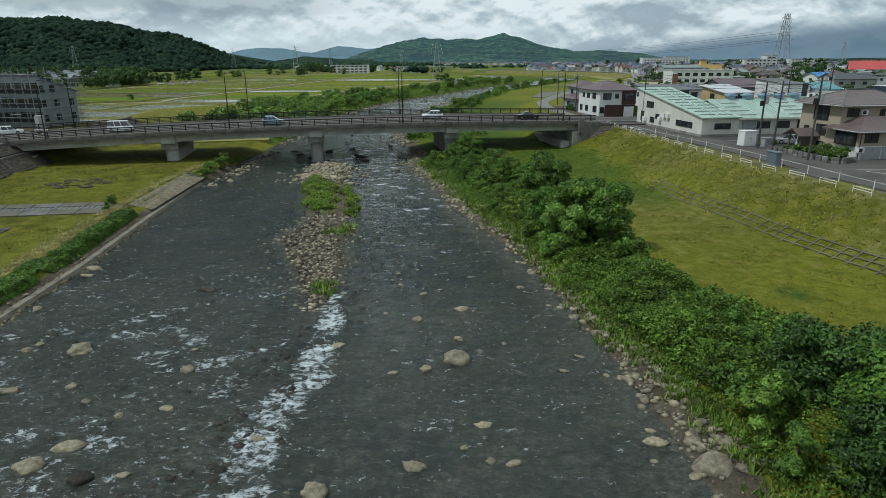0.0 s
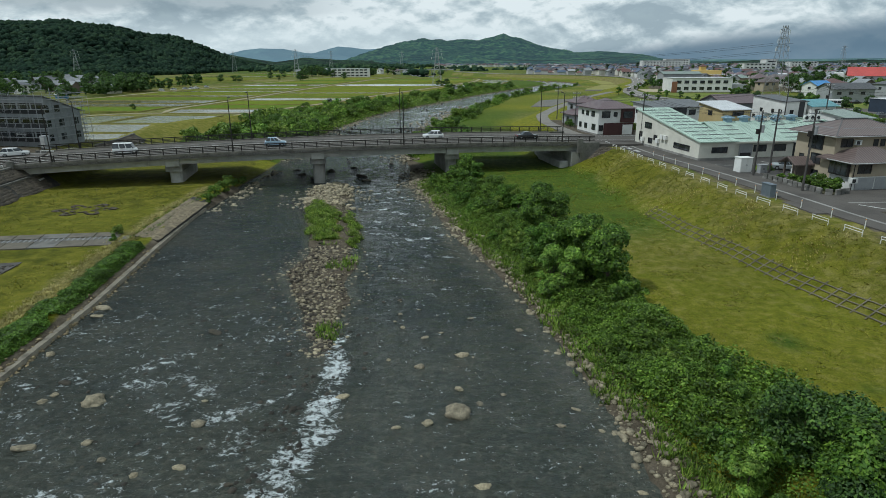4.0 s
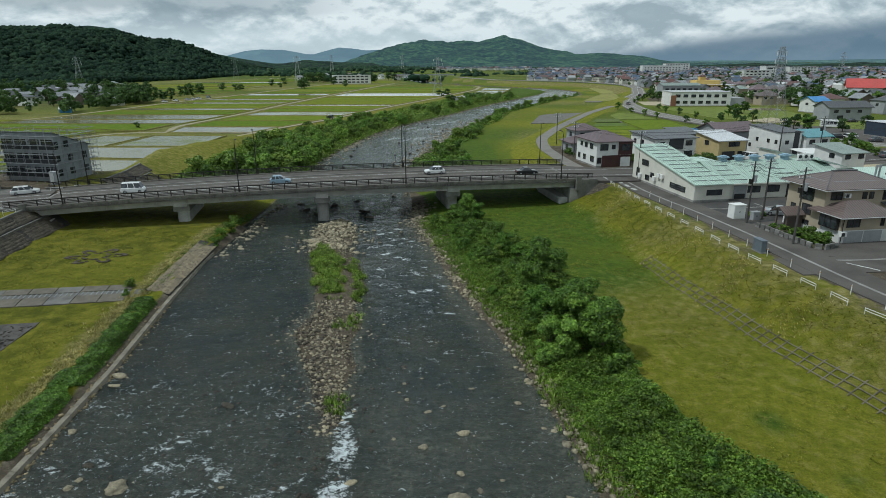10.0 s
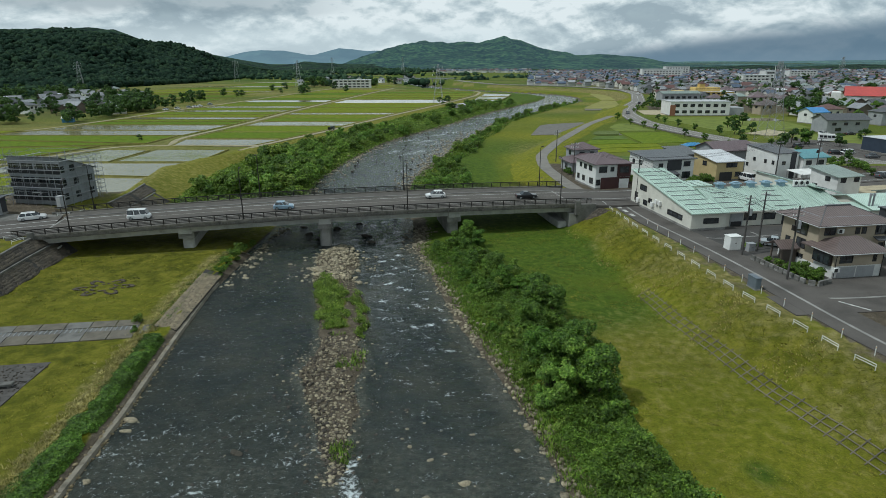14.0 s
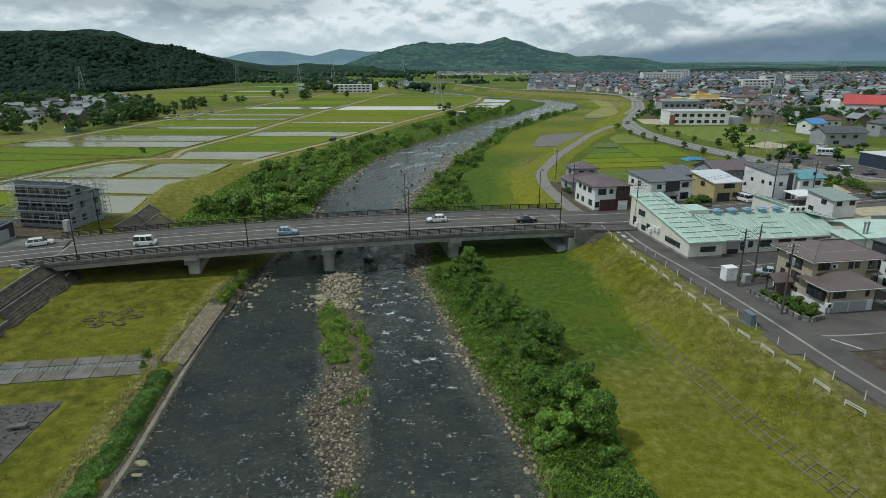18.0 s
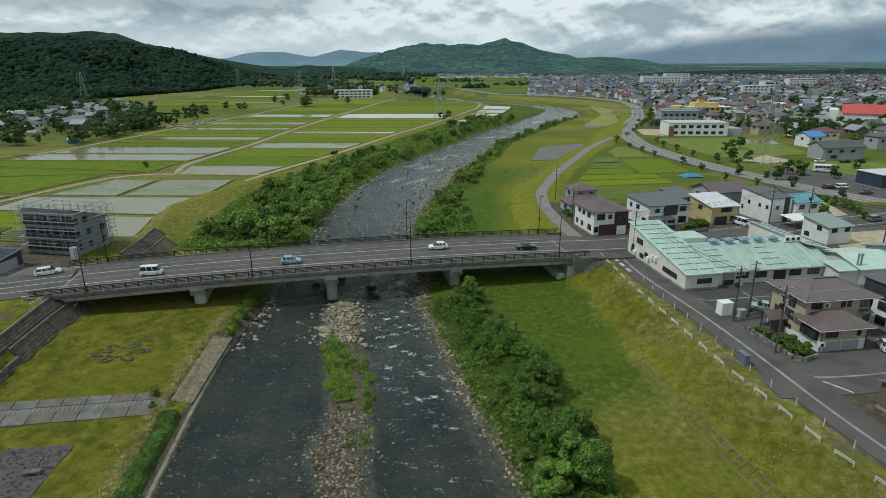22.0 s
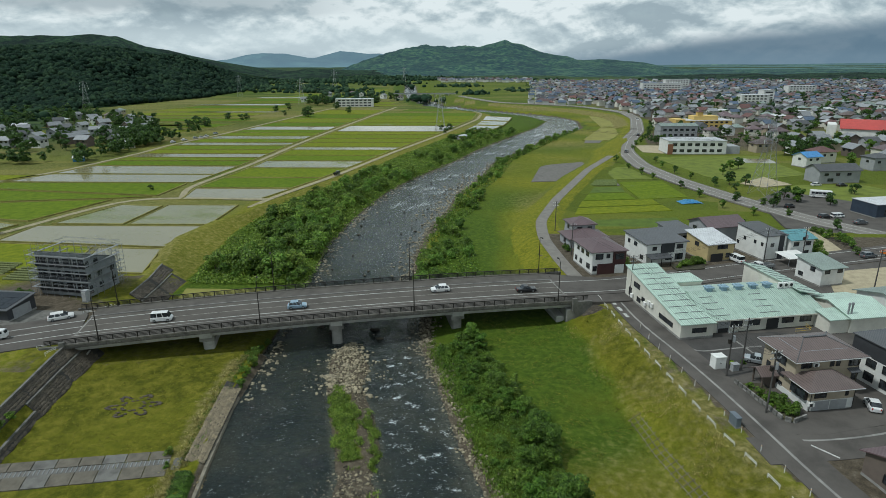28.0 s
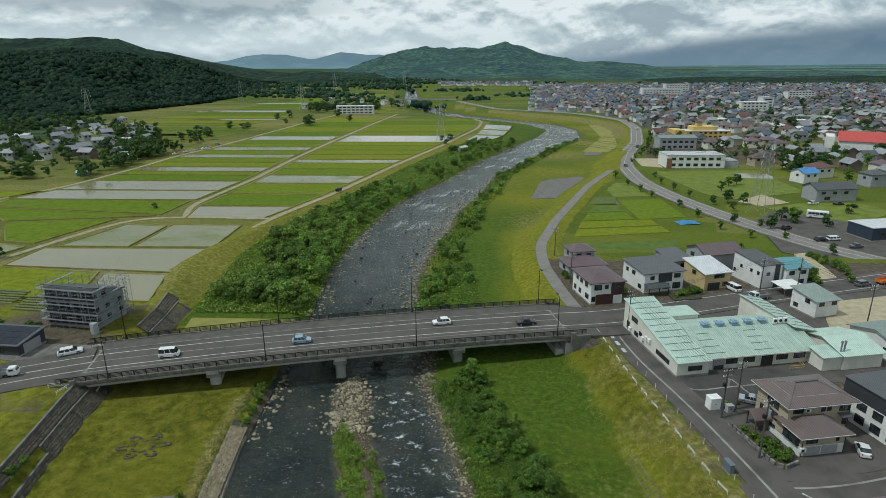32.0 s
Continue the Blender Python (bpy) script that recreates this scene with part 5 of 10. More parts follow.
path = thing("park_path", Matrix(), "pale concrete path with a grated drain across the lawn", "path", kind="structure")
pa, pb, pc, pd = Vector((-68, 64.9, 0)), Vector((-41.2, 69.6, 0)), Vector((-39.9, 64.2, 0)), Vector((-66, 59.2, 0))


def on_path(u, v):
    q = pa.lerp(pb, u).lerp(pd.lerp(pc, u), v)
    return q.x, q.y


for i in range(9):
    for v0, v1 in ((0.0, 0.33), (0.56, 1.0)):
        q = [on_path(i / 9 + 0.002, v0), on_path(i / 9 + 0.002, v1), on_path((i + 1) / 9 - 0.002, v1), on_path((i + 1) / 9 - 0.002, v0)]
        part("slab", prism(q, 0.7, 1.13 + rs.uniform(-0.01, 0.01)), PATH_GREY if (i * 7) % 3 else CONCRETE_DARK, path)
part("drain_bed", prism([on_path(0, 0.34), on_path(0, 0.55), on_path(1, 0.55), on_path(1, 0.34)], 0.7, 1.06), CONCRETE_DARK, path, "dark drain channel")
for i in range(46):
    u = (i + 0.5) / 46
    part("grate_bar", prism([on_path(u - 0.002, 0.35), on_path(u - 0.002, 0.54), on_path(u + 0.002, 0.54), on_path(u + 0.002, 0.35)], 1.05, 1.12), STEEL, path)
for i in range(4):
    part("step", moved(cbox(-0.6, 0.6, -1.3, 1.3, -0.3, 0.0, 0.04), -39.4 + i * 0.75, 66.8 + 0.18 * i, 1.1 - 0.19 * i, 12), CONCRETE_DARK, path, "dark worn step to the water")
single("gravel_plot", prism([(-53, 56.5), (-45.6, 57.9), (-44.4, 46.5), (-53, 44.5)], 0.7, 1.10), plain("dark_gravel", (0.095, 0.088, 0.08), 0.95, 0, 0.4, 1.5, 9, 0.6), "dark gravel plot set in the lawn", "gravel plot", kind="structure")
pr_ = np.random.default_rng(44)
px_, py_ = pr_.uniform(-52.8, -45.2, 420), pr_.uniform(46, 57, 420)
PEBBLES = (px_, py_, pr_)
single("stone_bench", join(moved(cbox(-0.9, 0.9, -0.35, 0.35, 0.25, 0.5, 0.05), 0, 0), box(-0.7, -0.4, -0.3, 0.3, 0, 0.25), box(0.4, 0.7, -0.3, 0.3, 0, 0.25)), CONCRETE_DARK, "low dark stone bench on the gravel", "bench", m=pose(-46.8, 52.4, 1.10, 0, 0, 15))

# rounded stones, made once and shared
STONE_MESH = []
for i in range(10):
    bm = bmesh.new()
    bmesh.ops.create_icosphere(bm, subdivisions=2 if i % 3 else 3, radius=1.0)
    sx, sy, sz = rs.uniform(0.85, 1.35), rs.uniform(0.65, 1.0), rs.uniform(0.40, 0.65)
    for v in bm.verts:
        k = 1 + 0.45 * noise.noise(v.co * 1.2 + Vector((i * 7.1, 0, 0))) + 0.22 * noise.noise(v.co * 2.9 + Vector((0, i * 3.3, 0)))
        v.co = Vector((v.co.x * sx, v.co.y * sy, v.co.z * sz)) * k
    me = bpy.data.meshes.new("stone")
    bm.to_mesh(me)
    bm.free()
    me.polygons.foreach_set("use_smooth", [True] * len(me.polygons))
    STONE_MESH.append(me)
STONE_SETS = {}
RUBBLE_TAN = stone_material("tan_block", (0.13, 0.115, 0.085), (0.215, 0.192, 0.148), (0.30, 0.27, 0.21))
for key, mat in (("pale", STONE), ("dark", STONE_DARK), ("rubble", RUBBLE), ("tan", RUBBLE_TAN)):
    STONE_SETS[key] = []
    for me in STONE_MESH:
        c = me.copy()
        c.materials.append(mat)
        STONE_SETS[key].append(c)


def stone_heap(name, pts, sizes, mat, label, rng, kind="stuff", flat=0.6):
    """Many stones in one mesh."""
    c, r = np.asarray(pts, float), np.asarray(sizes, float)
    k = len(c)
    jit = 1 + rng.uniform(-0.22, 0.22, (k, len(ICO_V), 1))
    sc = np.stack([rng.uniform(0.8, 1.3, k), rng.uniform(0.7, 1.0, k), rng.uniform(0.4, flat + 0.15, k)], -1)
    an = rng.uniform(0, 6.28, k)
    P = ICO_V[None] * jit * (r[:, None] * sc)[:, None, :]
    V = np.stack([P[..., 0] * np.cos(an)[:, None] - P[..., 1] * np.sin(an)[:, None], P[..., 0] * np.sin(an)[:, None] + P[..., 1] * np.cos(an)[:, None], P[..., 2]], -1) + c[:, None, :]
    F = (ICO_F[None] + (np.arange(k) * len(ICO_V))[:, None, None]).reshape(-1, 3)
    return single(name, quads(name, V.reshape(-1, 3), F, mat, True), None, label, "stones", kind=kind)


stone_heap("plot_pebbles", np.stack([PEBBLES[0], PEBBLES[1], np.full(420, 1.12)], -1), PEBBLES[2].uniform(0.05, 0.16, 420), RUBBLE, "loose dark pebbles on the gravel plot", PEBBLES[2])


def rubble_wall(name, corners, n, size, label, w=None, stones="rubble"):
    """A pitched stone revetment between four corners: flat-faced stones bedded close together."""
    w = w or thing(name, Matrix(), label, "revetment", kind="structure")
    a, b, c, d = [Vector(p) for p in corners]
    cols = max(2, int(((b - a).length + (c - d).length) / 2 / size))
    rows_ = max(2, int(((d - a).length + (c - b).length) / 2 / (size * 0.72)))
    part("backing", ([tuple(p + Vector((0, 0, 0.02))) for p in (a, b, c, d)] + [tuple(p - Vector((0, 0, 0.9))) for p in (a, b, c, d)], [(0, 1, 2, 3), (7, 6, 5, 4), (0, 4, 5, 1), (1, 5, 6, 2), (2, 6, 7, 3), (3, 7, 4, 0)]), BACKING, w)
    tu, tv = (b - a).normalized(), (d - a).normalized()
    nn = tu.cross(tv).normalized()
    if nn.z < 0:
        nn = -nn
    tv = nn.cross(tu)
    base = Matrix((tu, tv, nn)).transposed().to_4x4()
    count = 0
    for i in range(cols):
        for j in range(rows_):
            if count >= n:
                break
            u, v = (i + 0.5 + 0.4 * (j % 2)) / (cols + 0.4), (j + 0.5) / rows_
            p = a.lerp(b, u).lerp(d.lerp(c, u), v)
            st = part("stone", STONE_SETS[stones][rs.randrange(10)], None, w)
            k = size * rs.uniform(0.54, 0.64)
            st.matrix_world = Matrix.Translation(p + nn * 0.02) @ base @ Matrix.Rotation(rs.uniform(-0.5, 0.5), 4, 'Z') @ Matrix.Diagonal((k, k * 0.85, k * 0.36, 1))
            count += 1
    return w


# mortar coloured dark, with the shade between the stones painted in
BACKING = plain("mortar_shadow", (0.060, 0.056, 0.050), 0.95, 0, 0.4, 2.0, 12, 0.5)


def levee_strip(label, ya, yb, v0, v1, n, size, lift=0.08):
    """Stone facing on the left levee from share v0 to v1 of its flank."""
    legs = max(1, round((yb - ya) / 9.0))
    w = thing("stone_revetment", Matrix(), label, "revetment", kind="structure")

    def at(y, v):
        t, c = float(toe_left(y)), float(crest_left(y))
        return (t + (c - t) * v, y, 1.02 + 3.75 * v + lift)
    for i in range(legs):
        p, q = ya + (yb - ya) * i / legs, ya + (yb - ya) * (i + 1) / legs
        rubble_wall("", [at(p, v0), at(q, v0), at(q, v1), at(p, v1)], n // legs, size, "", w)
        part("coping", slab_line(at(p, v1), at(q, v1)), CONCRETE_DARK, w, "grey concrete coping")


def slab_line(p, q, half=0.2, rise=0.12):
    p, q = Vector(p), Vector(q)
    s = Vector((half, 0, 0))
    v = [p - s, p + s, q + s, q - s]
    return [tuple(k + Vector((0, 0, rise))) for k in v] + [tuple(k - Vector((0, 0, 0.5))) for k in v], [(0, 1, 2, 3), (7, 6, 5, 4), (0, 4, 5, 1), (1, 5, 6, 2), (2, 6, 7, 3), (3, 7, 4, 0)]


rubble_wall("stone_revetment", [(-36.0, 67.5, 0.62), (-38.2, 88.5, 0.62), (-40.9, 88.3, 1.30), (-38.6, 67.2, 1.30)], 260, 0.52, "brown pitched stone revetment at the water", stones="tan")
levee_strip("dark pitched stone revetment on the lower levee", 77, 98, 0.0, 0.56, 190, 0.62)
levee_strip("dark stone footing along the foot of the levee", 60, 77, 0.0, 0.24, 70, 0.62)
levee_strip("dark pitched stone wall on the upper levee", 60, 98, 0.60, 1.0, 240, 0.62, 0.16)
levee_strip("dark stone revetment upstream of the bridge", 118, 136, 0.0, 0.56, 170, 0.66)
levee_strip("dark stone wall upstream of the bridge", 118, 138, 0.60, 1.0, 130, 0.66, 0.16)
rubble_wall("stone_apron", [(21.3, 112.6, 1.35), (26.8, 103.6, 2.0), (30.6, 110.8, 5.15), (25.8, 114.2, 5.45)], 230, 0.62, "grey rubble apron beside the abutment")
rubble_wall("stone_apron", [(20.5, 133.0, 1.5), (14.5, 141.0, 1.5), (18.5, 149, 5.0), (22.5, 138, 5.2)], 80, 1.1, "dark stone facing under the dike road")

# curved stone lines laid in the lawn
orn = thing("lawn_ornament", pose(-53.0, 80.6, 1.05), "flower-shaped ring of flat stones laid in the lawn", "lawn ornament")
for k in range(6):
    a0 = k * 60 + 15
    for j in range(9):
        t = j / 8
        ang = radians(a0 + 38 * (t - 0.5))
        rad = 1.5 + 2.0 * math.sin(math.pi * t) ** 0.8
        st = part("stone", STONE_SETS["rubble"][(k + j) % 10], None, orn)
        st.location = (math.cos(ang) * rad * 1.15, math.sin(ang) * rad * 0.95, 0.03)
        st.scale = (0.30, 0.22, 0.22)

# timber lattice pegged to the levee slope
lat = thing("slope_lattice", Matrix(), "weathered timber lattice pegged on the grassy levee slope", "lattice")
TIMBER = plain("weathered_timber", (0.215, 0.190, 0.140), 0.9, 0, 0.6, 0.5, 20, 0.5)


def on_slope(y, v):
    x = float(rail_right(y)) - 8.6 + 8.2 * v
    return (x, y, ground_z(x, y) + 0.14 - 0.035 * max(0.0, (y - 42) / 10) + 0.05 * float(wob(x, y, 1.3, 4.0)))


ys = [30 + 1.25 * i for i in range(40)]
for v in (0.05, 0.14, 0.23):
    for y0, y1 in zip(ys, ys[1:]):
        part("rail", tube(on_slope(y0, v), on_slope(y1 + 0.08, v), 0.06, 0.06, 5), TIMBER, lat)
for i, y in enumerate(ys):
    part("rung", tube(on_slope(y, 0.01), on_slope(y + 0.7, 0.27), 0.055, 0.055, 5), TIMBER, lat)

# white guard fence pieces and marker posts along the levee lane
gd = thing("guard_fence", Matrix(), "low white tubular guard fence piece on the levee edge", "guard fence", "guard fences along the lane")
for x in (-1.05, 1.05):
    part("post", tube((x, 0, -0.2), (x, 0, 0.62), 0.032, 0.032, 8), WHITE, gd)
for z in (0.38, 0.62):
    part("rail", tube((-1.1, 0, z), (1.1, 0, z), 0.030, 0.032, 8), WHITE, gd)
mk = thing("marker_post", Matrix(), "slim white delineator post at the lane edge", "marker post", "marker posts along the lane")
part("post", tube((0, 0, -0.2), (0, 0, 0.95), 0.045, 0.04, 8), WHITE, mk)
part("reflector", tube((0, -0.05, 0.82), (0, 0.05, 0.82), 0.05, 0.05, 8), plain("amber_reflector", (0.6, 0.25, 0.03), 0.4), mk)
y, i = 117.0, 0
while y > 18:
    x, x2 = float(rail_right(y)), float(rail_right(y - 3))
    rot = math.degrees(math.atan2(-3.0, x2 - x))
    m = pose(x, y, ground_z(x - 0.2, y) + 0.02, 0, 0, rot)
    if i == 0:
        gd.matrix_world = m
    else:
        copy_thing(gd, m)
    if y < 106:
        m = pose(x + 3.2, y - 2, 5.36)
        if not mk.get("set"):
            mk.matrix_world = m
            mk["set"] = 1
        else:
            copy_thing(mk, m)
    y -= 4.05
    i += 1


for x, y, rot in ((-75.0, 92.3, 20), (-72.6, 90.6, 75), (-76.2, 107.7, 14), (-73.6, 110.6, 62)):
    copy_thing(gd, pose(x, y, max(4.75, ground_z(x, y)) + 0.05, 0, 0, rot))


def cabinet(x, y, z, w, d, h, rot, mat, label):
    t = thing("utility_cabinet", pose(x, y, z, 0, 0, rot), label, "utility cabinet")
    part("body", cbox(-w / 2, w / 2, -d / 2, d / 2, 0.1, h, 0.04), mat, t)
    part("plinth", box(-w / 2 - 0.05, w / 2 + 0.05, -d / 2 - 0.05, d / 2 + 0.05, -0.1, 0.1), CONCRETE, t)
    for k in (-1, 1):
        dr_ = part("door", cbox(k * w / 4 - w / 4 + 0.04, k * w / 4 + w / 4 - 0.04, -d / 2 - 0.03, -d / 2 - 0.004, 0.2, h - 0.12, 0.01), mat, t)
        part("handle", box(k * 0.08 - 0.02, k * 0.08 + 0.02, -d / 2 - 0.06, -d / 2 - 0.034, h * 0.5, h * 0.5 + 0.18), STEEL_DARK, dr_)
    part("top", cbox(-w / 2 - 0.06, w / 2 + 0.06, -d / 2 - 0.06, d / 2 + 0.06, h + 0.003, h + 0.09, 0.03), mat, t)


cabinet(40.9, 88.6, 5.36, 1.9, 1.5, 2.1, 12, WHITE, "tall white steel utility cabinet in the yard")
cabinet(43.2, 87.6, 5.36, 1.1, 0.8, 1.2, 12, WALLS["grey"], "small grey utility cabinet beside the pole")
cabinet(36.9, 72.3, 5.35, 1.7, 0.7, 1.5, 100, plain("blue_grey_steel", (0.15, 0.18, 0.21), 0.6, 0.2), "blue-grey steel cabinet on the levee edge")

# ---------------------------------------------------------------- buildings
def roof_shape(kind, w, d, rise, over, thick=0.16):
    """Roof over a w x d box whose eaves lie at z = 0, ridge along x."""
    a, b = w / 2 + over, d / 2 + over
    k = rise * over / (d / 2)
    if kind == "hip":
        r = max(0.0, a - b)
        v = [(-a, -b, -k), (a, -b, -k), (a, b, -k), (-a, b, -k), (-r, 0, rise), (r, 0, rise)]
        f = [(0, 1, 5, 4), (1, 2, 5), (2, 3, 4, 5), (3, 0, 4)]
    elif kind == "gable":
        v = [(-a, -b, -k), (a, -b, -k), (a, b, -k), (-a, b, -k), (-a, 0, rise), (a, 0, rise)]
        f = [(0, 1, 5, 4), (2, 3, 4, 5)]
    elif kind == "shed":       # high at the back
        k = rise * over / d
        v = [(-a, -b, -k), (a, -b, -k), (a, b, rise + k), (-a, b, rise + k)]
        f = [(0, 1, 2, 3)]
    else:
        v = [(-a, -b, 0), (a, -b, 0), (a, b, 0), (-a, b, 0)]
        f = [(0, 1, 2, 3)]
    n = len(v)
    v = [(x, y, z + thick) for x, y, z in v] + v
    ff = list(f) + [tuple(i + n for i in reversed(q)) for q in f]
    edges = {}
    for q in f:
        for i in range(len(q)):
            e = (q[i], q[(i + 1) % len(q)])
            if (e[1], e[0]) in edges:
                del edges[(e[1], e[0])]
            else:
                edges[e] = 1
    ff += [(i + n, j + n, j, i) for i, j in edges]
    return v, ff


def wall_shape(kind, w, d, h, rise):
    a, b = w / 2, d / 2
    if kind == "gable":
        v = [(-a, -b, 0), (a, -b, 0), (a, b, 0), (-a, b, 0), (-a, -b, h), (a, -b, h), (a, b, h), (-a, b, h), (-a, 0, h + rise), (a, 0, h + rise)]
        return v, [(0, 3, 2, 1), (0, 1, 5, 4), (2, 3, 7, 6), (1, 2, 6, 9, 5), (3, 0, 4, 8, 7), (4, 5, 9, 8), (6, 7, 8, 9)]
    if kind == "shed":
        v = [(-a, -b, 0), (a, -b, 0), (a, b, 0), (-a, b, 0), (-a, -b, h), (a, -b, h), (a, b, h + rise), (-a, b, h + rise)]
        return v, [(0, 3, 2, 1), (4, 5, 6, 7), (0, 1, 5, 4), (1, 2, 6, 5), (2, 3, 7, 6), (3, 0, 4, 7)]
    return cbox(-a, a, -b, b, 0, h, 0.03)


def on_face(face, w, d, u, z, sw, sh, t0, t1):
    """A box on a facade: u along it from its middle, standing out from t0 to t1."""
    if face == "S":
        return box(u - sw / 2, u + sw / 2, -d / 2 - t1, -d / 2 - t0, z, z + sh)
    if face == "N":
        return box(u - sw / 2, u + sw / 2, d / 2 + t0, d / 2 + t1, z, z + sh)
    if face == "W":
        return box(-w / 2 - t1, -w / 2 - t0, u - sw / 2, u + sw / 2, z, z + sh)
    return box(w / 2 + t0, w / 2 + t1, u - sw / 2, u + sw / 2, z, z + sh)


def window(house, face, w, d, u, z, sw, sh, frame=None, bars=1, name="window"):
    """Frame with a recessed pane and mullions."""
    frame = frame or FRAME_DARK
    fr = join(on_face(face, w, d, u, z, sw, 0.08, -0.05, 0.07), on_face(face, w, d, u, z + sh - 0.08, sw, 0.08, -0.05, 0.07),
              on_face(face, w, d, u - sw / 2 + 0.04, z + 0.081, 0.08, sh - 0.162, -0.05, 0.07), on_face(face, w, d, u + sw / 2 - 0.04, z + 0.081, 0.08, sh - 0.162, -0.05, 0.07),
              *[on_face(face, w, d, u - sw / 2 + sw * (i + 1) / (bars + 1), z + 0.081, 0.06, sh - 0.162, -0.05, 0.06) for i in range(bars)])
    wd = part(name, fr, frame, house)
    part("pane", on_face(face, w, d, u, z + 0.06, sw - 0.12, sh - 0.12, -0.04, 0.02), GLASS, wd)
    return wd


def door(house, face, w, d, u, z, sw, sh, mat):
    dd = part("door", on_face(face, w, d, u, z, sw, sh, -0.05, 0.05), mat, house)
    part("handle", on_face(face, w, d, u + sw * 0.36, z + sh * 0.45, 0.05, 0.16, 0.05, 0.10), STEEL, dd)


def house(label, x, y, z, rot, w, d, h, roof="hip", rise=1.6, over=0.55, wall="white", tiles="grey", windows=(), base=True, category="house", name="house", frame=None, group="", turn=False):
    """A building; its front faces south before the turn. windows: (face, along, sill, width, height)."""
    t = thing(name, pose(x, y, z, 0, 0, rot), label, category, group)
    part("wall", wall_shape(roof, w, d, h, rise), WALLS[wall], t)
    part("roof", moved(roof_shape(roof, w, d, rise, over), 0, 0, h + 0.005), ROOFS[tiles], t)
    if base:
        part("foundation", box(-w / 2 - 0.04, w / 2 + 0.04, -d / 2 - 0.04, d / 2 + 0.04, -0.6, 0.35), CONCRETE, t)
    for q in windows:
        window(t, q[0], w, d, *q[1:5], frame=frame, bars=1 if q[3] < 2.2 else 3)
    return t


def grid_windows(face, span, storeys, n, sw=1.5, sh=1.15, first=0.95, floor=2.8):
    return [(face, -span / 2 + span * (i + 0.5) / n, first + floor * k, sw, sh) for k in range(storeys) for i in range(n)]


def aircon(parent, face, w, d, u, z):
    ac = part("aircon_unit", on_face(face, w, d, u, z, 0.85, 0.6, 0.05, 0.40), WHITE, parent, "white air-conditioner unit")
    part("grille", on_face(face, w, d, u - 0.12, z + 0.06, 0.46, 0.46, 0.40, 0.42), PLASTIC, ac)


# --- the mint-roofed low building
GA = 11.5
G0 = (38.1, 98.5)
hall = thing("workshop_hall", pose(G0[0], G0[1], 5.3, 0, 0, GA), "low cream workshop hall with a mint sheet-metal roof", "building")


def gpart(name, shape, mat, label="", parent=None):
    return part(name, shape, mat, parent or hall, label)


def slab_between(p, t=0.14):
    """A sheet through four corners with thickness downwards."""
    v = [tuple(q) for q in p] + [(q[0], q[1], q[2] - t) for q in p]
    return v, [(0, 1, 2, 3), (7, 6, 5, 4), (4, 5, 1, 0), (5, 6, 2, 1), (6, 7, 3, 2), (7, 4, 0, 3)]


# left wing: one slope, low at the front
WW, WD = 6.4, 22.0
wing = gpart("wing_wall", moved(wall_shape("shed", WW, WD, 3.0, 3.5), WW / 2, WD / 2), WALLS["cream"], "cream wing wall")
wing_roof = gpart("wing_roof", slab_between([(-0.3, -0.5, 3.12), (WW + 0.2, -0.5, 3.12), (WW + 0.2, WD + 0.4, 6.75), (-0.3, WD + 0.4, 6.75)]), ROOFS["mint"])
for i in range(12):
    xx = -0.25 + (WW + 0.4) * i / 11
    gpart("seam", slab_between([(xx - 0.03, -0.5, 3.18), (xx + 0.03, -0.5, 3.18), (xx + 0.03, WD + 0.4, 6.81), (xx - 0.03, WD + 0.4, 6.81)], 0.06), ROOFS["mint"], parent=wing_roof)
for i in range(10):
    v = 1.2 + i * 2.1
    zz = 3.12 + (v + 0.5) / (WD + 0.9) * 3.63
    for u0, u1 in ((0.2, 3.0), (3.3, 6.1)):
        uu = 0.15 * ((i * 5) % 3)
        gpart("snow_guard", box(u0 + uu, u1 + uu - 0.2, v - 0.04, v + 0.04, zz + 0.02, zz + 0.14), STEEL, parent=wing_roof)
gpart("plinth", box(-0.06, WW, -0.06, WD, -0.5, 0.45), CONCRETE, "grey concrete plinth")
# main range
MW, MV = 23.5, 9.6
gpart("main_wall", box(WW, WW + MW, 1.6, 17.5, -0.2, 2.75), WALLS["cream"])
main_roof = gpart("main_roof", slab_between([(WW - 0.9, 0.9, 2.75), (WW + MW + 0.3, 0.9, 2.75), (WW + MW + 0.3, MV, 5.25), (WW - 0.1, MV, 5.25)]), ROOFS["mint"])
gpart("back_roof", slab_between([(WW, MV + 0.005, 5.25), (WW + MW + 0.3, MV + 0.005, 5.25), (WW + MW + 0.3, 18.0, 2.8), (WW, 18.0, 2.8)]), ROOFS["mint"])
gpart("gable_wall", ([(WW + MW, 1.6, 2.7), (WW + MW, 17.5, 2.7), (WW + MW, MV, 5.1), (WW + MW - 0.15, 1.6, 2.7), (WW + MW - 0.15, 17.5, 2.7), (WW + MW - 0.15, MV, 5.1)], [(0, 1, 2), (5, 4, 3), (0, 3, 4, 1), (1, 4, 5, 2), (2, 5, 3, 0)]), WALLS["cream"])
for i in range(34):
    xx = WW + MW * i / 33
    x0 = xx - 0.75 * (1 - i / 33)
    gpart("seam", slab_between([(x0 - 0.03, 0.9, 2.81), (x0 + 0.03, 0.9, 2.81), (xx + 0.03, MV, 5.31), (xx - 0.03, MV, 5.31)], 0.06), ROOFS["mint"], parent=main_roof)
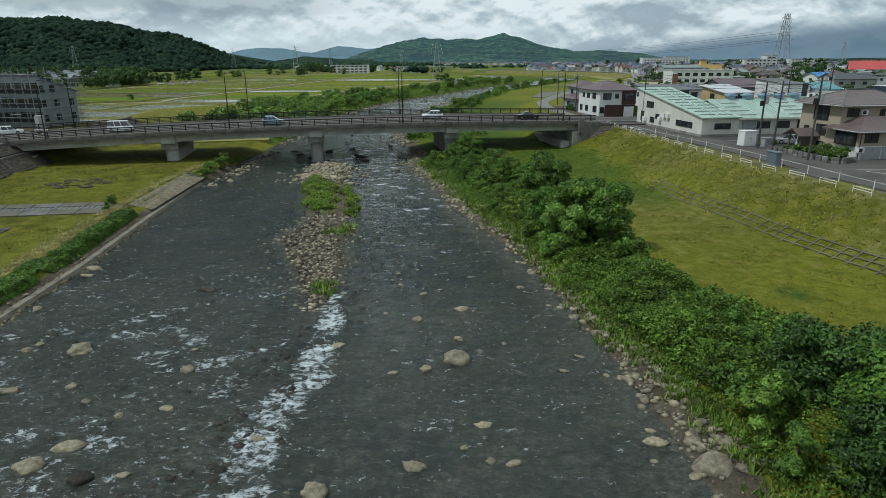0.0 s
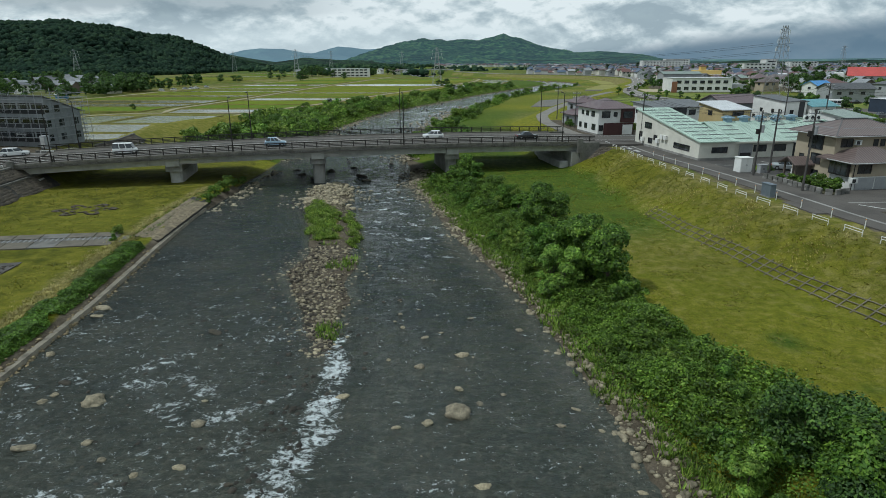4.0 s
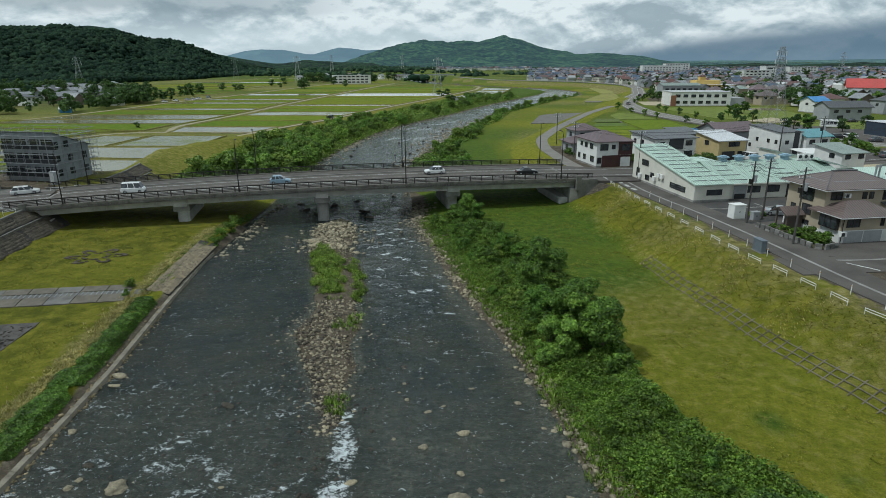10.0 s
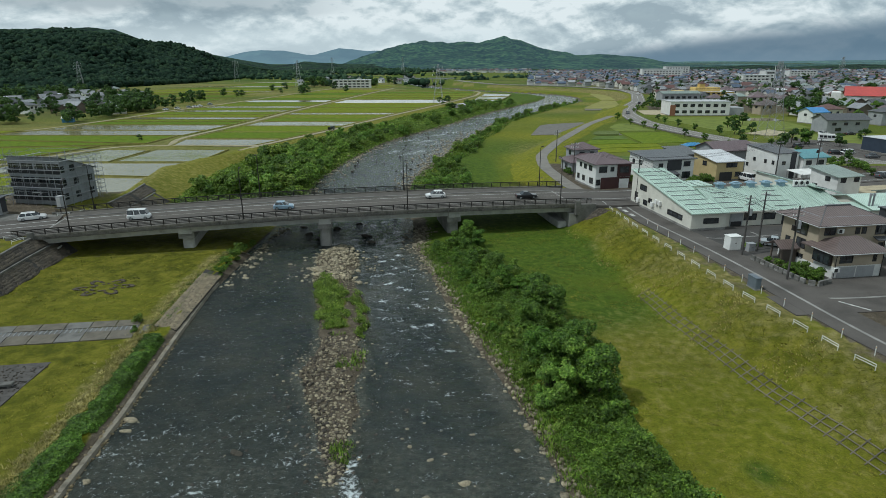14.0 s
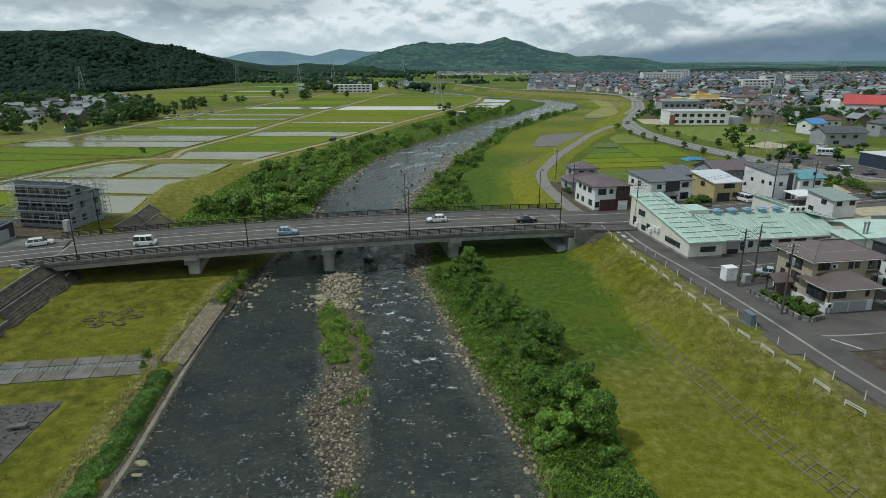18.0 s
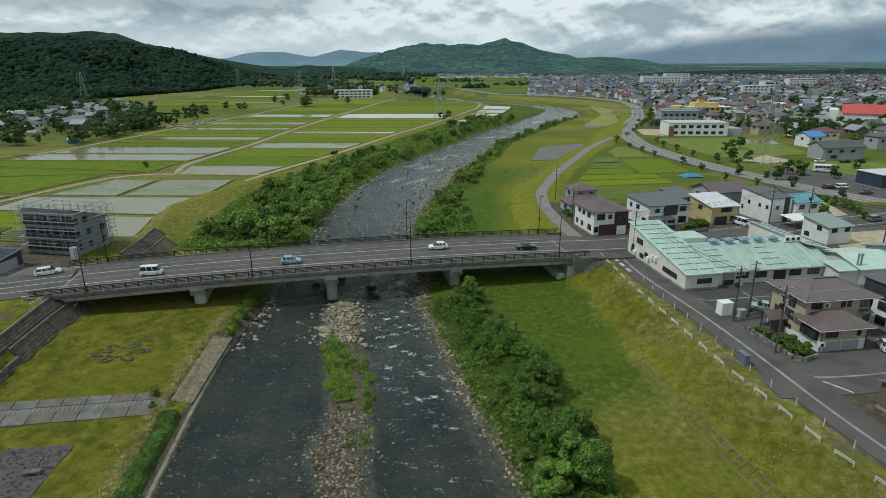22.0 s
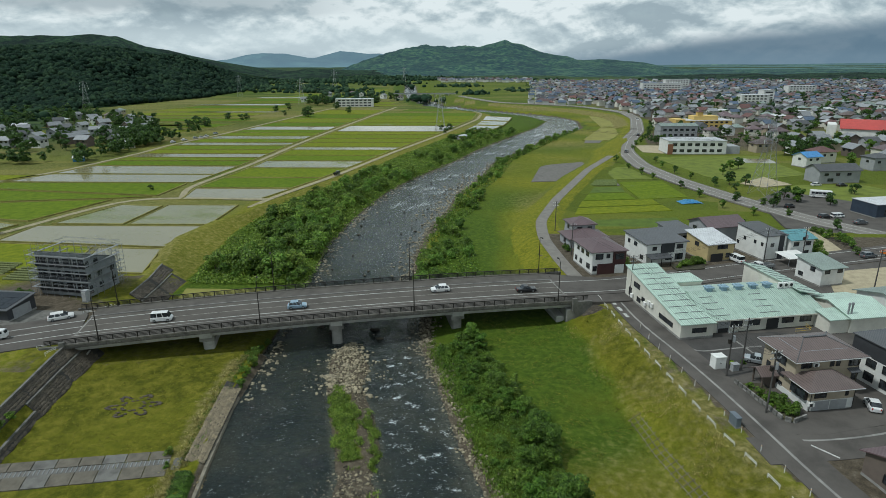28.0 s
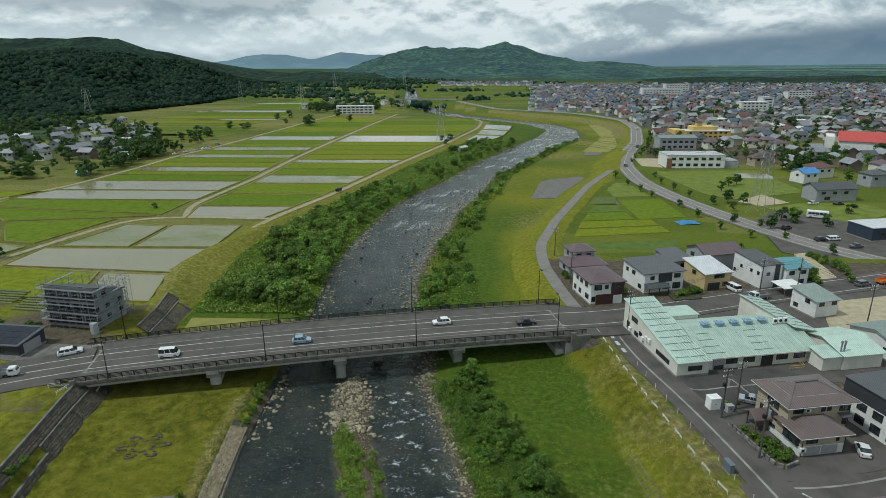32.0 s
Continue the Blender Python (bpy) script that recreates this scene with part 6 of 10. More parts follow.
for blk, u0 in enumerate((WW + 0.3, WW + 10.5)):
    for i in range(4):
        v = 2.2 + i * 1.75
        zz = 2.75 + (v - 0.9) / (MV - 0.9) * 2.5
        gpart("snow_guard", box(u0 + 0.35 * i, u0 + 4.2 - 0.2 * i, v - 0.04, v + 0.04, zz + 0.02, zz + 0.14), STEEL, parent=main_roof)
VENT = plain("pale_blue_vent", (0.30, 0.43, 0.52), 0.5, 0.3, 0.2)
for i in range(5):
    u = WW + 4.4 + i * 3.1
    vt = gpart("roof_vent", moved(cbox(-0.55, 0.55, -0.55, 0.55, 4.9, 5.75, 0.05), u, MV - 0.1), VENT, "pale blue ridge ventilator")
    gpart("vent_hood", join(moved(cbox(-0.85, 0.85, -0.75, 0.75, 5.76, 6.0, 0.08), u, MV - 0.1), moved(cbox(-0.5, 0.5, -0.45, 0.45, 6.003, 6.18, 0.06), u, MV - 0.1)), VENT, parent=vt)
for i in range(3):
    u = WW + 19.2 + i * 1.15
    ac = gpart("aircon_unit", cbox(u - 0.45, u + 0.45, MV - 1.1, MV - 0.7, 5.05, 6.15, 0.03), WHITE, "white rooftop air-conditioner")
    gpart("fan_grille", tube((u, MV - 1.11, 5.65), (u, MV - 1.15, 5.65), 0.32, 0.32, 12), PLASTIC, parent=ac)
    gpart("stand", box(u - 0.5, u + 0.5, MV - 1.2, MV - 0.6, 4.75, 5.04), STEEL, parent=ac)
# openings
hall_w = hall
for u, z, sw, sh in ((3.6, 1.2, 2.8, 0.95),):
    window(wing, "S", 0, 0, u, z, sw, sh, bars=3)
for v, z, sw, sh in ((5.2, 1.15, 5.0, 0.95), (14.2, 1.6, 1.3, 0.9), (17.2, 3.4, 2.6, 1.1), (16.0, 0.8, 1.6, 1.0), (19.8, 0.9, 1.2, 1.7)):
    window(wing, "W", 0, 0, v, z, sw, sh, bars=2)
for v, z in ((10.3, 2.1), (11.5, 2.1), (13.0, 1.3), (18.6, 0.9)):
    ac = gpart("aircon_unit", box(-0.45, -0.06, v - 0.42, v + 0.42, z, z + 0.75), WHITE, "white wall air-conditioner", wing)
for u, sw, z, sh in ((12.0, 2.4, 1.0, 1.15), (15.6, 2.4, 1.0, 1.15), (22.5, 2.4, 1.0, 1.15), (26.2, 2.4, 1.0, 1.15)):
    window(hall, "S", 0, -3.2, u, z, sw, sh, bars=2)
SHUTTER = plain("grey_shutter", (0.40, 0.41, 0.42), 0.5, 0.4, 0.15)
gpart("shutter", box(8.2, 10.6, 1.52, 1.62, -0.05, 2.3), SHUTTER, "grey roller shutter half raised")
# dark sheets on the wall stand in for shade inside the door and bay
gpart("opening_shade", box(8.4, 10.4, 1.50, 1.53, -0.03, 0.9), PLASTIC, "dark sheet for the shade inside the open loading door")
gpart("shutter", box(18.2, 20.6, 1.52, 1.62, -0.05, 2.4), PLASTIC, "dark sheet for the shade inside the open bay")
gpart("shutter_box", box(18.0, 20.8, 1.3, 1.6, 2.3, 2.7), SHUTTER)
gpart("fascia", box(WW, WW + MW, 0.86, 0.95, 2.55, 2.80), CREAM)
# low flat annex behind, tall rear block, right-hand wing
gpart("annex", cbox(9.0, 15.0, 18.2, 23.0, -0.2, 3.6, 0.05), WALLS["cream"], "low flat cream annex")
gpart("annex_roof", box(8.8, 15.2, 18.0, 23.2, 3.6, 3.75), ROOFS["mint"])
gpart("rear_block", box(28.3, 33.0, 9.7, 23.5, -0.2, 3.95), WALLS["cream"], "taller cream rear block")
rear_roof = gpart("rear_roof", slab_between([(27.9, 6.0, 5.3), (33.4, 6.0, 4.05), (33.4, 23.9, 4.05), (27.9, 23.9, 5.3)]), ROOFS["mint"])
gpart("parapet", box(28.3, 28.6, 9.7, 23.5, 3.951, 5.0), WALLS["cream"])
for i in range(9):
    v = 7.4 + i * 2.0
    gpart("snow_guard", slab_between([(28.4, v - 0.04, 5.32), (33.0, v - 0.04, 4.28), (33.0, v + 0.04, 4.28), (28.4, v + 0.04, 5.32)], 0.1), STEEL, parent=rear_roof)
gpart("east_wall", moved(wall_shape("gable", 8.4, 11.0, 3.0, 1.3), 36.2, 3.0), WALLS["cream"], "cream east wing")
gpart("east_roof", moved(roof_shape("gable", 8.4, 11.0, 1.3, 0.5), 36.2, 3.0, 3.01), ROOFS["mint"])
gpart("canopy", slab_between([(27.6, -2.6, 2.9), (32.6, -2.6, 2.9), (32.6, 1.5, 3.5), (27.6, 1.5, 3.5)]), ROOFS["mint"], "mint lean-to canopy")
gpart("lean_to", box(28.0, 32.3, -2.2, 1.5, -0.2, 2.8), WALLS["cream"])
for u in (32.0, 32.7):
    gpart("flue", join(tube((u, -1.5, 0), (u, -1.5, 5.2), 0.16, 0.16, 8), tube((u, -1.5, 5.2), (u, -1.5, 5.6), 0.24, 0.2, 8)), STEEL, "steel flue pipe")
gpart("railing", join(*[path_tube([(22.2, -1.0, zz), (25.4, -1.0, zz), (25.8, 0.8, zz)], 0.04) for zz in (0.5, 0.95)]), plain("yellow_paint", (0.55, 0.38, 0.04), 0.5), "yellow tubular railing")

# --- the brown-roofed house with garden
RB = 11.0
BW, BD = 10.4, 7.0
bh = thing("house", pose(52.4, 83.8, 5.3, 0, 0, RB), "two-storey beige house with dark brown hipped roofs", "house")
part("wall", cbox(-BW / 2, BW / 2, -BD / 2, BD / 2, 0, 6.55, 0.03), WALLS["beige"], bh)
part("ground_floor_band", box(-BW / 2 - 0.04, BW / 2 + 0.04, -BD / 2 - 0.04, BD / 2 + 0.04, 0, 1.0), WALLS["white"], bh, "white ground-floor band")
rf = part("roof", moved(roof_shape("hip", BW, BD, 1.35, 0.8, 0.22), 0, 0, 6.56), ROOFS["brown"], bh)
part("snow_rail", join(*[tube(p, q, 0.05, 0.05, 5) for p, q in (((-3.6, -2.5, 7.15), (3.6, -2.5, 7.15)), ((-3.6, 2.5, 7.15), (3.6, 2.5, 7.15)), ((-4.2, -2.0, 7.15), (-4.2, 2.0, 7.15)), ((4.2, -2.0, 7.15), (4.2, 2.0, 7.15)))]), STEEL_PALE, rf, "pale snow-guard rail")
part("ridge_cap", join(box(-1.9, 1.9, -0.18, 0.18, 8.05, 8.25), *[tube((sx * 1.75, 0, 8.12), (sx * 5.95, sy * 4.25, 6.5), 0.07, 0.07, 5) for sx in (-1, 1) for sy in (-1, 1)]), ROOFS["dark"], rf)
part("gutter", join(*[tube(p, q, 0.07, 0.07, 6) for p, q in (((-6.05, -4.35, 6.33), (6.05, -4.35, 6.33)), ((-6.05, 4.35, 6.33), (6.05, 4.35, 6.33)), ((-6.05, -4.35, 6.33), (-6.05, 4.35, 6.33)), ((6.05, -4.35, 6.33), (6.05, 4.35, 6.33)))]), FRAME_PALE, rf, "pale eaves gutter")
part("front_wall", cbox(-5.3, 1.9, -7.0, -BD / 2 - 0.01, 1.71, 3.75, 0.03), WALLS["beige"], bh, "beige front block over the garage")
part("front_base", box(-5.3, 1.9, -7.0, -BD / 2 - 0.05, -0.5, 1.70), WALLS["white"], bh, "white garage storey")
fr_ = part("front_roof", moved(roof_shape("hip", 7.2, 4.6, 1.15, 0.75, 0.2), -1.7, -4.7, 3.76), ROOFS["brown"], bh)
part("snow_rail", join(tube((-3.8, -6.3, 4.1), (0.4, -6.3, 4.1), 0.05, 0.05, 5), tube((-4.5, -5.8, 4.1), (-4.5, -4.0, 4.1), 0.05, 0.05, 5)), STEEL_PALE, fr_, "pale snow-guard rail")
part("gutter", join(tube((-6.1, -7.8, 3.5), (2.7, -7.8, 3.5), 0.07, 0.07, 6), tube((-6.1, -7.8, 3.5), (-6.1, -3.6, 3.5), 0.07, 0.07, 6)), FRAME_PALE, fr_, "pale eaves gutter")
for u in (-3.3, -0.5):
    part("garage_door", box(u - 1.3, u + 1.3, -7.06, -7.005, 0.0, 1.6), SHUTTER, bh, "grey garage shutter")
for f, u, z, sw, sh in (("S", -3.6, 4.9, 1.7, 1.1), ("S", 0.6, 4.9, 0.7, 0.95), ("S", 1.6, 4.9, 0.7, 0.95), ("S", 4.2, 4.7, 1.7, 1.4), ("S", 4.6, 2.3, 0.8, 1.2), ("W", -0.2, 4.3, 2.6, 1.9), ("W", -0.6, 2.4, 1.8, 1.4), ("W", 2.0, 2.4, 0.9, 1.0), ("W", -0.8, 0.9, 1.2, 0.7), ("W", 1.6, 0.9, 1.0, 0.7)):
    window(bh, f, BW, BD, u, z, sw, sh)
part("canopy", slab_between([(3.2, -4.5, 4.15), (5.0, -4.5, 4.15), (5.0, -3.52, 4.45), (3.2, -3.52, 4.45)], 0.08), ROOFS["dark"], bh)
for u, z, sw, sh in ((-3.6, 2.1, 1.9, 1.15), (0.6, 2.15, 0.55, 1.1)):
    window(bh, "S", 7.2, 14.0, u, z, sw, sh)
bay = part("bay_window", cbox(-5.72, -5.31, -6.7, -3.6, 1.7, 3.6, 0.04), FRAME_DARK, bh, "dark-framed glazed balcony")
for v in (-6.6, -5.6, -4.6):
    part("pane", box(-5.75, -5.725, v, v + 0.88, 1.85, 3.5), GLASS, bay)
aircon(bh, "S", BW, BD, -2.2, 5.2)
aircon(bh, "S", 7.2, 14.0, -5.0, 1.0)
part("downpipe", join(tube((-5.1, -7.1, 0), (-5.1, -7.1, 3.6), 0.05, 0.05, 6), tube((1.8, -7.1, 0), (1.8, -7.1, 3.6), 0.05, 0.05, 6), tube((5.1, -3.6, 0), (5.1, -3.6, 6.4), 0.05, 0.05, 6)), FRAME_DARK, bh)
part("porch_wall", join(box(-7.6, -7.4, -0.2, 0.0, -0.2, 2.3), box(-7.6, -7.4, 1.9, 2.1, -0.2, 2.3), box(-6.2, -5.25, -0.2, 2.1, -0.2, 2.3)), WALLS["brown"], bh, "brown entrance porch")
part("porch_roof", moved(roof_shape("gable", 2.6, 2.6, 0.7, 0.35), -6.6, 0.95, 2.31), ROOFS["brown"], bh)
gw = thing("garden_wall", Matrix(), "low grey stone garden wall beside the lane", "wall")
GWL = [(41.6, 83.8), (42.1, 81.8), (43.3, 76.5), (44.0, 73.6), (45.2, 72.9), (47.5, 74.1)]
for (x0, y0), (x1, y1) in zip(GWL, GWL[1:]):
    n = max(1, int(math.hypot(x1 - x0, y1 - y0) / 0.8))
    ang = math.degrees(math.atan2(y1 - y0, x1 - x0))
    for i in range(n):
        t = (i + 0.5) / n
        for k in range(2):
            part("block", moved(cbox(-0.40, 0.40, -0.13, 0.13, 0.0, 0.40, 0.03), x0 + (x1 - x0) * t, y0 + (y1 - y0) * t, 5.28 + 0.41 * k, ang), CONCRETE_DARK if (i + k) % 3 else CONCRETE, gw)

# --- neighbours
h1 = house("two-storey white house with maroon ground floor and plum roof", 31.6, 138.2, 5.3, 14, 8.2, 10.5, 5.7, "hip", 1.7, 0.6, "white", "purple", [("W", -2.6, 3.8, 1.6, 1.2), ("W", 2.6, 3.9, 1.2, 1.0), ("W", -3.2, 1.0, 1.8, 1.3), ("W", 0.8, 1.0, 1.4, 1.2), ("S", -2.4, 3.7, 1.9, 1.4), ("S", -0.2, 3.9, 0.9, 1.0), ("S", -3.4, 0.9, 1.0, 1.3), ("W", 0.2, 3.8, 1.4, 1.1), ("W", 3.6, 1.0, 1.2, 1.2)])
part("ground_floor_front", box(-2.8, 4.13, -5.33, -5.26, 0.05, 2.6), WALLS["maroon"], h1, "maroon boarded shop front")
part("upper_box", box(1.0, 4.14, -5.6, -5.26, 2.7, 5.5), WALLS["maroon"], h1, "maroon boarded bay")
window(h1, "S", 8.2, 11.3, 2.5, 3.6, 2.2, 1.4)
part("garage_door", box(1.6, 3.9, -5.39, -5.34, 0.1, 2.2), WHITE, h1, "white garage door")
house("small house with stepped plum roofs behind the corner house", 31.5, 157.5, 5.0, 12, 10.5, 7.5, 3.0, "hip", 1.4, 0.6, "grey", "purple", [("S", -3, 1, 1.6, 1.2), ("W", 0, 1, 1.6, 1.2)])
house("grey upper storey with a plum hipped roof", 31.0, 161.0, 5.0, 12, 6.5, 6.0, 5.6, "hip", 1.3, 0.5, "grey", "purple", [("S", -1.2, 3.8, 1.4, 1.1), ("S", 1.6, 3.8, 1.2, 1.1), ("W", 0, 3.8, 1.4, 1.1)], base=False)
h2 = house("white and charcoal two-storey house with a flat-pitched grey roof", 47.3, 146.2, 5.2, 17, 11.0, 10.0, 5.3, "shed", 0.7, 0.5, "white", "dark", [("S", -3.4, 3.6, 1.2, 1.0), ("S", 3.6, 3.6, 1.8, 1.2), ("S", 0.6, 0.9, 1.6, 1.4), ("S", 3.6, 0.8, 2.2, 1.6), ("S", -1.0, 3.5, 1.4, 1.2), ("W", 0, 3.6, 1.4, 1.1), ("W", -3, 1.0, 1.4, 1.1), ("W", 3, 3.6, 1.0, 1.0)])
part("dark_panel", box(-1.6, 2.0, -5.25, -5.02, 2.9, 5.2), WALLS["dark"], h2, "charcoal balcony panel")
part("porch_roof", slab_between([(-5.8, -7.6, 2.4), (0.2, -7.6, 2.4), (0.2, -5.05, 2.9), (-5.8, -5.05, 2.9)]), ROOFS["dark"], h2)
part("porch_post", join(*[box(x, x + 0.15, -7.4, -7.25, -0.2, 2.3) for x in (-5.6, -2.8, -0.2)]), FRAME_DARK, h2)
h3 = house("ochre two-storey house with a silver sheet roof", 61.4, 147.5, 5.2, 17, 7.4, 8.6, 4.6, "shed", 1.3, 0.5, "yellow", "silver", [("S", 0.4, 3.2, 3.0, 1.1), ("S", 2.2, 0.9, 1.2, 1.2), ("W", 0, 3.2, 1.5, 1.1), ("E", 0, 3.2, 1.5, 1.1)])
# no hole here: a dark sheet imitates the garage's shaded inside
part("garage_opening_shade", box(-2.8, 0.6, -4.58, -4.5, 0.05, 2.2), PLASTIC, h3, "dark sheet for the shade inside the open garage")
house("grey house with a dark plum gabled roof behind", 68.5, 161.5, 5.2, 17, 11.5, 8.5, 5.3, "gable", 1.7, 0.6, "grey", "purple", [("E", 0, 3.4, 1.5, 1.1), ("S", 3.8, 3.4, 1.6, 1.1), ("W", 1.5, 3.4, 1.5, 1.1)])
house("pale grey house with dark roof between the others", 55.5, 155.5, 5.2, 17, 6.0, 8.0, 5.0, "shed", 0.8, 0.5, "grey", "dark", [("S", 0, 3.2, 1.4, 1.1)])
h4 = house("white flat-faced modern house with a black vertical band", 75.0, 149.6, 5.3, 17, 6.2, 10.0, 6.2, "shed", 0.9, 0.25, "white", "dark", [("W", -4.0, 3.6, 0.8, 0.9), ("W", -1.6, 3.6, 0.8, 0.9), ("W", 2.0, 3.6, 0.8, 0.9), ("W", 4.2, 2.0, 0.8, 0.9), ("S", -1.0, 3.5, 1.0, 0.9)])
part("band", box(0.9, 2.4, -5.08, -5.01, 0, 6.5), WALLS["dark"], h4, "black cladding band")
house("white house with a teal metal roof", 82.4, 149.6, 5.3, 17, 6.8, 7.6, 5.2, "gable", 1.2, 0.6, "white", "teal", [("S", -1.8, 3.4, 1.6, 1.1), ("S", 1.8, 3.4, 1.6, 1.1), ("E", 0, 3.4, 1.4, 1.1), ("S", 1.5, 0.9, 1.6, 1.2)])
cp = thing("carport", pose(79.2, 141.5, 5.35, 0, 0, 17), "open white carport beside the street", "carport")
part("roof", slab_between([(-3.2, -2.4, 2.3), (3.2, -2.4, 2.3), (3.2, 2.4, 2.7), (-3.2, 2.4, 2.7)], 0.1), WHITE, cp)
for x in (-3.0, 3.0):
    for yy in (-2.2, 2.2):
        part("post", tube((x, yy, 0), (x, yy, 2.45), 0.06, 0.06, 6), STEEL, cp)
house("small white two-storey house with a grey-green lean roof", 79.4, 130.2, 5.3, 17, 6.0, 7.0, 4.1, "shed", 1.0, 0.5, "white", "sage", [("S", -1.6, 2.9, 1.4, 1.0), ("S", 1.8, 2.9, 1.4, 1.0), ("W", -1, 2.9, 1.3, 1.0), ("W", 2, 0.9, 1.3, 1.0)])
house("low white house with a green roof beyond the yard", 84.5, 110.5, 5.3, 14, 9.5, 12.0, 3.6, "gable", 1.6, 0.6, "white", "sage", [("W", -3, 1.4, 2.2, 1.1), ("W", 1.5, 1.4, 2.2, 1.1), ("S", 0, 1.2, 2.0, 1.1)])
h5 = house("charcoal and white modern house with a flat roof", 67.0, 82.0, 5.3, 15, 9.0, 14.0, 6.9, "flat", 0.1, 0.2, "dark", "dark", [("S", 0, 4.2, 2.0, 1.4)])
part("white_storey", box(-4.56, 4.56, -7.06, 7.06, 0.1, 4.4), WALLS["white"], h5, "white rendered lower storeys")
for u in (-5.2, -2.4, 0.4, 3.2, 5.8):
    window(h5, "W", 9.14, 14.1, u, 3.0, 1.7, 1.3)
    window(h5, "W", 9.14, 14.1, u, 0.7, 1.7, 1.4)
h6 = house("brown-clad house with a plum roof at the side street", 53.3, 60.0, 5.3, 12, 9.5, 7.0, 3.3, "gable", 1.4, 0.5, "brown", "purple", [("N", -2, 1.2, 1.6, 1.2), ("W", 0, 1.0, 1.4, 1.2)])
aircon(h6, "W", 9.5, 7.0, -2.2, 0.4)

# --- scaffolded building on the left
sc = thing("apartment_building", pose(-86.4, 121.4, 4.85, 0, 0, -9), "grey three-storey building wrapped in scaffolding", "building")
SW_, SD_ = 12.2, 8.8
part("wall", moved(wall_shape("shed", SW_, SD_, 6.4, 3.2), 0, 0, 0, 180), WALLS["net"], sc, "grey dust-sheeted wall")
part("roof", moved(roof_shape("shed", SW_, SD_, 3.2, 0.35), 0, 0, 6.41, 180), ROOFS["dark"], sc)
for k in range(3):
    part("dark_band", box(-SW_ / 2 - 0.02, SW_ / 2 + 0.02, -SD_ / 2 - 0.28, -SD_ / 2 - 0.02, 0.9 + 2.75 * k, 1.7 + 2.75 * k), WALLS["dark"], sc, "dark balcony band")
    for u in (-4.6, -1.55, 1.55, 4.6):
        window(sc, "S", SW_, SD_, u, 1.75 + 2.75 * k, 2.6, 1.15)
    for u in ((-4.0, -0.8, 3.0) if k < 2 else (-4.0, -1.4)):
        window(sc, "E", SW_, SD_, u, 1.1 + 2.75 * k, 1.2, 1.3)
sign = part("sign_panel", box(-1.6, 1.6, -SD_ / 2 - 0.36, -SD_ / 2 - 0.29, 2.2, 2.75), PLASTIC, sc, "dark sign panel")
part("sign_bar", box(-1.2, 1.2, -SD_ / 2 - 0.38, -SD_ / 2 - 0.365, 2.4, 2.55), WHITE, sign, "white lettering bar")
scf = thing("scaffold", pose(-86.4, 121.4, 4.85, 0, 0, -9), "galvanised pipe scaffold round the grey building", "scaffold")
loop = []
for off in (0.6, 1.2):
    a, b = SW_ / 2 + off, SD_ / 2 + off
    loop.append([(-a, -b), (a, -b), (a, b), (-a, b)])
for off in (0, 1):
    c = loop[off]
    for i in range(4):
        p, q = Vector(c[i]), Vector(c[(i + 1) % 4])
        n = int((q - p).length / 1.8)
        for j in range(n):
            r = p.lerp(q, j / n)
            part("standard", tube((r.x, r.y, 0), (r.x, r.y, (10.2 if r.y < 0 else 8.2) + 0.5 * ((i + j) % 3)), 0.035, 0.035, 4), STEEL_PALE, scf)
        for z in [1.0 + 0.9 * k for k in range(11)]:
            part("ledger", tube((p.x, p.y, z), (q.x, q.y, z), 0.03, 0.03, 4), STEEL_PALE, scf)
        if off == 0:
            for k in range(5):
                z = 1.9 + 1.8 * k
                part("brace", tube((p.x, p.y, z), (p.lerp(q, 0.4).x, p.lerp(q, 0.4).y, z + 1.8), 0.025, 0.025, 4), STEEL_PALE, scf)
for k in range(5):
    z = 1.86 + 1.8 * k
    a, b, c, d = SW_ / 2 + 0.6, SD_ / 2 + 0.6, SW_ / 2 + 1.2, SD_ / 2 + 1.2
    for s in (box(-c, c, -d, -b, z, z + 0.05), box(a, c, -b + 0.01, b - 0.01, z, z + 0.05), box(-c, -a, -b + 0.01, b - 0.01, z, z + 0.05)):
        part("plank", s, STEEL, scf)
gar = house("low charcoal garage with a ribbed dark roof", -96.0, 107.0, 4.8, -5, 14.0, 7.0, 2.5, "shed", 0.8, 0.4, "dark", "dark", [("S", 3.0, 1.0, 1.4, 0.8)], name="garage", category="garage")
PANEL = plain("solar_panel_glass", (0.018, 0.022, 0.030), 0.25, 0.2, 0.15)
for i in range(7):
    for j in range(3):
        x0, y0 = -6.6 + 1.9 * i, -3.3 + 2.2 * j
        z0, z1 = [2.5 + 0.24 + 0.8 * (v + 3.5) / 7.0 for v in (y0, y0 + 2.05)]
        pn = part("solar_panel", slab_between([(x0, y0, z0), (x0 + 1.8, y0, z0), (x0 + 1.8, y0 + 2.05, z1), (x0, y0 + 2.05, z1)], 0.05), PANEL, gar, "dark framed solar panel")
part("roller_door", box(7.0, 7.06, -2.2, 2.2, 0.05, 2.2), SHUTTER, gar)
wb = thing("site_toilet", pose(-80.6, 113.9, 4.87, 0, 0, -9), "pale grey site toilet cabin beside the scaffold", "site toilet")
part("body", cbox(-0.6, 0.6, -0.6, 0.6, 0.12, 2.5, 0.05), WALLS["grey"], wb)
part("door", box(-0.42, 0.42, -0.64, -0.605, 0.25, 2.2), FRAME_PALE, wb)
part("skid", box(-0.65, 0.65, -0.65, 0.65, -0.1, 0.11), STEEL, wb)


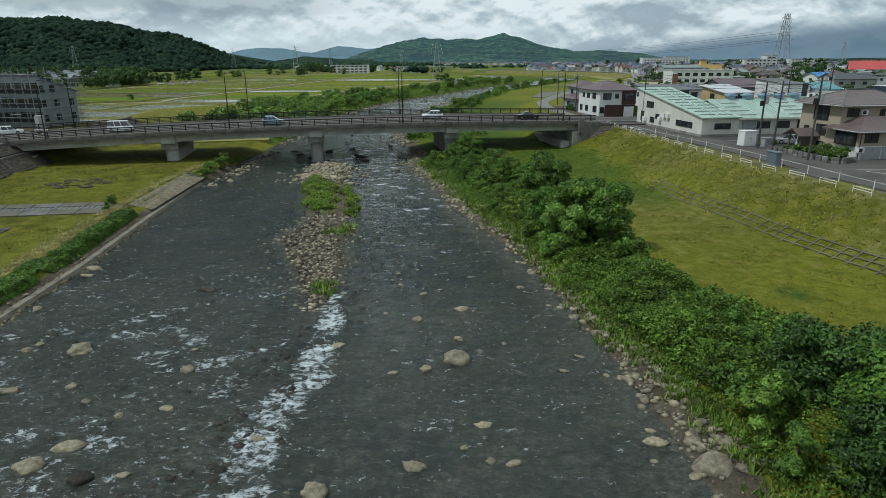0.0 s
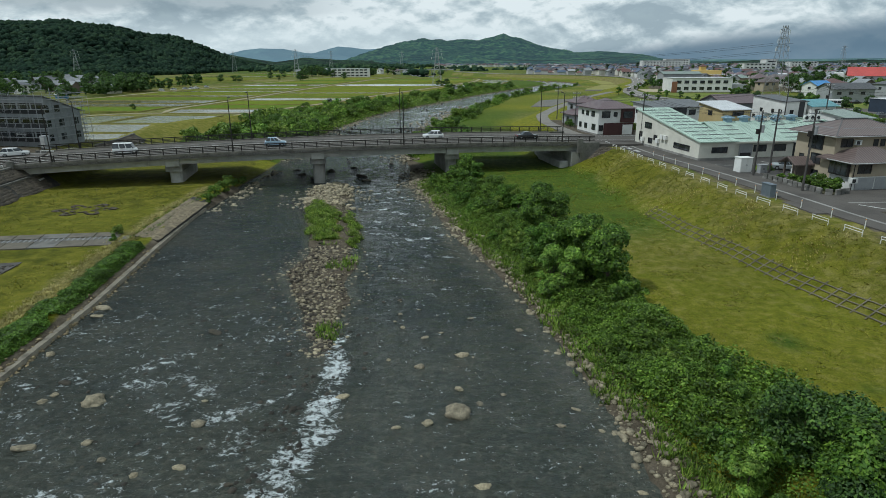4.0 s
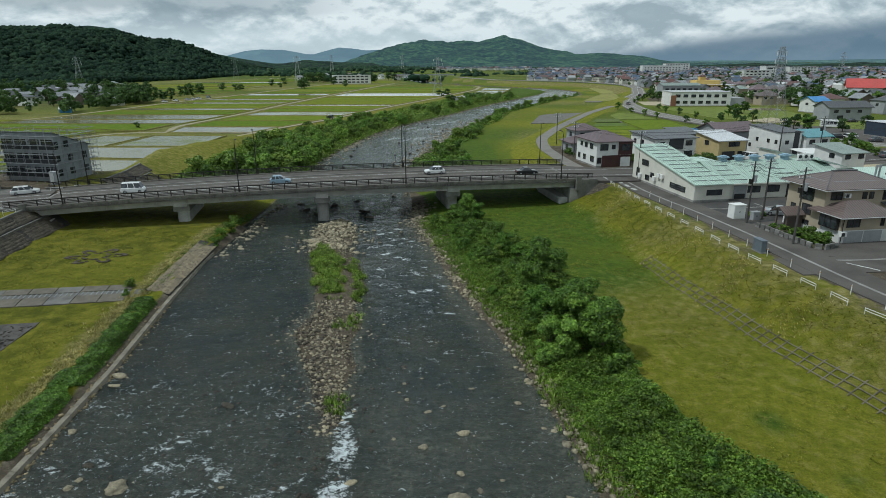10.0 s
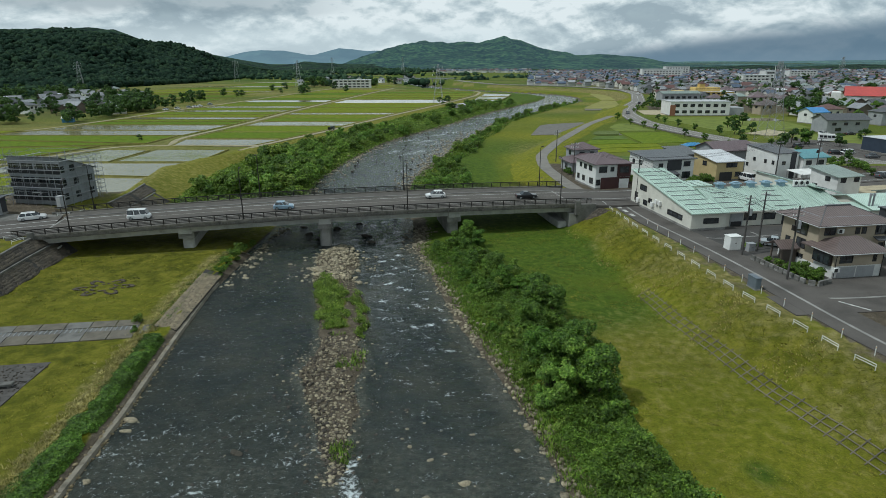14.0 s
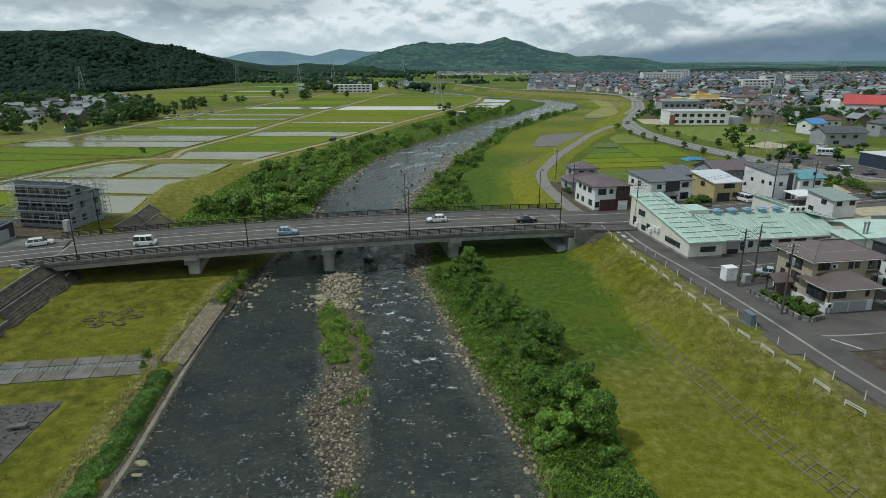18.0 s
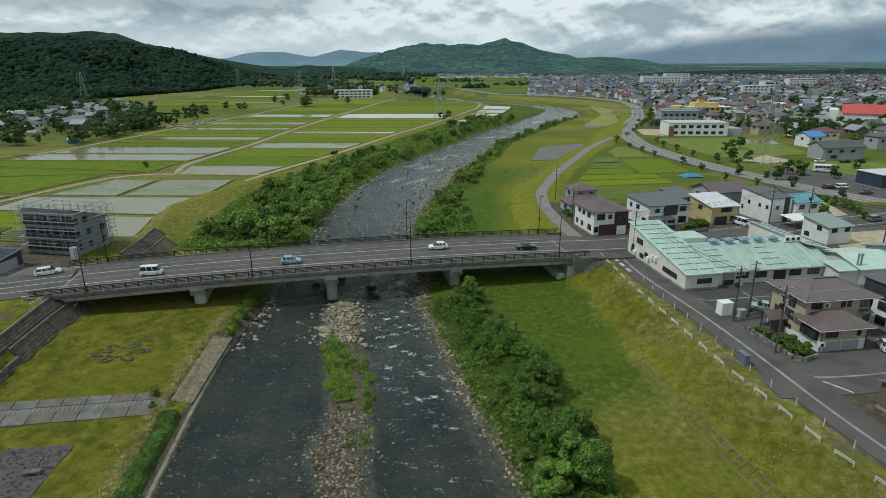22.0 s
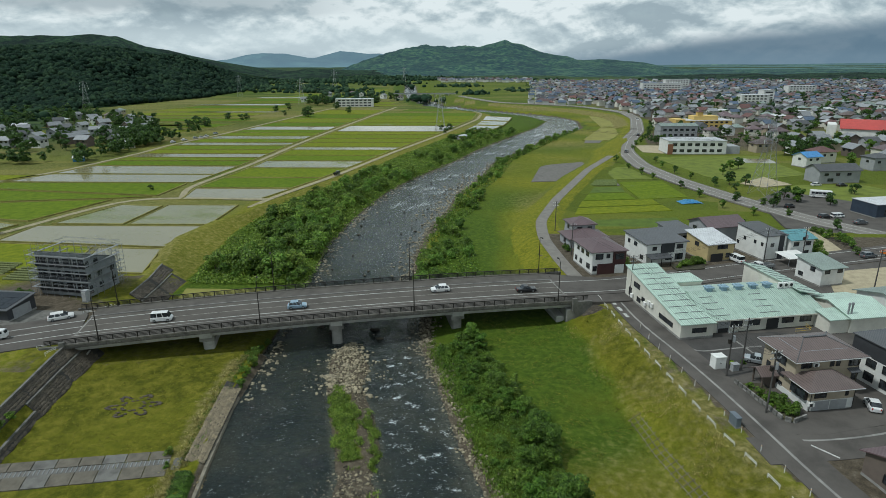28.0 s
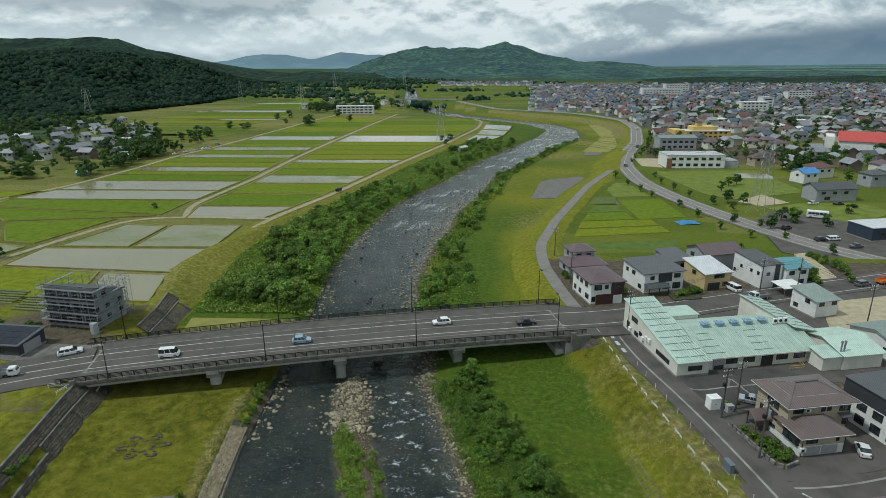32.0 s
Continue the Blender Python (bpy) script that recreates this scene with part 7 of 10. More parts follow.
# --- small far bridge over the upper river
fb = thing("footbridge", pose(-62, 862, 0, 0, 0, 3), "long pale girder bridge over the upper river", "bridge")
part("deck", box(-46, 44, -2.2, 2.2, 6.2, 6.9), CONCRETE_LIGHT, fb)
for u in (-30, -8, 14, 34):
    part("pier", cbox(u - 0.8, u + 0.8, -1.8, 1.8, -1.0, 6.18, 0.1), CONCRETE, fb)
for v in (-2.1, 2.1):
    part("railing", box(-46, 44, v - 0.05, v + 0.05, 6.91, 7.9), STEEL_PALE, fb)

# --- poles and wires
POLE_GREY = plain("dark_pole_concrete", (0.085, 0.080, 0.075), 0.9, 0, 0.35, 1.0, 14, 0.3)


def utility_pole(x, y, z, h, rot, label="grey concrete utility pole with crossarms", gear=True):
    t = thing("utility_pole", pose(x, y, z, 0, 0, rot), label, "utility pole", "utility poles")
    part("pole", tube((0, 0, -0.5), (0, 0, h), 0.15, 0.09, 8), POLE_GREY, t)
    for k in range(2):
        arm = part("crossarm", box(-0.9, 0.9, -0.05, 0.05, h - 0.5 - 0.9 * k, h - 0.4 - 0.9 * k), STEEL, t)
        for u in (-0.8, -0.3, 0.3, 0.8):
            part("insulator", tube((u, 0, h - 0.4 - 0.9 * k), (u, 0, h - 0.15 - 0.9 * k), 0.06, 0.04, 6), WHITE, arm)
    if gear:
        part("transformer", tube((0.38, 0, h - 3.0), (0.38, 0, h - 2.0), 0.26, 0.26, 10), WALLS["grey"], t, "grey drum transformer")
        part("switch_box", cbox(-0.55, -0.2, -0.2, 0.2, h - 3.2, h - 2.5, 0.03), STEEL_DARK, t)
    return Vector((x, y, z + h))


def wire(a, b, sag=0.8, r=0.018, name="overhead_cable"):
    pts = []
    for i in range(9):
        t = i / 8
        q = Vector(a).lerp(Vector(b), t)
        pts.append((q.x, q.y, q.z - sag * 4 * t * (1 - t)))
    return path_tube(pts, r, 4)


P = [utility_pole(41.2, 85.7, 5.35, 9.0, 20), utility_pole(44.6, 88.3, 5.35, 9.0, 20, gear=False), utility_pole(42.6, 75.4, 5.3, 10.0, 15), utility_pole(34.2, 118.0, 5.4, 9.5, 20, "slim concrete pole beside the workshop wall", False), utility_pole(26.6, 147.0, 5.3, 8.5, 10, gear=False), utility_pole(25.6, 170.0, 5.1, 9.0, 10, gear=False), utility_pole(79.5, 138.0, 5.35, 10.5, 17), utility_pole(86.5, 122.0, 5.35, 10.0, 17, gear=False), utility_pole(71.0, 138.5, 5.4, 10.0, 17, gear=False)]
CABLE = plain("black_cable", (0.02, 0.02, 0.02), 0.7)
for a, b in ((2, 0), (0, 1), (0, 3), (3, 4), (4, 5), (6, 7), (6, 8), (3, 8)):
    cb = thing("overhead_cable", Matrix(), "sagging black overhead cables between poles", "cable", "overhead cables")
    for o in (-1, 1):
        for k in (0, 1):
            part("wire", wire(P[a] + Vector((o * 0.6, 0, -0.3 - 0.5 * k)), P[b] + Vector((o * 0.6, 0, -0.3 - 0.5 * k)), 0.9), CABLE, cb)


def pylon(x, y, z, h, w, rot, label):
    t = thing("pylon", pose(x, y, z, 0, 0, rot), label, "pylon", "power pylons")
    r = max(0.06, h * 0.0026)

    def corner(k, v):
        half = w / 2 * (1 - v) ** 1.15 + 0.55 * v
        sx, sy = ((-1, -1), (1, -1), (1, 1), (-1, 1))[k % 4]
        return (sx * half, sy * half, h * v)
    lv = [0, 0.16, 0.30, 0.42, 0.53, 0.63, 0.72, 0.80, 0.88, 1.0]
    for k in range(4):
        part("leg", path_tube([corner(k, v) for v in lv], r * 1.3, 4), STEEL, t)
        for odd in (0, 1):
            part("bracing", path_tube([corner(k + (i + odd) % 2, v) for i, v in enumerate(lv)], r * 0.7, 4), STEEL, t)
    for v, span in ((0.74, h * 0.15), (0.84, h * 0.13), (0.94, h * 0.11)):
        arm = part("crossarm", join(*[tube((0, s * 0.4, h * v), (sx * span, 0, h * v + 0.2), r, r * 0.7, 4) for sx in (-1, 1) for s in (-1, 1)], *[tube((0, 0, h * v + h * 0.03), (sx * span, 0, h * v + 0.2), r * 0.8, r * 0.6, 4) for sx in (-1, 1)]), STEEL, t)
        for sx in (-1, 1):
            part("insulator", tube((sx * span, 0, h * v), (sx * span, 0, h * v - 1.4), 0.12, 0.12, 5), WHITE, arm)
    return Vector((x, y, z))


pylon(112.0, 228.0, 4.0, 28.0, 7.5, 35, "tall grey lattice power pylon beside the road")
pylon(-21.5, 464.0, 1.8, 27.5, 7.0, 10, "grey lattice power pylon between the paddies")
for x, y, h in ((-197, 720, 30), (-330, 880, 30), (-420, 660, 30), (-250, 1150, 34), (-140, 1350, 34), (420, 720, 32), (900, 1250, 36)):
    pylon(x, y, 2.0, h, 7.5, 20, "distant grey lattice power pylon")
line_w = [Vector((112, 228, 26)), Vector((-21.5, 464, 24)), Vector((-197, 720, 26))]
cb = thing("overhead_cable", Matrix(), "high-voltage wires hung between the pylons", "cable", "overhead cables")
for a, b in zip(line_w, line_w[1:]):
    for o in (-3.5, 3.5):
        for k in (0, -2.6):
            part("wire", wire(a + Vector((o, 0, k)), b + Vector((o, 0, k)), 5.0, 0.035), CABLE, cb)

# ---------------------------------------------------------------- paddies and plots
PONDS = []


def inset(poly, d):
    c = Vector((sum(p[0] for p in poly) / len(poly), sum(p[1] for p in poly) / len(poly)))
    out = []
    for p in poly:
        v = Vector(p) - c
        k = max(0.1, 1 - d / max(v.length, 0.1))
        out.append(tuple(c + v * k))
    return out


def paddy(poly, kind, label, z=None, bund=0.7, group="paddies beside the river"):
    """A field: a raised grassy bund round a flat flooded or planted bed."""
    c = (sum(p[0] for p in poly) / len(poly), sum(p[1] for p in poly) / len(poly))
    z0 = z if z is not None else max(ground_z(*c), max(ground_z(*p) for p in poly) - 0.3)
    t = thing("paddy_field", Matrix(), label, "paddy field", group)
    if kind in ("water", "sprout") and c[1] < 460:
        PONDS.append((poly, z0 + 0.10, kind))
    a, b = inset(poly, 0.05), inset(poly, bund * 1.2)
    n = len(poly)
    v = [(x, y, z0 - 0.5) for x, y in a] + [(x * 0.8 + p * 0.2, y * 0.8 + q * 0.2, z0 + 0.28) for (x, y), (p, q) in zip(a, b)] + [(x * 0.2 + p * 0.8, y * 0.2 + q * 0.8, z0 + 0.28) for (x, y), (p, q) in zip(a, b)] + [(x, y, z0 - 0.05) for x, y in b]
    f = [(k * n + i, k * n + (i + 1) % n, (k + 1) * n + (i + 1) % n, (k + 1) * n + i) for k in range(3) for i in range(n)]
    part("bund", (v, f), BUND, t, "grassy bund")
    part("bed", prism(inset(poly, bund * 0.9), z0 - 0.4, z0 + 0.10), PADDY[kind], t)
    return t


LBL = {"water": "flooded rice paddy reflecting the sky", "sprout": "shallow flooded paddy with young seedlings", "half": "rice paddy half covered by seedlings", "green": "bright green planted rice paddy"}
for poly, kind in (
        ([(-140, 163.5), (-86.0, 159.0), (-82.6, 182), (-139.5, 181)], "water"),
        ([(-105.5, 158.3), (-86.2, 157.8), (-81.0, 137.0), (-100, 138.0)], "water"),
        ([(-139, 162), (-107, 158.8), (-101.5, 139), (-118, 139), (-138, 148)], "half"),
        ([(-136, 183), (-112, 183), (-111.5, 209), (-128, 211)], "sprout"),
        ([(-110.8, 183), (-83.5, 183.5), (-84, 211), (-110.4, 211)], "sprout"),
        ([(-166, 150), (-152, 162), (-146, 182), (-158, 186), (-174, 172)], "sprout"),
        ([(-158, 188), (-146, 186), (-136, 219), (-176, 212)], "green"),
        ([(-178, 214), (-136, 221), (-123, 224), (-205, 236)], "green"),
        ([(-204, 238), (-122, 226), (-121, 250), (-203, 250)], "half")):
    paddy(poly, kind, LBL[kind], 2.5)
track2 = lerp_table([(190, -250), (252, -208), (282, -196), (337, -188.5), (370, -188), (422, -178), (617, -155), (780, -128)])
track3 = lerp_table([(219, -114), (240, -117.6), (299, -111), (379, -107.7), (453, -102), (576, -91), (680, -80)])
track4 = lerp_table([(185, -80), (219, -76), (268, -60.5), (339, -43), (426, -19), (540, 8), (600, 13)])


def strips(levels, kinds, west, east, wgap, egap):
    """Long paddies, one behind the other, between two tracks."""
    for (a, b), k in zip(zip(levels, levels[1:]), kinds):
        paddy([(float(west(a)) + wgap, a + 0.6), (float(east(a)) - egap, a + 0.6), (float(east(b)) - egap, b - 0.6), (float(west(b)) + wgap, b - 0.6)], k, LBL[k], 2.32, 0.9)


strips([252, 272, 295, 311, 322, 336, 352, 369, 384, 401, 418, 436, 455, 480, 510, 545, 590, 640],
       ["water", "water", "green", "half", "water", "half", "green", "sprout", "half", "sprout", "green", "half", "water", "green", "half", "green", "half"], track2, track3, 3, 3.5)
strips([219.5, 241.5, 265, 290, 312, 331, 351, 364, 384, 404, 428, 445, 486, 512, 540, 570, 604],
       ["water", "green", "green", "sprout", "green", "green", "sprout", "green", "half", "green", "half", "water", "half", "green", "half", "green"], track3, track4, 3.5, 4)
for poly, k in (([(-3, 455), (16, 455), (27, 484), (5, 490)], "water"), ([(6, 493), (28, 487), (34, 520), (11, 528)], "sprout"), ([(12, 531), (35, 524), (40, 560), (16, 572)], "water")):
    paddy(poly, k, LBL[k], 2.32, 0.9)
for x0, x1, y0, y1, k in ((-300, -205, 255, 268, "green"), (-262, -196, 610, 622, "sprout"), (-300, -212, 560, 572, "half"), (-330, -215, 705, 730, "sprout"), (-300, -200, 742, 765, "green"), (-290, -230, 480, 492, "green"), (-300, -185, 840, 860, "sprout"), (-330, -215, 430, 452, "green"), (-340, -200, 470, 500, "half"), (-330, -196, 520, 545, "green"), (-340, -205, 578, 604, "half"), (-330, -200, 626, 660, "green"), (-320, -205, 664, 700, "half"), (-290, -170, 770, 830, "green"), (-260, -150, 860, 940, "half"), (-72, -20, 625, 650, "green"), (-150, -84, 690, 715, "green"), (-140, -92, 725, 765, "half"), (-60, 10, 900, 960, "half"), (-70, 0, 1000, 1090, "green"), (30, 80, 830, 900, "half"), (-230, -140, 1000, 1080, "green")):
    paddy([(x0, y0), (x1, y0), (x1 + 8, y1), (x0 + 8, y1)], k, LBL[k], 2.32, 1.2)


def plot(poly, mat, label, lift=0.12, name="field_plot", category="field"):
    c = (sum(p[0] for p in poly) / len(poly), sum(p[1] for p in poly) / len(poly))
    z0 = ground_z(*c)
    return single(name, prism(poly, z0 - 0.6, z0 + lift), mat, label, category, kind="structure")


for poly, mat, lab in (
        ([(40, 175), (66, 179), (68, 191), (32, 186)], TURF_DEEP, "deep green vegetable plot"),
        ([(30.8, 193), (69.6, 200.8), (68.6, 208.6), (33.4, 202.3)], PADDY["green"], "green rice plot behind the houses"),
        ([(33.8, 203.6), (68.2, 209.8), (67.6, 218), (36.4, 213)], PADDY["green"], "green rice plot in the town"),
        ([(36.8, 214.4), (61.6, 217.8), (61.0, 228.6), (39.5, 225.8)], PADDY["half"], "half-covered rice plot in the town"),
        ([(39.9, 227.2), (61.0, 230), (61.4, 240.4), (43.7, 238.2)], TURF_DEEP, "dark green crop strip"),
        ([(63.2, 217.6), (82.0, 222.0), (81.5, 252), (62.9, 250)], PADDY["half"], "young rice plot beside the road"),
        ([(62.6, 256), (79, 257), (76, 287), (63, 284)], TURF, "green plot with low rows"),
        ([(44.3, 240), (62, 242.6), (61.9, 254), (50, 253.8)], GRAVEL, "allotment with vegetable rows"),
                        ([(96, 318), (104, 262), (112, 252), (150, 268), (152, 322)], TURF, "wide green field before the school"),
        ([(112, 248), (118, 240), (132, 246), (128, 262)], SAND, "bare sandy patch in the field"),
        ([(135, 300), (152, 298), (153, 312), (136, 313)], PADDY["water"], "small flooded corner of the field"),
        ([(118, 236), (140, 212), (165, 232), (160, 247), (134, 245)], TURF, "green lot round the pylon"),
        ([(27.8, 261.4), (45.7, 264), (62.0, 301), (59, 317), (47, 314), (36, 300)], GRAVEL, "grey gravel yard on the flood plain"),
        ([(73.9, 388), (83.6, 388), (94, 417), (81, 419)], GRAVEL, "grey gravel court by the dike"),
        ([(75, 400), (98, 400), (118, 470), (104, 480)], TURF_PALE, "pale mown strip on the flood plain"),
        ([(104, 484), (120, 478), (126, 560), (112, 575)], TURF_PALE, "pale mown flood-plain strip"),
        ([(96, 335), (106, 330), (109, 345), (140, 346), (142, 360), (99, 362)], SAND, "sandy school yard"),
        ([(-66, 121), (-41, 127), (-42, 131), (-67.5, 131)], TURF_PALE, "pale lawn upstream of the bridge")):
    plot(poly, mat, lab, 0.24 if "patch" in lab or "corner" in lab else 0.17 if "lot round" in lab else 0.12)
tp = thing("tarpaulin", pose(79.5, 213, ground_z(79.5, 213) + 0.1, 0, 0, 10), "crumpled blue tarpaulin over a heap", "tarpaulin")
rr_ = random.Random(3)
tv = [(x * 1.0, y * 1.0, (0.9 + rr_.uniform(-0.3, 0.3)) * max(0, 1 - (x / 4.2) ** 2) * max(0, 1 - (y / 2.6) ** 2) ** 0.5) for y in np.linspace(-2.5, 2.5, 9) for x in np.linspace(-4, 4, 13)]
part("sheet", (tv, [(j * 13 + i, j * 13 + i + 1, (j + 1) * 13 + i + 1, (j + 1) * 13 + i) for j in range(8) for i in range(12)]), PLASTIC_BLUE, tp)
# small gardens behind the scaffolded building
for x0, y0, n in ((-104, 126, 6), (-116, 131, 6)):
    bed = [moved(cbox(-4.6, 4.6, -0.35, 0.35, 0, 0.4, 0.12), x0 - 0.2 * i, y0 + 1.5 * i, ground_z(x0, y0) + 0.02, -6) for i in range(n)]
    single("vegetable_rows", join(*bed), plain("garden_rows", (0.15, 0.17, 0.06), 0.9, 0, 0.5, 2, 8, 0.6), "low vegetable rows behind the scaffolded building", "vegetable rows", kind="stuff")
# vegetable rows of the allotment
rw = []
for i in range(9):
    rw.append(moved(cbox(-6.5, 6.5, -0.35, 0.35, 0, 0.5, 0.15), 54.0 + i * 0.3, 241.6 + i * 1.35, ground_z(55, 247) + 0.1, 4))
single("vegetable_rows", join(*rw), plain("vegetable_leaf", (0.15, 0.19, 0.055), 0.9, 0, 0.5, 2, 8, 0.6), "ridged vegetable rows in the allotment", "vegetable rows", kind="stuff")

# ---------------------------------------------------------------- larger buildings of the town
sch = house("long white flat-roofed school block with a brick end", 122.5, 335, 4.0, 1, 31, 15, 7.2, "flat", 0.1, 0.25, "white", "silver", grid_windows("S", 28, 2, 7, 2.4, 1.5, 1.3, 3.2), category="school", name="school")
part("brick_end", box(-15.6, -12.8, -7.6, -7.52, 0, 5.5), plain("brown_brick", (0.26, 0.12, 0.07), 0.9), sch, "brown brick end panel")
part("side_wing", cbox(15.5, 24, -5, 6, 0, 4.0, 0.05), WALLS["grey"], sch, "lower grey wing")
house("pale grey two-storey school annex", 136, 404, 4.0, 3, 24, 11, 7.5, "gable", 1.4, 0.4, "grey", "sage", grid_windows("S", 22, 2, 6, 2.2, 1.4, 1.2, 3.2), category="school", name="school")
yb = house("bright yellow stepped nursery building", 176, 462, 4.0, 4, 34, 15, 5.6, "flat", 0.1, 0.3, "gold", "silver", grid_windows("S", 30, 2, 8, 2.0, 1.2, 1.1, 2.7), category="nursery", name="nursery_building")
part("upper_storey", cbox(-10, 8, -4, 6.5, 5.75, 8.6, 0.05), WALLS["gold"], yb)
part("tower", cbox(-7, -3, -3, 1, 8.61, 11.4, 0.1), WALLS["gold"], yb, "small yellow roof tower")
part("tower_cap", moved(roof_shape("hip", 4, 4, 1.4, 0.3), -5, -1, 11.42), ROOFS["rust"], yb)
part("left_wing", cbox(-24, -17.1, -6, 7, 0, 6.4, 0.05), WALLS["gold"], yb)
rh = house("large white hall with a bright red gabled roof", 267, 397, 4.0, -28, 52, 24, 6.4, "gable", 4.8, 0.8, "white", "red", [("W", -6, 1.5, 3, 2), ("W", 4, 1.5, 3, 2)], category="hall", name="sports_hall")
part("annex", cbox(-33, -28.1, -4, 16, 0, 7.6, 0.05), WALLS["white"], rh, "white flat annex")
house("white house with a bright blue roof", 161, 291, 4.0, 20, 9, 8, 5.2, "gable", 1.8, 0.6, "white", "blue", [("S", -2, 3.3, 1.5, 1.1), ("S", 2, 3.3, 1.5, 1.1), ("W", 0, 3.3, 1.5, 1.1)])
house("cream house with a rust-red hipped roof", 175, 305, 4.0, 15, 10, 9, 5.6, "hip", 2.0, 0.6, "cream", "rust", [("S", -2, 3.3, 1.5, 1.1), ("S", 2, 3.3, 1.5, 1.1), ("W", 0, 3.3, 1.5, 1.1)])
house("long grey house with a dark roof behind the field", 152, 254, 4.0, 8, 18, 9, 5.4, "gable", 2.0, 0.6, "grey", "dark", [("S", -6, 3.2, 1.8, 1.1), ("S", -1, 3.2, 1.8, 1.1), ("S", 4, 3.2, 1.8, 1.1), ("S", -4, 0.9, 2.5, 1.3)])
dk_b = house("low navy shop with a white flat roof", 137, 196.5, 4.5, 12, 17, 10, 4.4, "flat", 0.1, 0.2, "navy", "silver", [("S", -4, 0.9, 3, 2), ("S", 2, 0.9, 3, 2)], category="shop", name="shop")
part("awning", box(5.2, 8.4, -6.4, -5.05, 2.6, 2.85), ROOFS["rust"], dk_b, "red awning")
house("tall white and grey house by the hall", 188, 283, 4.0, 10, 9, 8, 6.0, "hip", 1.6, 0.5, "grey", "dark", [("S", -2, 3.5, 1.5, 1.1), ("W", 0, 3.5, 1.5, 1.1)])
house("rounded grey storage barn", 197, 268, 4.0, 10, 9, 8, 3.4, "hip", 1.8, 0.3, "grey", "sage", [("W", 0, 0.5, 2.5, 2.2)], name="barn", category="barn")
house("long white riverside institute with flat roof", -128, 688, 2.0, 8, 42, 12, 9.0, "flat", 0.1, 0.3, "white", "silver", grid_windows("S", 38, 3, 8, 3.2, 1.4, 1.2, 2.9), category="institute", name="institute_building")
for x, y, w, h in ((290, 950, 60, 14), (345, 1050, 40, 16), (308, 682, 30, 12), (330, 700, 12, 16), (470, 900, 40, 12)):
    house("pale multi-storey block in the town", x, y, 3.5, 4, w, 12, h, "flat", 0.1, 0.3, "white", "silver", grid_windows("S", w - 4, int(h / 3), max(4, int(w / 5)), 2.4, 1.3, 1.0, 3.0), category="apartment block", name="apartment_block")

# ---------------------------------------------------------------- houses of the town and village, a few types copied
rt_ = random.Random(11)
TYPES = []
for i, (wl_, tl_, rf_, w, d, h, rise) in enumerate((("white", "grey", "gable", 9, 7.5, 5.2, 1.9), ("cream", "purple", "hip", 10, 8.5, 5.2, 1.9), ("grey", "dark", "gable", 9, 8, 5.4, 2.0), ("beige", "brown", "hip", 9.5, 8, 5.4, 1.9), ("white", "navy", "gable", 8.5, 7.5, 5.6, 2.0), ("cream", "rust", "gable", 10, 8, 5.0, 2.2), ("white", "dark", "shed", 8.5, 8, 5.4, 1.2), ("grey", "sage", "hip", 11, 8.5, 4.0, 2.0), ("brown", "grey", "gable", 10, 8, 5.0, 2.1), ("beige", "sage", "hip", 9, 8, 5.0, 1.8), ("grey", "grey", "gable", 8.5, 7.5, 5.2, 1.8), ("cream", "silver", "shed", 12, 9, 4.2, 1.0))):
    w, d, h = w * 0.84, d * 0.84, h * 0.94
    t = thing("house", pose(0, -600 - 20 * i, -40), "%s house with a %s roof in the town" % ({"white": "white", "cream": "cream", "grey": "grey", "beige": "beige", "brown": "brown"}[wl_], {"grey": "grey", "purple": "plum", "dark": "charcoal", "brown": "brown", "navy": "navy", "rust": "rust-red", "sage": "sage green", "teal": "teal", "blue": "blue", "silver": "silver"}[tl_]), "house", "houses of the town")
    part("wall", wall_shape(rf_, w, d, h, rise), WALLS[wl_], t)
    part("roof", moved(roof_shape(rf_, w, d, rise, 0.6), 0, 0, h + 0.005), ROOFS[tl_], t)
    for f, u, z in (("S", -w * 0.25, h - 1.9), ("S", w * 0.22, h - 1.9), ("W", 0.3, h - 1.9)):
        part("window", on_face(f, w, d, u, z, 1.7, 1.2, -0.04, 0.04), GLASS, t)
    TYPES.append(t)
used_ = [False] * len(TYPES)
spots = []


def free_spot(x, y, r):
    if any((x - a) ** 2 + (y - b) ** 2 < (r + c) ** 2 for a, b, c in spots):
        return False
    spots.append((x, y, r))
    return True


for x, y, r in ((122, 335, 22), (136, 404, 16), (176, 462, 24), (262, 398, 36), (161, 291, 8), (175, 305, 8), (152, 254, 12), (188, 283, 8), (197, 268, 7), (112, 228, 9), (137, 197, 12), (308, 682, 18), (290, 950, 34), (345, 1050, 24), (240, 415, 20), (285, 380, 20), (470, 900, 22)):
    spots.append((x, y, r))


def put_house(x, y, z, rot, only=()):
    k = rt_.choice(only) if only else rt_.randrange(len(TYPES)) if rt_.random() > 0.12 else rt_.choice((10, 8, 2))
    if not used_[k]:
        TYPES[k].matrix_world = pose(x, y, z, 0, 0, rot)
        used_[k] = True
    else:
        copy_thing(TYPES[k], pose(x, y, z, 0, 0, rot))


main_x = lerp_table([(161, 126), (186, 109), (219, 97), (254, 87.5), (290, 82.5), (337, 86.5), (385, 101), (432, 119), (524, 142), (612, 140), (666, 125), (745, 95)])
n_ = 0
tries = 0
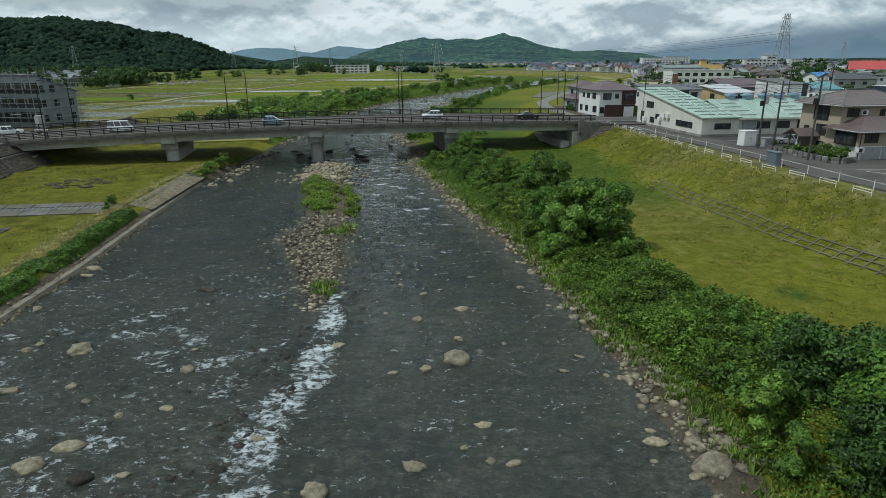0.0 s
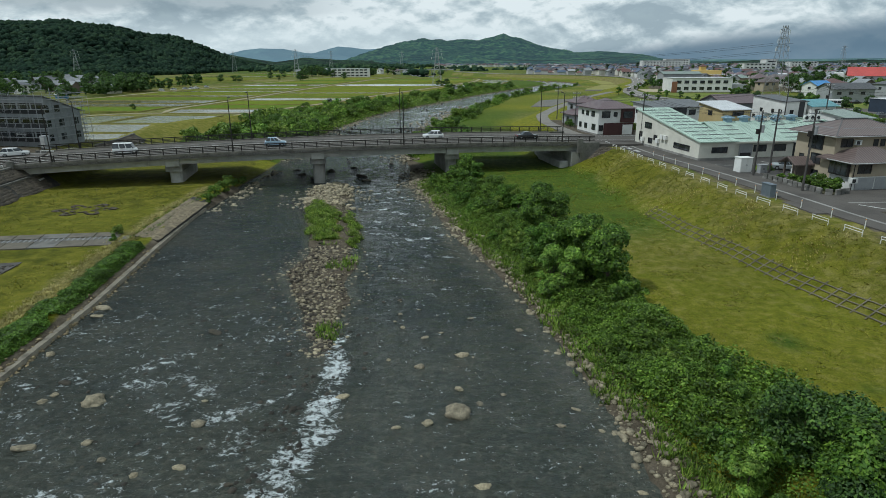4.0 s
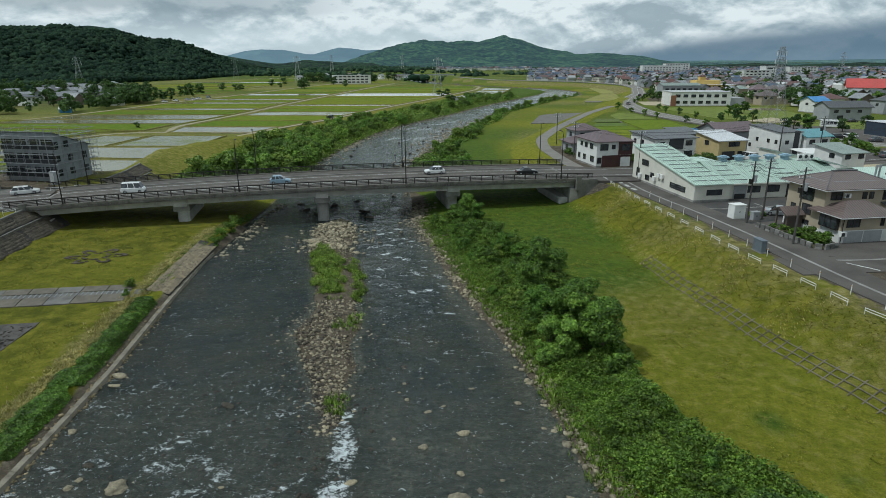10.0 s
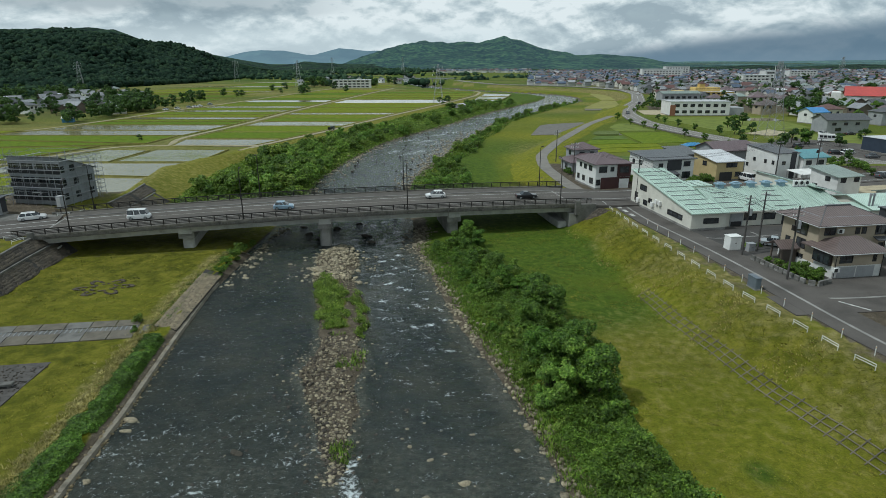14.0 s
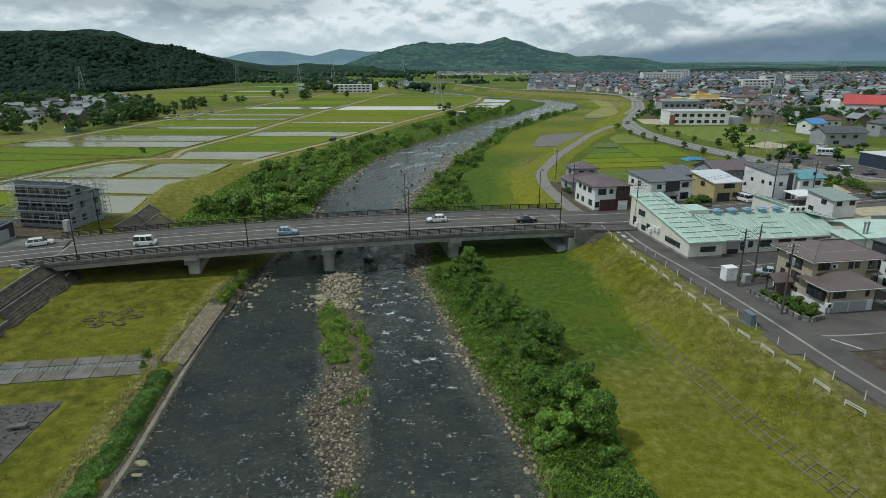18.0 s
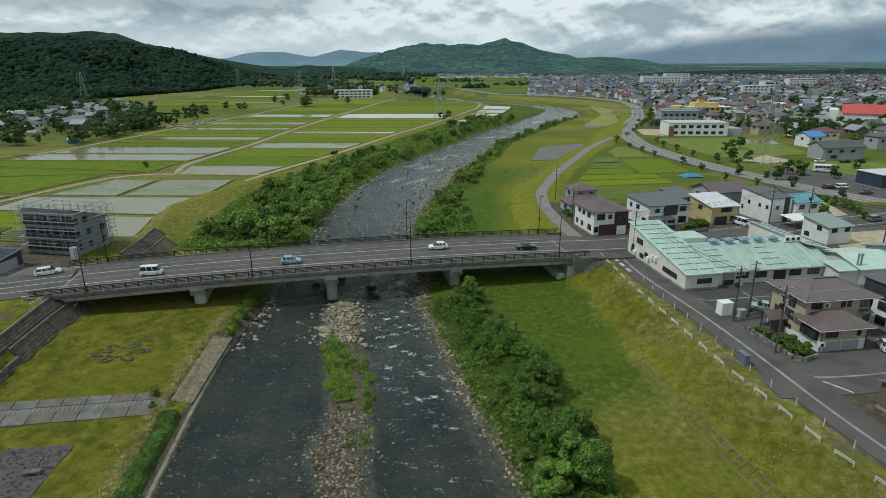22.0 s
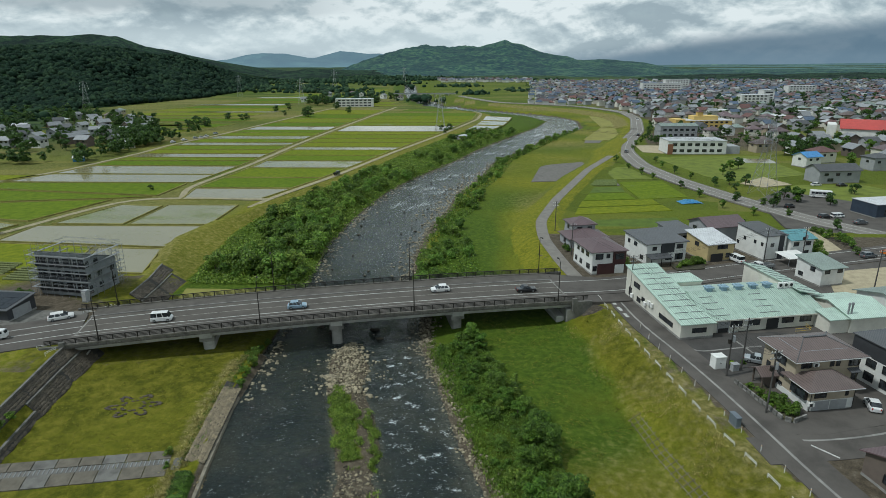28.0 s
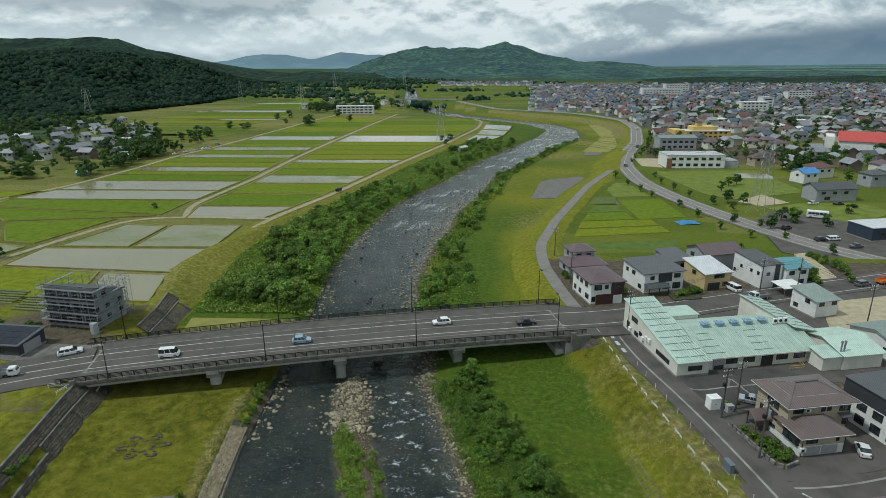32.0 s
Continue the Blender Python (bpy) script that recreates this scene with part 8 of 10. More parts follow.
while n_ < 270 and tries < 9000:
    tries += 1
    y = 345 + 345 * rt_.random() ** 0.9
    x = rt_.uniform(float(main_x(y)) + 14, 0.72 * y + 60)
    if y < 400 and x < 190 or (y < 352 and x < 205):
        continue
    if free_spot(x, y, 6.6):
        put_house(x, y, 3.9, rt_.choice((5, 95, 185, 275)) + rt_.uniform(-9, 9))
        n_ += 1
for x, y in ((206, 300), (214, 318), (221, 302), (201, 322), (230, 322), (238, 305), (176, 331), (190, 345), (168, 352), (160, 338), (205, 343), (223, 345), (168, 300 + 62), (212, 260), (222, 275), (232, 262), (170, 232), (186, 240), (200, 226), (178, 205)):
    if free_spot(x, y, 5.5):
        put_house(x, y, 3.95, rt_.choice((5, 95, 275)) + rt_.uniform(-9, 9))
# village on the left
for i in range(110):
    x, y = rt_.uniform(-345, -205), rt_.uniform(345, 520)
    if x > -212 - (y - 390) * 0.5 or not free_spot(x, y, 7.0):
        continue
    put_house(x, y, 2.2, rt_.uniform(-20, 100), (0, 2, 6, 8, 10, 11))
for x, y in ((-352, 540), (-330, 560), (-318, 530), (-340, 585), (-200, 880), (-170, 900), (-150, 860), (-115, 830), (-90, 800), (-205, 760)):
    put_house(x, y, 2.2, rt_.uniform(-20, 100))


def far_houses(name, n, xr, yr, seed, label):
    """Roofs and walls of houses too far off to count."""
    rng2 = np.random.default_rng(seed)
    vw, fw, vr, fr = [], [], [], []
    for i in range(n):
        y = rng2.uniform(*yr)
        x = rng2.uniform(xr[0] * y, xr[1] * y)
        w, d, h = rng2.uniform(5.0, 9.5), rng2.uniform(4.5, 7), rng2.uniform(3.4, 5.8)
        rot = rng2.choice([5, 95]) + rng2.uniform(-10, 10)
        a = moved(box(-w / 2, w / 2, -d / 2, d / 2, 0, h), x, y, 3.0, rot)
        b = moved(roof_shape("gable" if rng2.random() < 0.6 else "hip", w, d, 1.9, 0.5), x, y, 3.0 + h + 0.01, rot)
        fw += [tuple(q + len(vw) for q in f) for f in a[1]]
        vw += a[0]
        fr += [tuple(q + len(vr) for q in f) for f in b[1]]
        vr += b[0]
    t = thing(name, Matrix(), label, "houses", kind="stuff")
    k = Nodes(name + "_walls", 0.85)
    k.color(k.ramp(k.island(), [(0.0, (0.40, 0.40, 0.39)), (0.35, (0.76, 0.75, 0.71)), (0.7, (0.56, 0.52, 0.44)), (1.0, (0.82, 0.82, 0.80))]))
    part("walls", (vw, fw), k.m, t)
    k = Nodes(name + "_roofs", 0.5)
    r = k.ramp(k.island(), [(0.0, (0.06, 0.06, 0.065)), (0.2, (0.16, 0.16, 0.17)), (0.4, (0.11, 0.07, 0.07)), (0.6, (0.07, 0.10, 0.15)), (0.88, (0.16, 0.075, 0.065)), (0.93, (0.32, 0.33, 0.34)), (1.0, (0.12, 0.24, 0.26))])
    r.node.color_ramp.interpolation = 'CONSTANT'
    k.color(r)
    part("roofs", (vr, fr), k.m, t)


far_houses("far_town", 2300, (0.10, 0.74), (690, 1400), 3, "crowded roofs of the far side of town")
far_houses("far_hamlet", 170, (-0.05, 0.10), (1380, 1530), 4, "pale houses at the foot of the mountain")

# ---------------------------------------------------------------- vehicles
def wheel(parent, x, y, r=0.31, w=0.2):
    ty = part("tyre", tube((x, y - w / 2, r), (x, y + w / 2, r), r, r, 14), RUBBER, parent)
    part("rim", tube((x, y - w / 2 - 0.01, r), (x, y + w / 2 + 0.01, r), r * 0.6, r * 0.6, 10), HUB, ty)


def car(label, m, paint, l=4.2, w=1.7, h=1.5, style="hatch", group="", category="car"):
    """Body skin from side sections, glasshouse, roof, lamps, wheels. Front is +x."""
    t = thing("car" if style != "van" else "van", m, label, category, group)
    hood = {"hatch": 0.27, "sedan": 0.28, "van": 0.09, "wagon": 0.24}[style]
    tail = {"hatch": 0.07, "sedan": 0.20, "van": 0.03, "wagon": 0.04}[style]
    belt = h * (0.62 if style != "van" else 0.55)
    x0, x1 = -l / 2, l / 2

    def ring(x, zlo, zhi, half):
        return [(x, -half, zlo + 0.1), (x, -half * 0.9, zlo), (x, half * 0.9, zlo), (x, half, zlo + 0.1), (x, half, zhi - 0.12), (x, half * 0.86, zhi), (x, -half * 0.86, zhi), (x, -half, zhi - 0.12)]
    hw = w / 2
    rings = [ring(x0, 0.36, belt * 0.82, hw * 0.84), ring(x0 + 0.12, 0.24, belt * 0.98, hw * 0.95), ring(x0 + l * tail + 0.15, 0.2, belt, hw), ring(0, 0.2, belt, hw), ring(x1 - l * hood, 0.2, belt * 0.98, hw), ring(x1 - 0.2, 0.24, belt * (0.86 if style != "van" else 0.95), hw * 0.95), ring(x1, 0.34, belt * 0.70, hw * 0.82)]
    part("body", loft(rings), paint, t, smooth=False)
    cb, cf = x0 + l * tail + 0.05, x1 - l * hood + (0.1 if style != "van" else 0.02)
    rake_f, rake_b = (0.75, 0.35) if style != "van" else (0.42, 0.08)
    if style == "sedan":
        rake_b = 0.6

    def gring(z, k, half):
        return [(cb + rake_b * k, -half, z), (cf - rake_f * k, -half, z), (cf - rake_f * k, half, z), (cb + rake_b * k, half, z)]
    gl = part("glasshouse", loft([gring(belt - 0.02, 0, hw * 0.93), gring(h - 0.07, 1, hw * 0.80)]), GLASS, t, "dark tinted windows")
    part("roof", loft([gring(h - 0.068, 0.96, hw * 0.82), gring(h, 1.12, hw * 0.72)]), paint, t)
    for f in (0.34, 0.66):
        xb = cb + (cf - cb) * f
        xt = cb + rake_b + (cf - rake_f - cb - rake_b) * f
        part("pillar", join(*[loft([[(xb - 0.05, s * hw * 0.945, belt - 0.02), (xb + 0.05, s * hw * 0.945, belt - 0.02), (xb + 0.05, s * hw * 0.90, belt - 0.02), (xb - 0.05, s * hw * 0.90, belt - 0.02)], [(xt - 0.05, s * hw * 0.815, h - 0.07), (xt + 0.05, s * hw * 0.815, h - 0.07), (xt + 0.05, s * hw * 0.77, h - 0.07), (xt - 0.05, s * hw * 0.77, h - 0.07)]]) for s in (-1, 1)]), paint, gl)
    for s in (-1, 1):
        part("headlight", cbox(x1 - 0.22, x1 - 0.02, s * hw * 0.62 - 0.16, s * hw * 0.62 + 0.16, belt * 0.62, belt * 0.78, 0.03), LAMP_LENS, t, "clear headlight")
        part("tail_light", cbox(x0 - 0.01, x0 + 0.12, s * hw * 0.72 - 0.1, s * hw * 0.72 + 0.1, belt * 0.62, belt * 0.9, 0.03), LAMP_RED, t, "red tail light")
        part("mirror", cbox(cf - 0.35, cf - 0.2, s * (hw + 0.09) - 0.08, s * (hw + 0.09) + 0.08, belt, belt + 0.14, 0.02), paint, t)
        for x in (x0 + l * 0.19, x1 - l * 0.19):
            wheel(t, x, s * (hw - 0.1))
    part("bumper", cbox(x1 - 0.1, x1 + 0.05, -hw * 0.8, hw * 0.8, 0.25, 0.42, 0.03), PLASTIC, t)
    return t


def truck(label, m, paint, l=4.8, bed=STEEL, crane=False, hgt=2.0, w=1.8):
    t = thing("truck", m, label, "truck")
    x1 = l / 2
    part("chassis", box(-x1, x1 - 0.1, -0.4, 0.4, 0.42, 0.62), STEEL_DARK, t)
    cab = part("cab", loft([[(x1 - 1.6, -w / 2, 0.45), (x1, -w / 2, 0.45), (x1, w / 2, 0.45), (x1 - 1.6, w / 2, 0.45)], [(x1 - 1.6, -w / 2, 1.2), (x1, -w / 2, 1.2), (x1, w / 2, 1.2), (x1 - 1.6, w / 2, 1.2)], [(x1 - 1.55, -w / 2 + 0.08, hgt), (x1 - 0.35, -w / 2 + 0.08, hgt), (x1 - 0.35, w / 2 - 0.08, hgt), (x1 - 1.55, w / 2 - 0.08, hgt)]]), paint, t)
    part("windscreen", loft([[(x1 - 0.06, -w / 2 + 0.1, 1.25), (x1 + 0.01, -w / 2 + 0.1, 1.25), (x1 + 0.01, w / 2 - 0.1, 1.25), (x1 - 0.06, w / 2 - 0.1, 1.25)], [(x1 - 0.38, -w / 2 + 0.16, hgt - 0.1), (x1 - 0.30, -w / 2 + 0.16, hgt - 0.1), (x1 - 0.30, w / 2 - 0.16, hgt - 0.1), (x1 - 0.38, w / 2 - 0.16, hgt - 0.1)]]), GLASS, cab)
    for s in (-1, 1):
        part("side_window", box(x1 - 1.3, x1 - 0.5, s * w / 2 - 0.035, s * w / 2 + 0.012, 1.25, hgt - 0.2), GLASS, cab)
        part("headlight", cbox(x1 - 0.03, x1 + 0.03, s * w * 0.36 - 0.14, s * w * 0.36 + 0.14, 0.7, 0.86, 0.02), LAMP_LENS, cab)
    part("load_bed", box(-x1, x1 - 1.75, -w / 2, w / 2, 0.63, 0.75), bed, t)
    for a in (box(-x1, x1 - 1.75, -w / 2, -w / 2 + 0.06, 0.755, 1.3), box(-x1, x1 - 1.75, w / 2 - 0.06, w / 2, 0.755, 1.3), box(-x1, -x1 + 0.06, -w / 2 + 0.065, w / 2 - 0.065, 0.755, 1.3)):
        part("side_board", a, bed, t)
    if crane:
        part("crane_arm", join(box(x1 - 2.15, x1 - 1.8, -0.2, 0.2, 0.76, 2.1), tube((x1 - 1.95, 0, 2.1), (-x1 + 0.3, 0, 2.35), 0.13, 0.10, 6)), paint, t, "folded orange crane arm")
    for s in (-1, 1):
        for x in (-x1 + 0.9, x1 - 0.8):
            wheel(t, x, s * (w / 2 - 0.16), 0.38, 0.24)
    return t


def bus(label, m):
    t = thing("bus", m, label, "bus")
    part("body", cbox(-3.5, 3.5, -1.05, 1.05, 0.4, 2.75, 0.18), PAINT["white"], t)
    for s in (-1, 1):
        for i in range(5):
            part("window", box(-3.1 + i * 1.2, -2.05 + i * 1.2, s * 1.05 - 0.02, s * 1.05 + 0.02, 1.45, 2.25), GLASS, t)
        for x in (-2.2, 2.3):
            wheel(t, x, s * 0.95, 0.4, 0.25)
    part("windscreen", box(3.48, 3.53, -0.9, 0.9, 1.3, 2.4), GLASS, t)
    part("stripe", join(*[box(-3.4, 3.4, s * 1.052 - 0.006, s * 1.052 + 0.006, 1.05, 1.2) for s in (-1, 1)]), PAINT["grey"], t, "grey side stripe")


def on_bridge(s, n, back=False):
    return BR @ pose(s, n, deck_z(s) + 0.005, 0, 0, 180 if back else 0)


car("white compact hatchback driving on the bridge", on_bridge(22.0, 9.0, True), PAINT["white"], 4.0, 1.7, 1.5, "hatch")
car("pale blue compact car driving on the bridge", on_bridge(-7.5, 5.9), PAINT["blue"], 3.8, 1.68, 1.55, "hatch")
car("white boxy van driving on the bridge", on_bridge(-33.0, 5.9), PAINT["white"], 3.9, 1.6, 1.9, "van", category="van")
car("dark car driving on the bridge", on_bridge(40.0, 5.9), PAINT["black"], 4.3, 1.7, 1.45, "sedan")
car("white estate car parked beside the scaffolded building", pose(-80.0, 104.6, 4.88, 0, 0, 32), PAINT["white"], 4.5, 1.72, 1.5, "wagon")
truck("small white pickup truck on the approach road", pose(-86.0, 95.4, 4.92, 0, 0, 17), PAINT["white"], 3.6, STEEL, hgt=1.8, w=1.45)
car("grey sedan parked in the yard beside the house", pose(48.2, 90.4, 5.37, 0, 0, -25), PAINT["silver"], 4.3, 1.7, 1.45, "sedan")
car("white kei car parked beside the beige house", pose(58.4, 77.2, 5.32, 0, 0, 75), PAINT["white"], 3.4, 1.48, 1.6, "hatch")
car("white minivan parked before the ochre house", pose(66.6, 143.0, 5.4, 0, 0, 110), PAINT["white"], 4.4, 1.7, 1.85, "van", category="van")
truck("white flatbed truck waiting on the street", pose(70.5, 137.2, 5.43, 0, 0, 199), PAINT["white"], 5.0)
car("white car on the street beside the carport", pose(86.5, 142.5, 5.42, 0, 0, 19), PAINT["white"], 4.2, 1.7, 1.5, "hatch")
car("grey car driving on the street", pose(101.0, 147.2, 5.42, 0, 0, 18), PAINT["grey"], 4.3, 1.7, 1.5, "wagon")
truck("orange crane truck on the street", pose(108.5, 149.2, 5.42, 0, 0, 18), PAINT["orange"], 6.4, PAINT["orange"], True, 2.4, 2.1)
bus("white minibus parked beside the green lot", pose(129.0, 220.0, 4.56, 0, 0, -22))
for i, (x, y, r, p, st) in enumerate(((114, 190, 10, "black", "wagon"), (118.5, 191, 8, "white", "van"), (110, 204, 30, "black", "hatch"), (121, 183, 10, "grey", "sedan"), (140.5, 244, 15, "white", "hatch"), (150, 243, 10, "black", "sedan"), (134, 180, 100, "white", "hatch"), (140, 178, 100, "silver", "hatch"))):
    car("%s car parked beside the road" % p, pose(x, y, ground_z(x, y) + (0.1 if y > 235 else 0.56), 0, 0, r), PAINT[p], 4.2, 1.7, 1.5, st, "cars in the car park")
for i in range(10):
    x, y = 148 + 4.2 * i, 437 + 1.0 * i
    car("car parked before the yellow building", pose(x, y, ground_z(x, y) + 0.02, 0, 0, 95), PAINT[("white", "black", "silver", "grey", "white")[i % 5]], 4.2, 1.7, 1.5, "hatch", "cars before the yellow building")
truck("small dark truck on the levee track", pose(-60.2, 269.5, ground_z(-60.5, 268) + 0.15, 0, 0, 70), PAINT["grey"], 3.6, PAINT["black"], hgt=1.8, w=1.5)
for x, y, p in ((112, 404, "black"), (139.5, 510, "white"), (86, 330, "grey")):
    car("car driving on the riverside road", pose(x, y, 4.74, 0, 0, 65), PAINT[p], 4.2, 1.7, 1.5, "hatch")

for x, y, r, p_ in ((-190.6, 382, 70, "white"), (-187.8, 392, 65, "white"), (-184.4, 401.5, 72, "silver"), (-182.0, 405.5, 68, "white"), (-181.6, 412, 70, "white"), (-181.4, 428, 70, "silver")):
    car("%s car parked on the farm track" % p_, pose(x, y, ground_z(x, y) + 0.14, 0, 0, r), PAINT[p_], 4.0, 1.65, 1.5, "hatch", "cars on the farm track")
shed = thing("shed", pose(-206.5, 309, ground_z(-206.5, 309), 0, 0, 20), "small farm shed with blue sheeting and a white roof", "shed")
part("wall", cbox(-2.6, 2.6, -1.8, 1.8, -0.1, 2.0, 0.04), PLASTIC_BLUE, shed)
part("roof", moved(roof_shape("gable", 5.2, 3.6, 0.8, 0.3), 0, 0, 2.01), WHITE, shed)
shed = thing("shed", pose(-4.6, 409, ground_z(-4.6, 409), 0, 0, 62), "low grey tool shed beside the dike track", "shed")
part("wall", cbox(-4.5, 4.5, -2.0, 2.0, -0.1, 2.2, 0.04), WALLS["grey"], shed)
part("roof", moved(roof_shape("gable", 9.0, 4.0, 0.8, 0.3), 0, 0, 2.21), ROOFS["silver"], shed)

# ---------------------------------------------------------------- stones in and beside the river
KERB_STONE = stone_material("tan_rubble", (0.10, 0.085, 0.055), (0.21, 0.18, 0.12), (0.33, 0.29, 0.21))
rng = np.random.default_rng(21)
BOULDERS = [(-23.3, 33.5, 0.85), (-15.5, 31.4, 0.63), (-7.3, 34.7, 0.5), (-19.6, 44.0, 0.55), (-17.8, 23.9, 0.62), (-18.7, 22.4, 0.72), (-15.9, 21.7, 0.58), (-14.8, 27.3, 0.36), (-9.1, 24.8, 0.4), (-5.5, 21.1, 0.78), (-26.7, 33.4, 0.36), (-21.2, 29.3, 0.45), (-11.6, 26.0, 0.3), (-24.5, 28.6, 0.6), (-14.2, 22.0, 0.3), (-2.5, 38.9, 0.4), (-1.5, 31.9, 0.41), (-3.4, 31.4, 0.27), (-1.4, 23.0, 0.62), (-19.4, 27.7, 0.34), (-16.9, 26.5, 0.28), (-19.1, 24.5, 0.26), (-16.2, 33.9, 0.28), (-31.2, 46.9, 0.5)]
BOULDERS += [(-31.6, 48.7, 0.62), (-30.6, 39.9, 0.42), (-26.5, 34.3, 0.3), (-26.8, 35.9, 0.4), (0.6, 40.8, 0.6), (0.3, 32.9, 1.15), (0.4, 35.9, 0.36), (5.2, 45.3, 0.4), (6.6, 31.9, 0.33), (7.8, 33.7, 0.28), (9.9, 25.2, 0.5), (11.9, 23.3, 1.0), (2.0, 23.5, 0.27), (3.0, 23.4, 0.33), (1.8, 26.3, 0.5), (0.8, 24.4, 0.25), (13.0, 22.9, 0.4), (11.6, 26.6, 0.32), (9.9, 26.1, 0.3), (11.6, 30.1, 0.34), (10.1, 31.3, 0.28), (13.2, 24.6, 0.6)]
BOULDERS += [(-4.9, 48.2, 0.24), (-2.5, 43.7, 0.3), (-3.4, 49.2, 0.22), (-4.9, 39.8, 0.25), (-4.4, 45.5, 0.26), (-5.2, 46.7, 0.2), (-1.2, 44.6, 0.24), (1.2, 47.5, 0.26)]
BOULDERS += [(-24.2, 92.5, 0.9), (-22.0, 96.0, 0.8), (-19.6, 99.0, 0.6), (-34.5, 88, 0.5), (-35.2, 93, 0.6), (-35.0, 97, 0.5), (-34.4, 100, 0.45), (-21.5, 88.5, 1.0), (-17.5, 108, 0.9), (-19.0, 112, 1.0), (-27.5, 110, 0.8), (-30.5, 113, 0.8), (-26.0, 117, 0.9), (-33.0, 118, 0.7), (-22.0, 121, 0.8), (-29.5, 122, 0.9), (-15.0, 126, 0.6), (-24.5, 129, 0.6), (-32.0, 128, 0.5)]
for i, (x, y, r) in enumerate(BOULDERS):
    wet = y > 106 or (x < -9 and i % 3 == 0 and y < 60 and r < 0.6)
    ob = new("boulder", STONE_SETS["dark" if wet else "pale"][i % 10])
    ob.location = (x, y, max(0.0, ground_z(x, y)) + 0.04 * r)
    ob.rotation_euler = (rs.uniform(-0.15, 0.15), rs.uniform(-0.15, 0.15), rs.uniform(-0.5, 0.5))
    ob.scale = (r * 0.82, r * 0.78, r * 0.80)
    tagged(ob, "dark wet boulder standing in the stream" if wet else "pale rounded boulder standing in the stream" if r > 0.5 else "pale rounded stone in the shallows", "boulder", "boulders in the river")


def scatter(n, fx, y0, y1):
    y = rng.uniform(y0, y1, n)
    x = fx(y, n)
    return x, y


def settle_stones(name, x, y, r, mat, label, sink=0.25, base=None):
    z = height(x, y)
    z = np.where(z < -0.05, np.maximum(z, -0.12), z) if base is None else np.full_like(x, base)
    stone_heap(name, np.stack([x, y, z + r * (0.45 - sink)], -1), r, mat, label, rng)


near_b = [(bx + rng.normal(0, 1.1 * br + 0.3), by + rng.normal(0, 1.0 * br + 0.3), br) for bx, by, br in BOULDERS for _ in range(7)]
near_b = np.array(near_b)
settle_stones("boulder_company", near_b[:, 0], near_b[:, 1], 0.05 + 0.26 * near_b[:, 2] * rng.random(len(near_b)) ** 1.5, STONE, "small pale and brown stones gathered round the boulders", 0.3)
# right bank shingle: loose pale stones at the water's edge
x, y = scatter(1300, lambda y, n: river_right(y) + rng.normal(1.7, 0.9, n), 24, 118)
settle_stones("bank_stones", x, y, 0.06 + 0.30 * rng.random(len(x)) ** 2.4, STONE, "pale rounded stones along the stony bank")
x, y = scatter(130, lambda y, n: river_right(y) + rng.normal(0.9, 1.4, n), 17, 36)
settle_stones("bank_stones", x, y, 0.08 + 0.22 * rng.random(len(x)) ** 2, STONE, "pale stones heaped at the water's edge")
x, y = scatter(380, lambda y, n: river_right(y) + rng.normal(0.8, 1.6, n), 92, 119)
settle_stones("bank_stones", x, y, 0.12 + 0.35 * rng.random(len(x)) ** 2, STONE, "pale stones under the bridge bank")
x, y = scatter(160, lambda y, n: river_right(y) + np.abs(rng.normal(1.6, 1.5, n)), 15, 42)
settle_stones("bank_stones", x, y, 0.06 + 0.26 * rng.random(len(x)) ** 2.4, STONE, "pale stones on the muddy shore")
x, y = scatter(320, lambda y, n: river_right(y) + np.abs(rng.normal(1.7, 0.9, n)), 40, 100)
settle_stones("bank_stones", x, y, 0.08 + 0.30 * rng.random(len(x)) ** 2.2, STONE, "pale stones scattered on the shore below the thicket")
x, y = scatter(700, lambda y, n: river_left(y) - 0.25 + rng.normal(0, 0.35, n), 28, 66)
settle_stones("kerb_stones", x, y, 0.06 + 0.16 * rng.random(len(x)) ** 1.6, KERB_STONE, "tan rubble along the kerb at the water")
# stony edges and stones in the stream above the bridge
x, y = scatter(1500, lambda y, n: river_right(y) + rng.normal(0.6, 1.3, n), 128, 470)
settle_stones("upstream_stones", x, y, 0.15 + 0.50 * rng.random(len(x)) ** 2.4, STONE, "pale stones along the upper stream's right shore")
x, y = scatter(900, lambda y, n: river_left(y) + rng.normal(-0.4, 1.0, n), 128, 470)
settle_stones("upstream_stones", x, y, 0.15 + 0.42 * rng.random(len(x)) ** 2.4, STONE, "pale stones along the upper stream's left shore")
x, y = scatter(130, lambda y, n: river_left(y) + (river_right(y) - river_left(y)) * rng.random(n), 132, 460)
settle_stones("upstream_stones", x, y, 0.16 + 0.40 * rng.random(len(x)) ** 2, STONE_DARK, "dark wet stones standing in the upper stream", 0.1, -0.02)
# islet and bar
x, y = scatter(1900, lambda y, n: islet_mid(y) - 0.4 + islet_half(y) * rng.normal(0, 0.6, n), 40, 67)
settle_stones("bar_stones", x, y, 0.05 + 0.20 * rng.random(len(x)) ** 2.5, STONE, "grey and pale shingle of the mid-stream bar")
x, y = scatter(1900, lambda y, n: islet_mid(y) - 0.6 + islet_half(y) * rng.normal(0, 0.75, n), 40, 67)
settle_stones("bar_stones", x, y, 0.05 + 0.20 * rng.random(len(x)) ** 2.5, RUBBLE, "dark damp shingle of the mid-stream bar")
x, y = scatter(1900, lambda y, n: islet_mid(y) + islet_half(y) * rng.normal(0, 0.7, n), 86, 106)
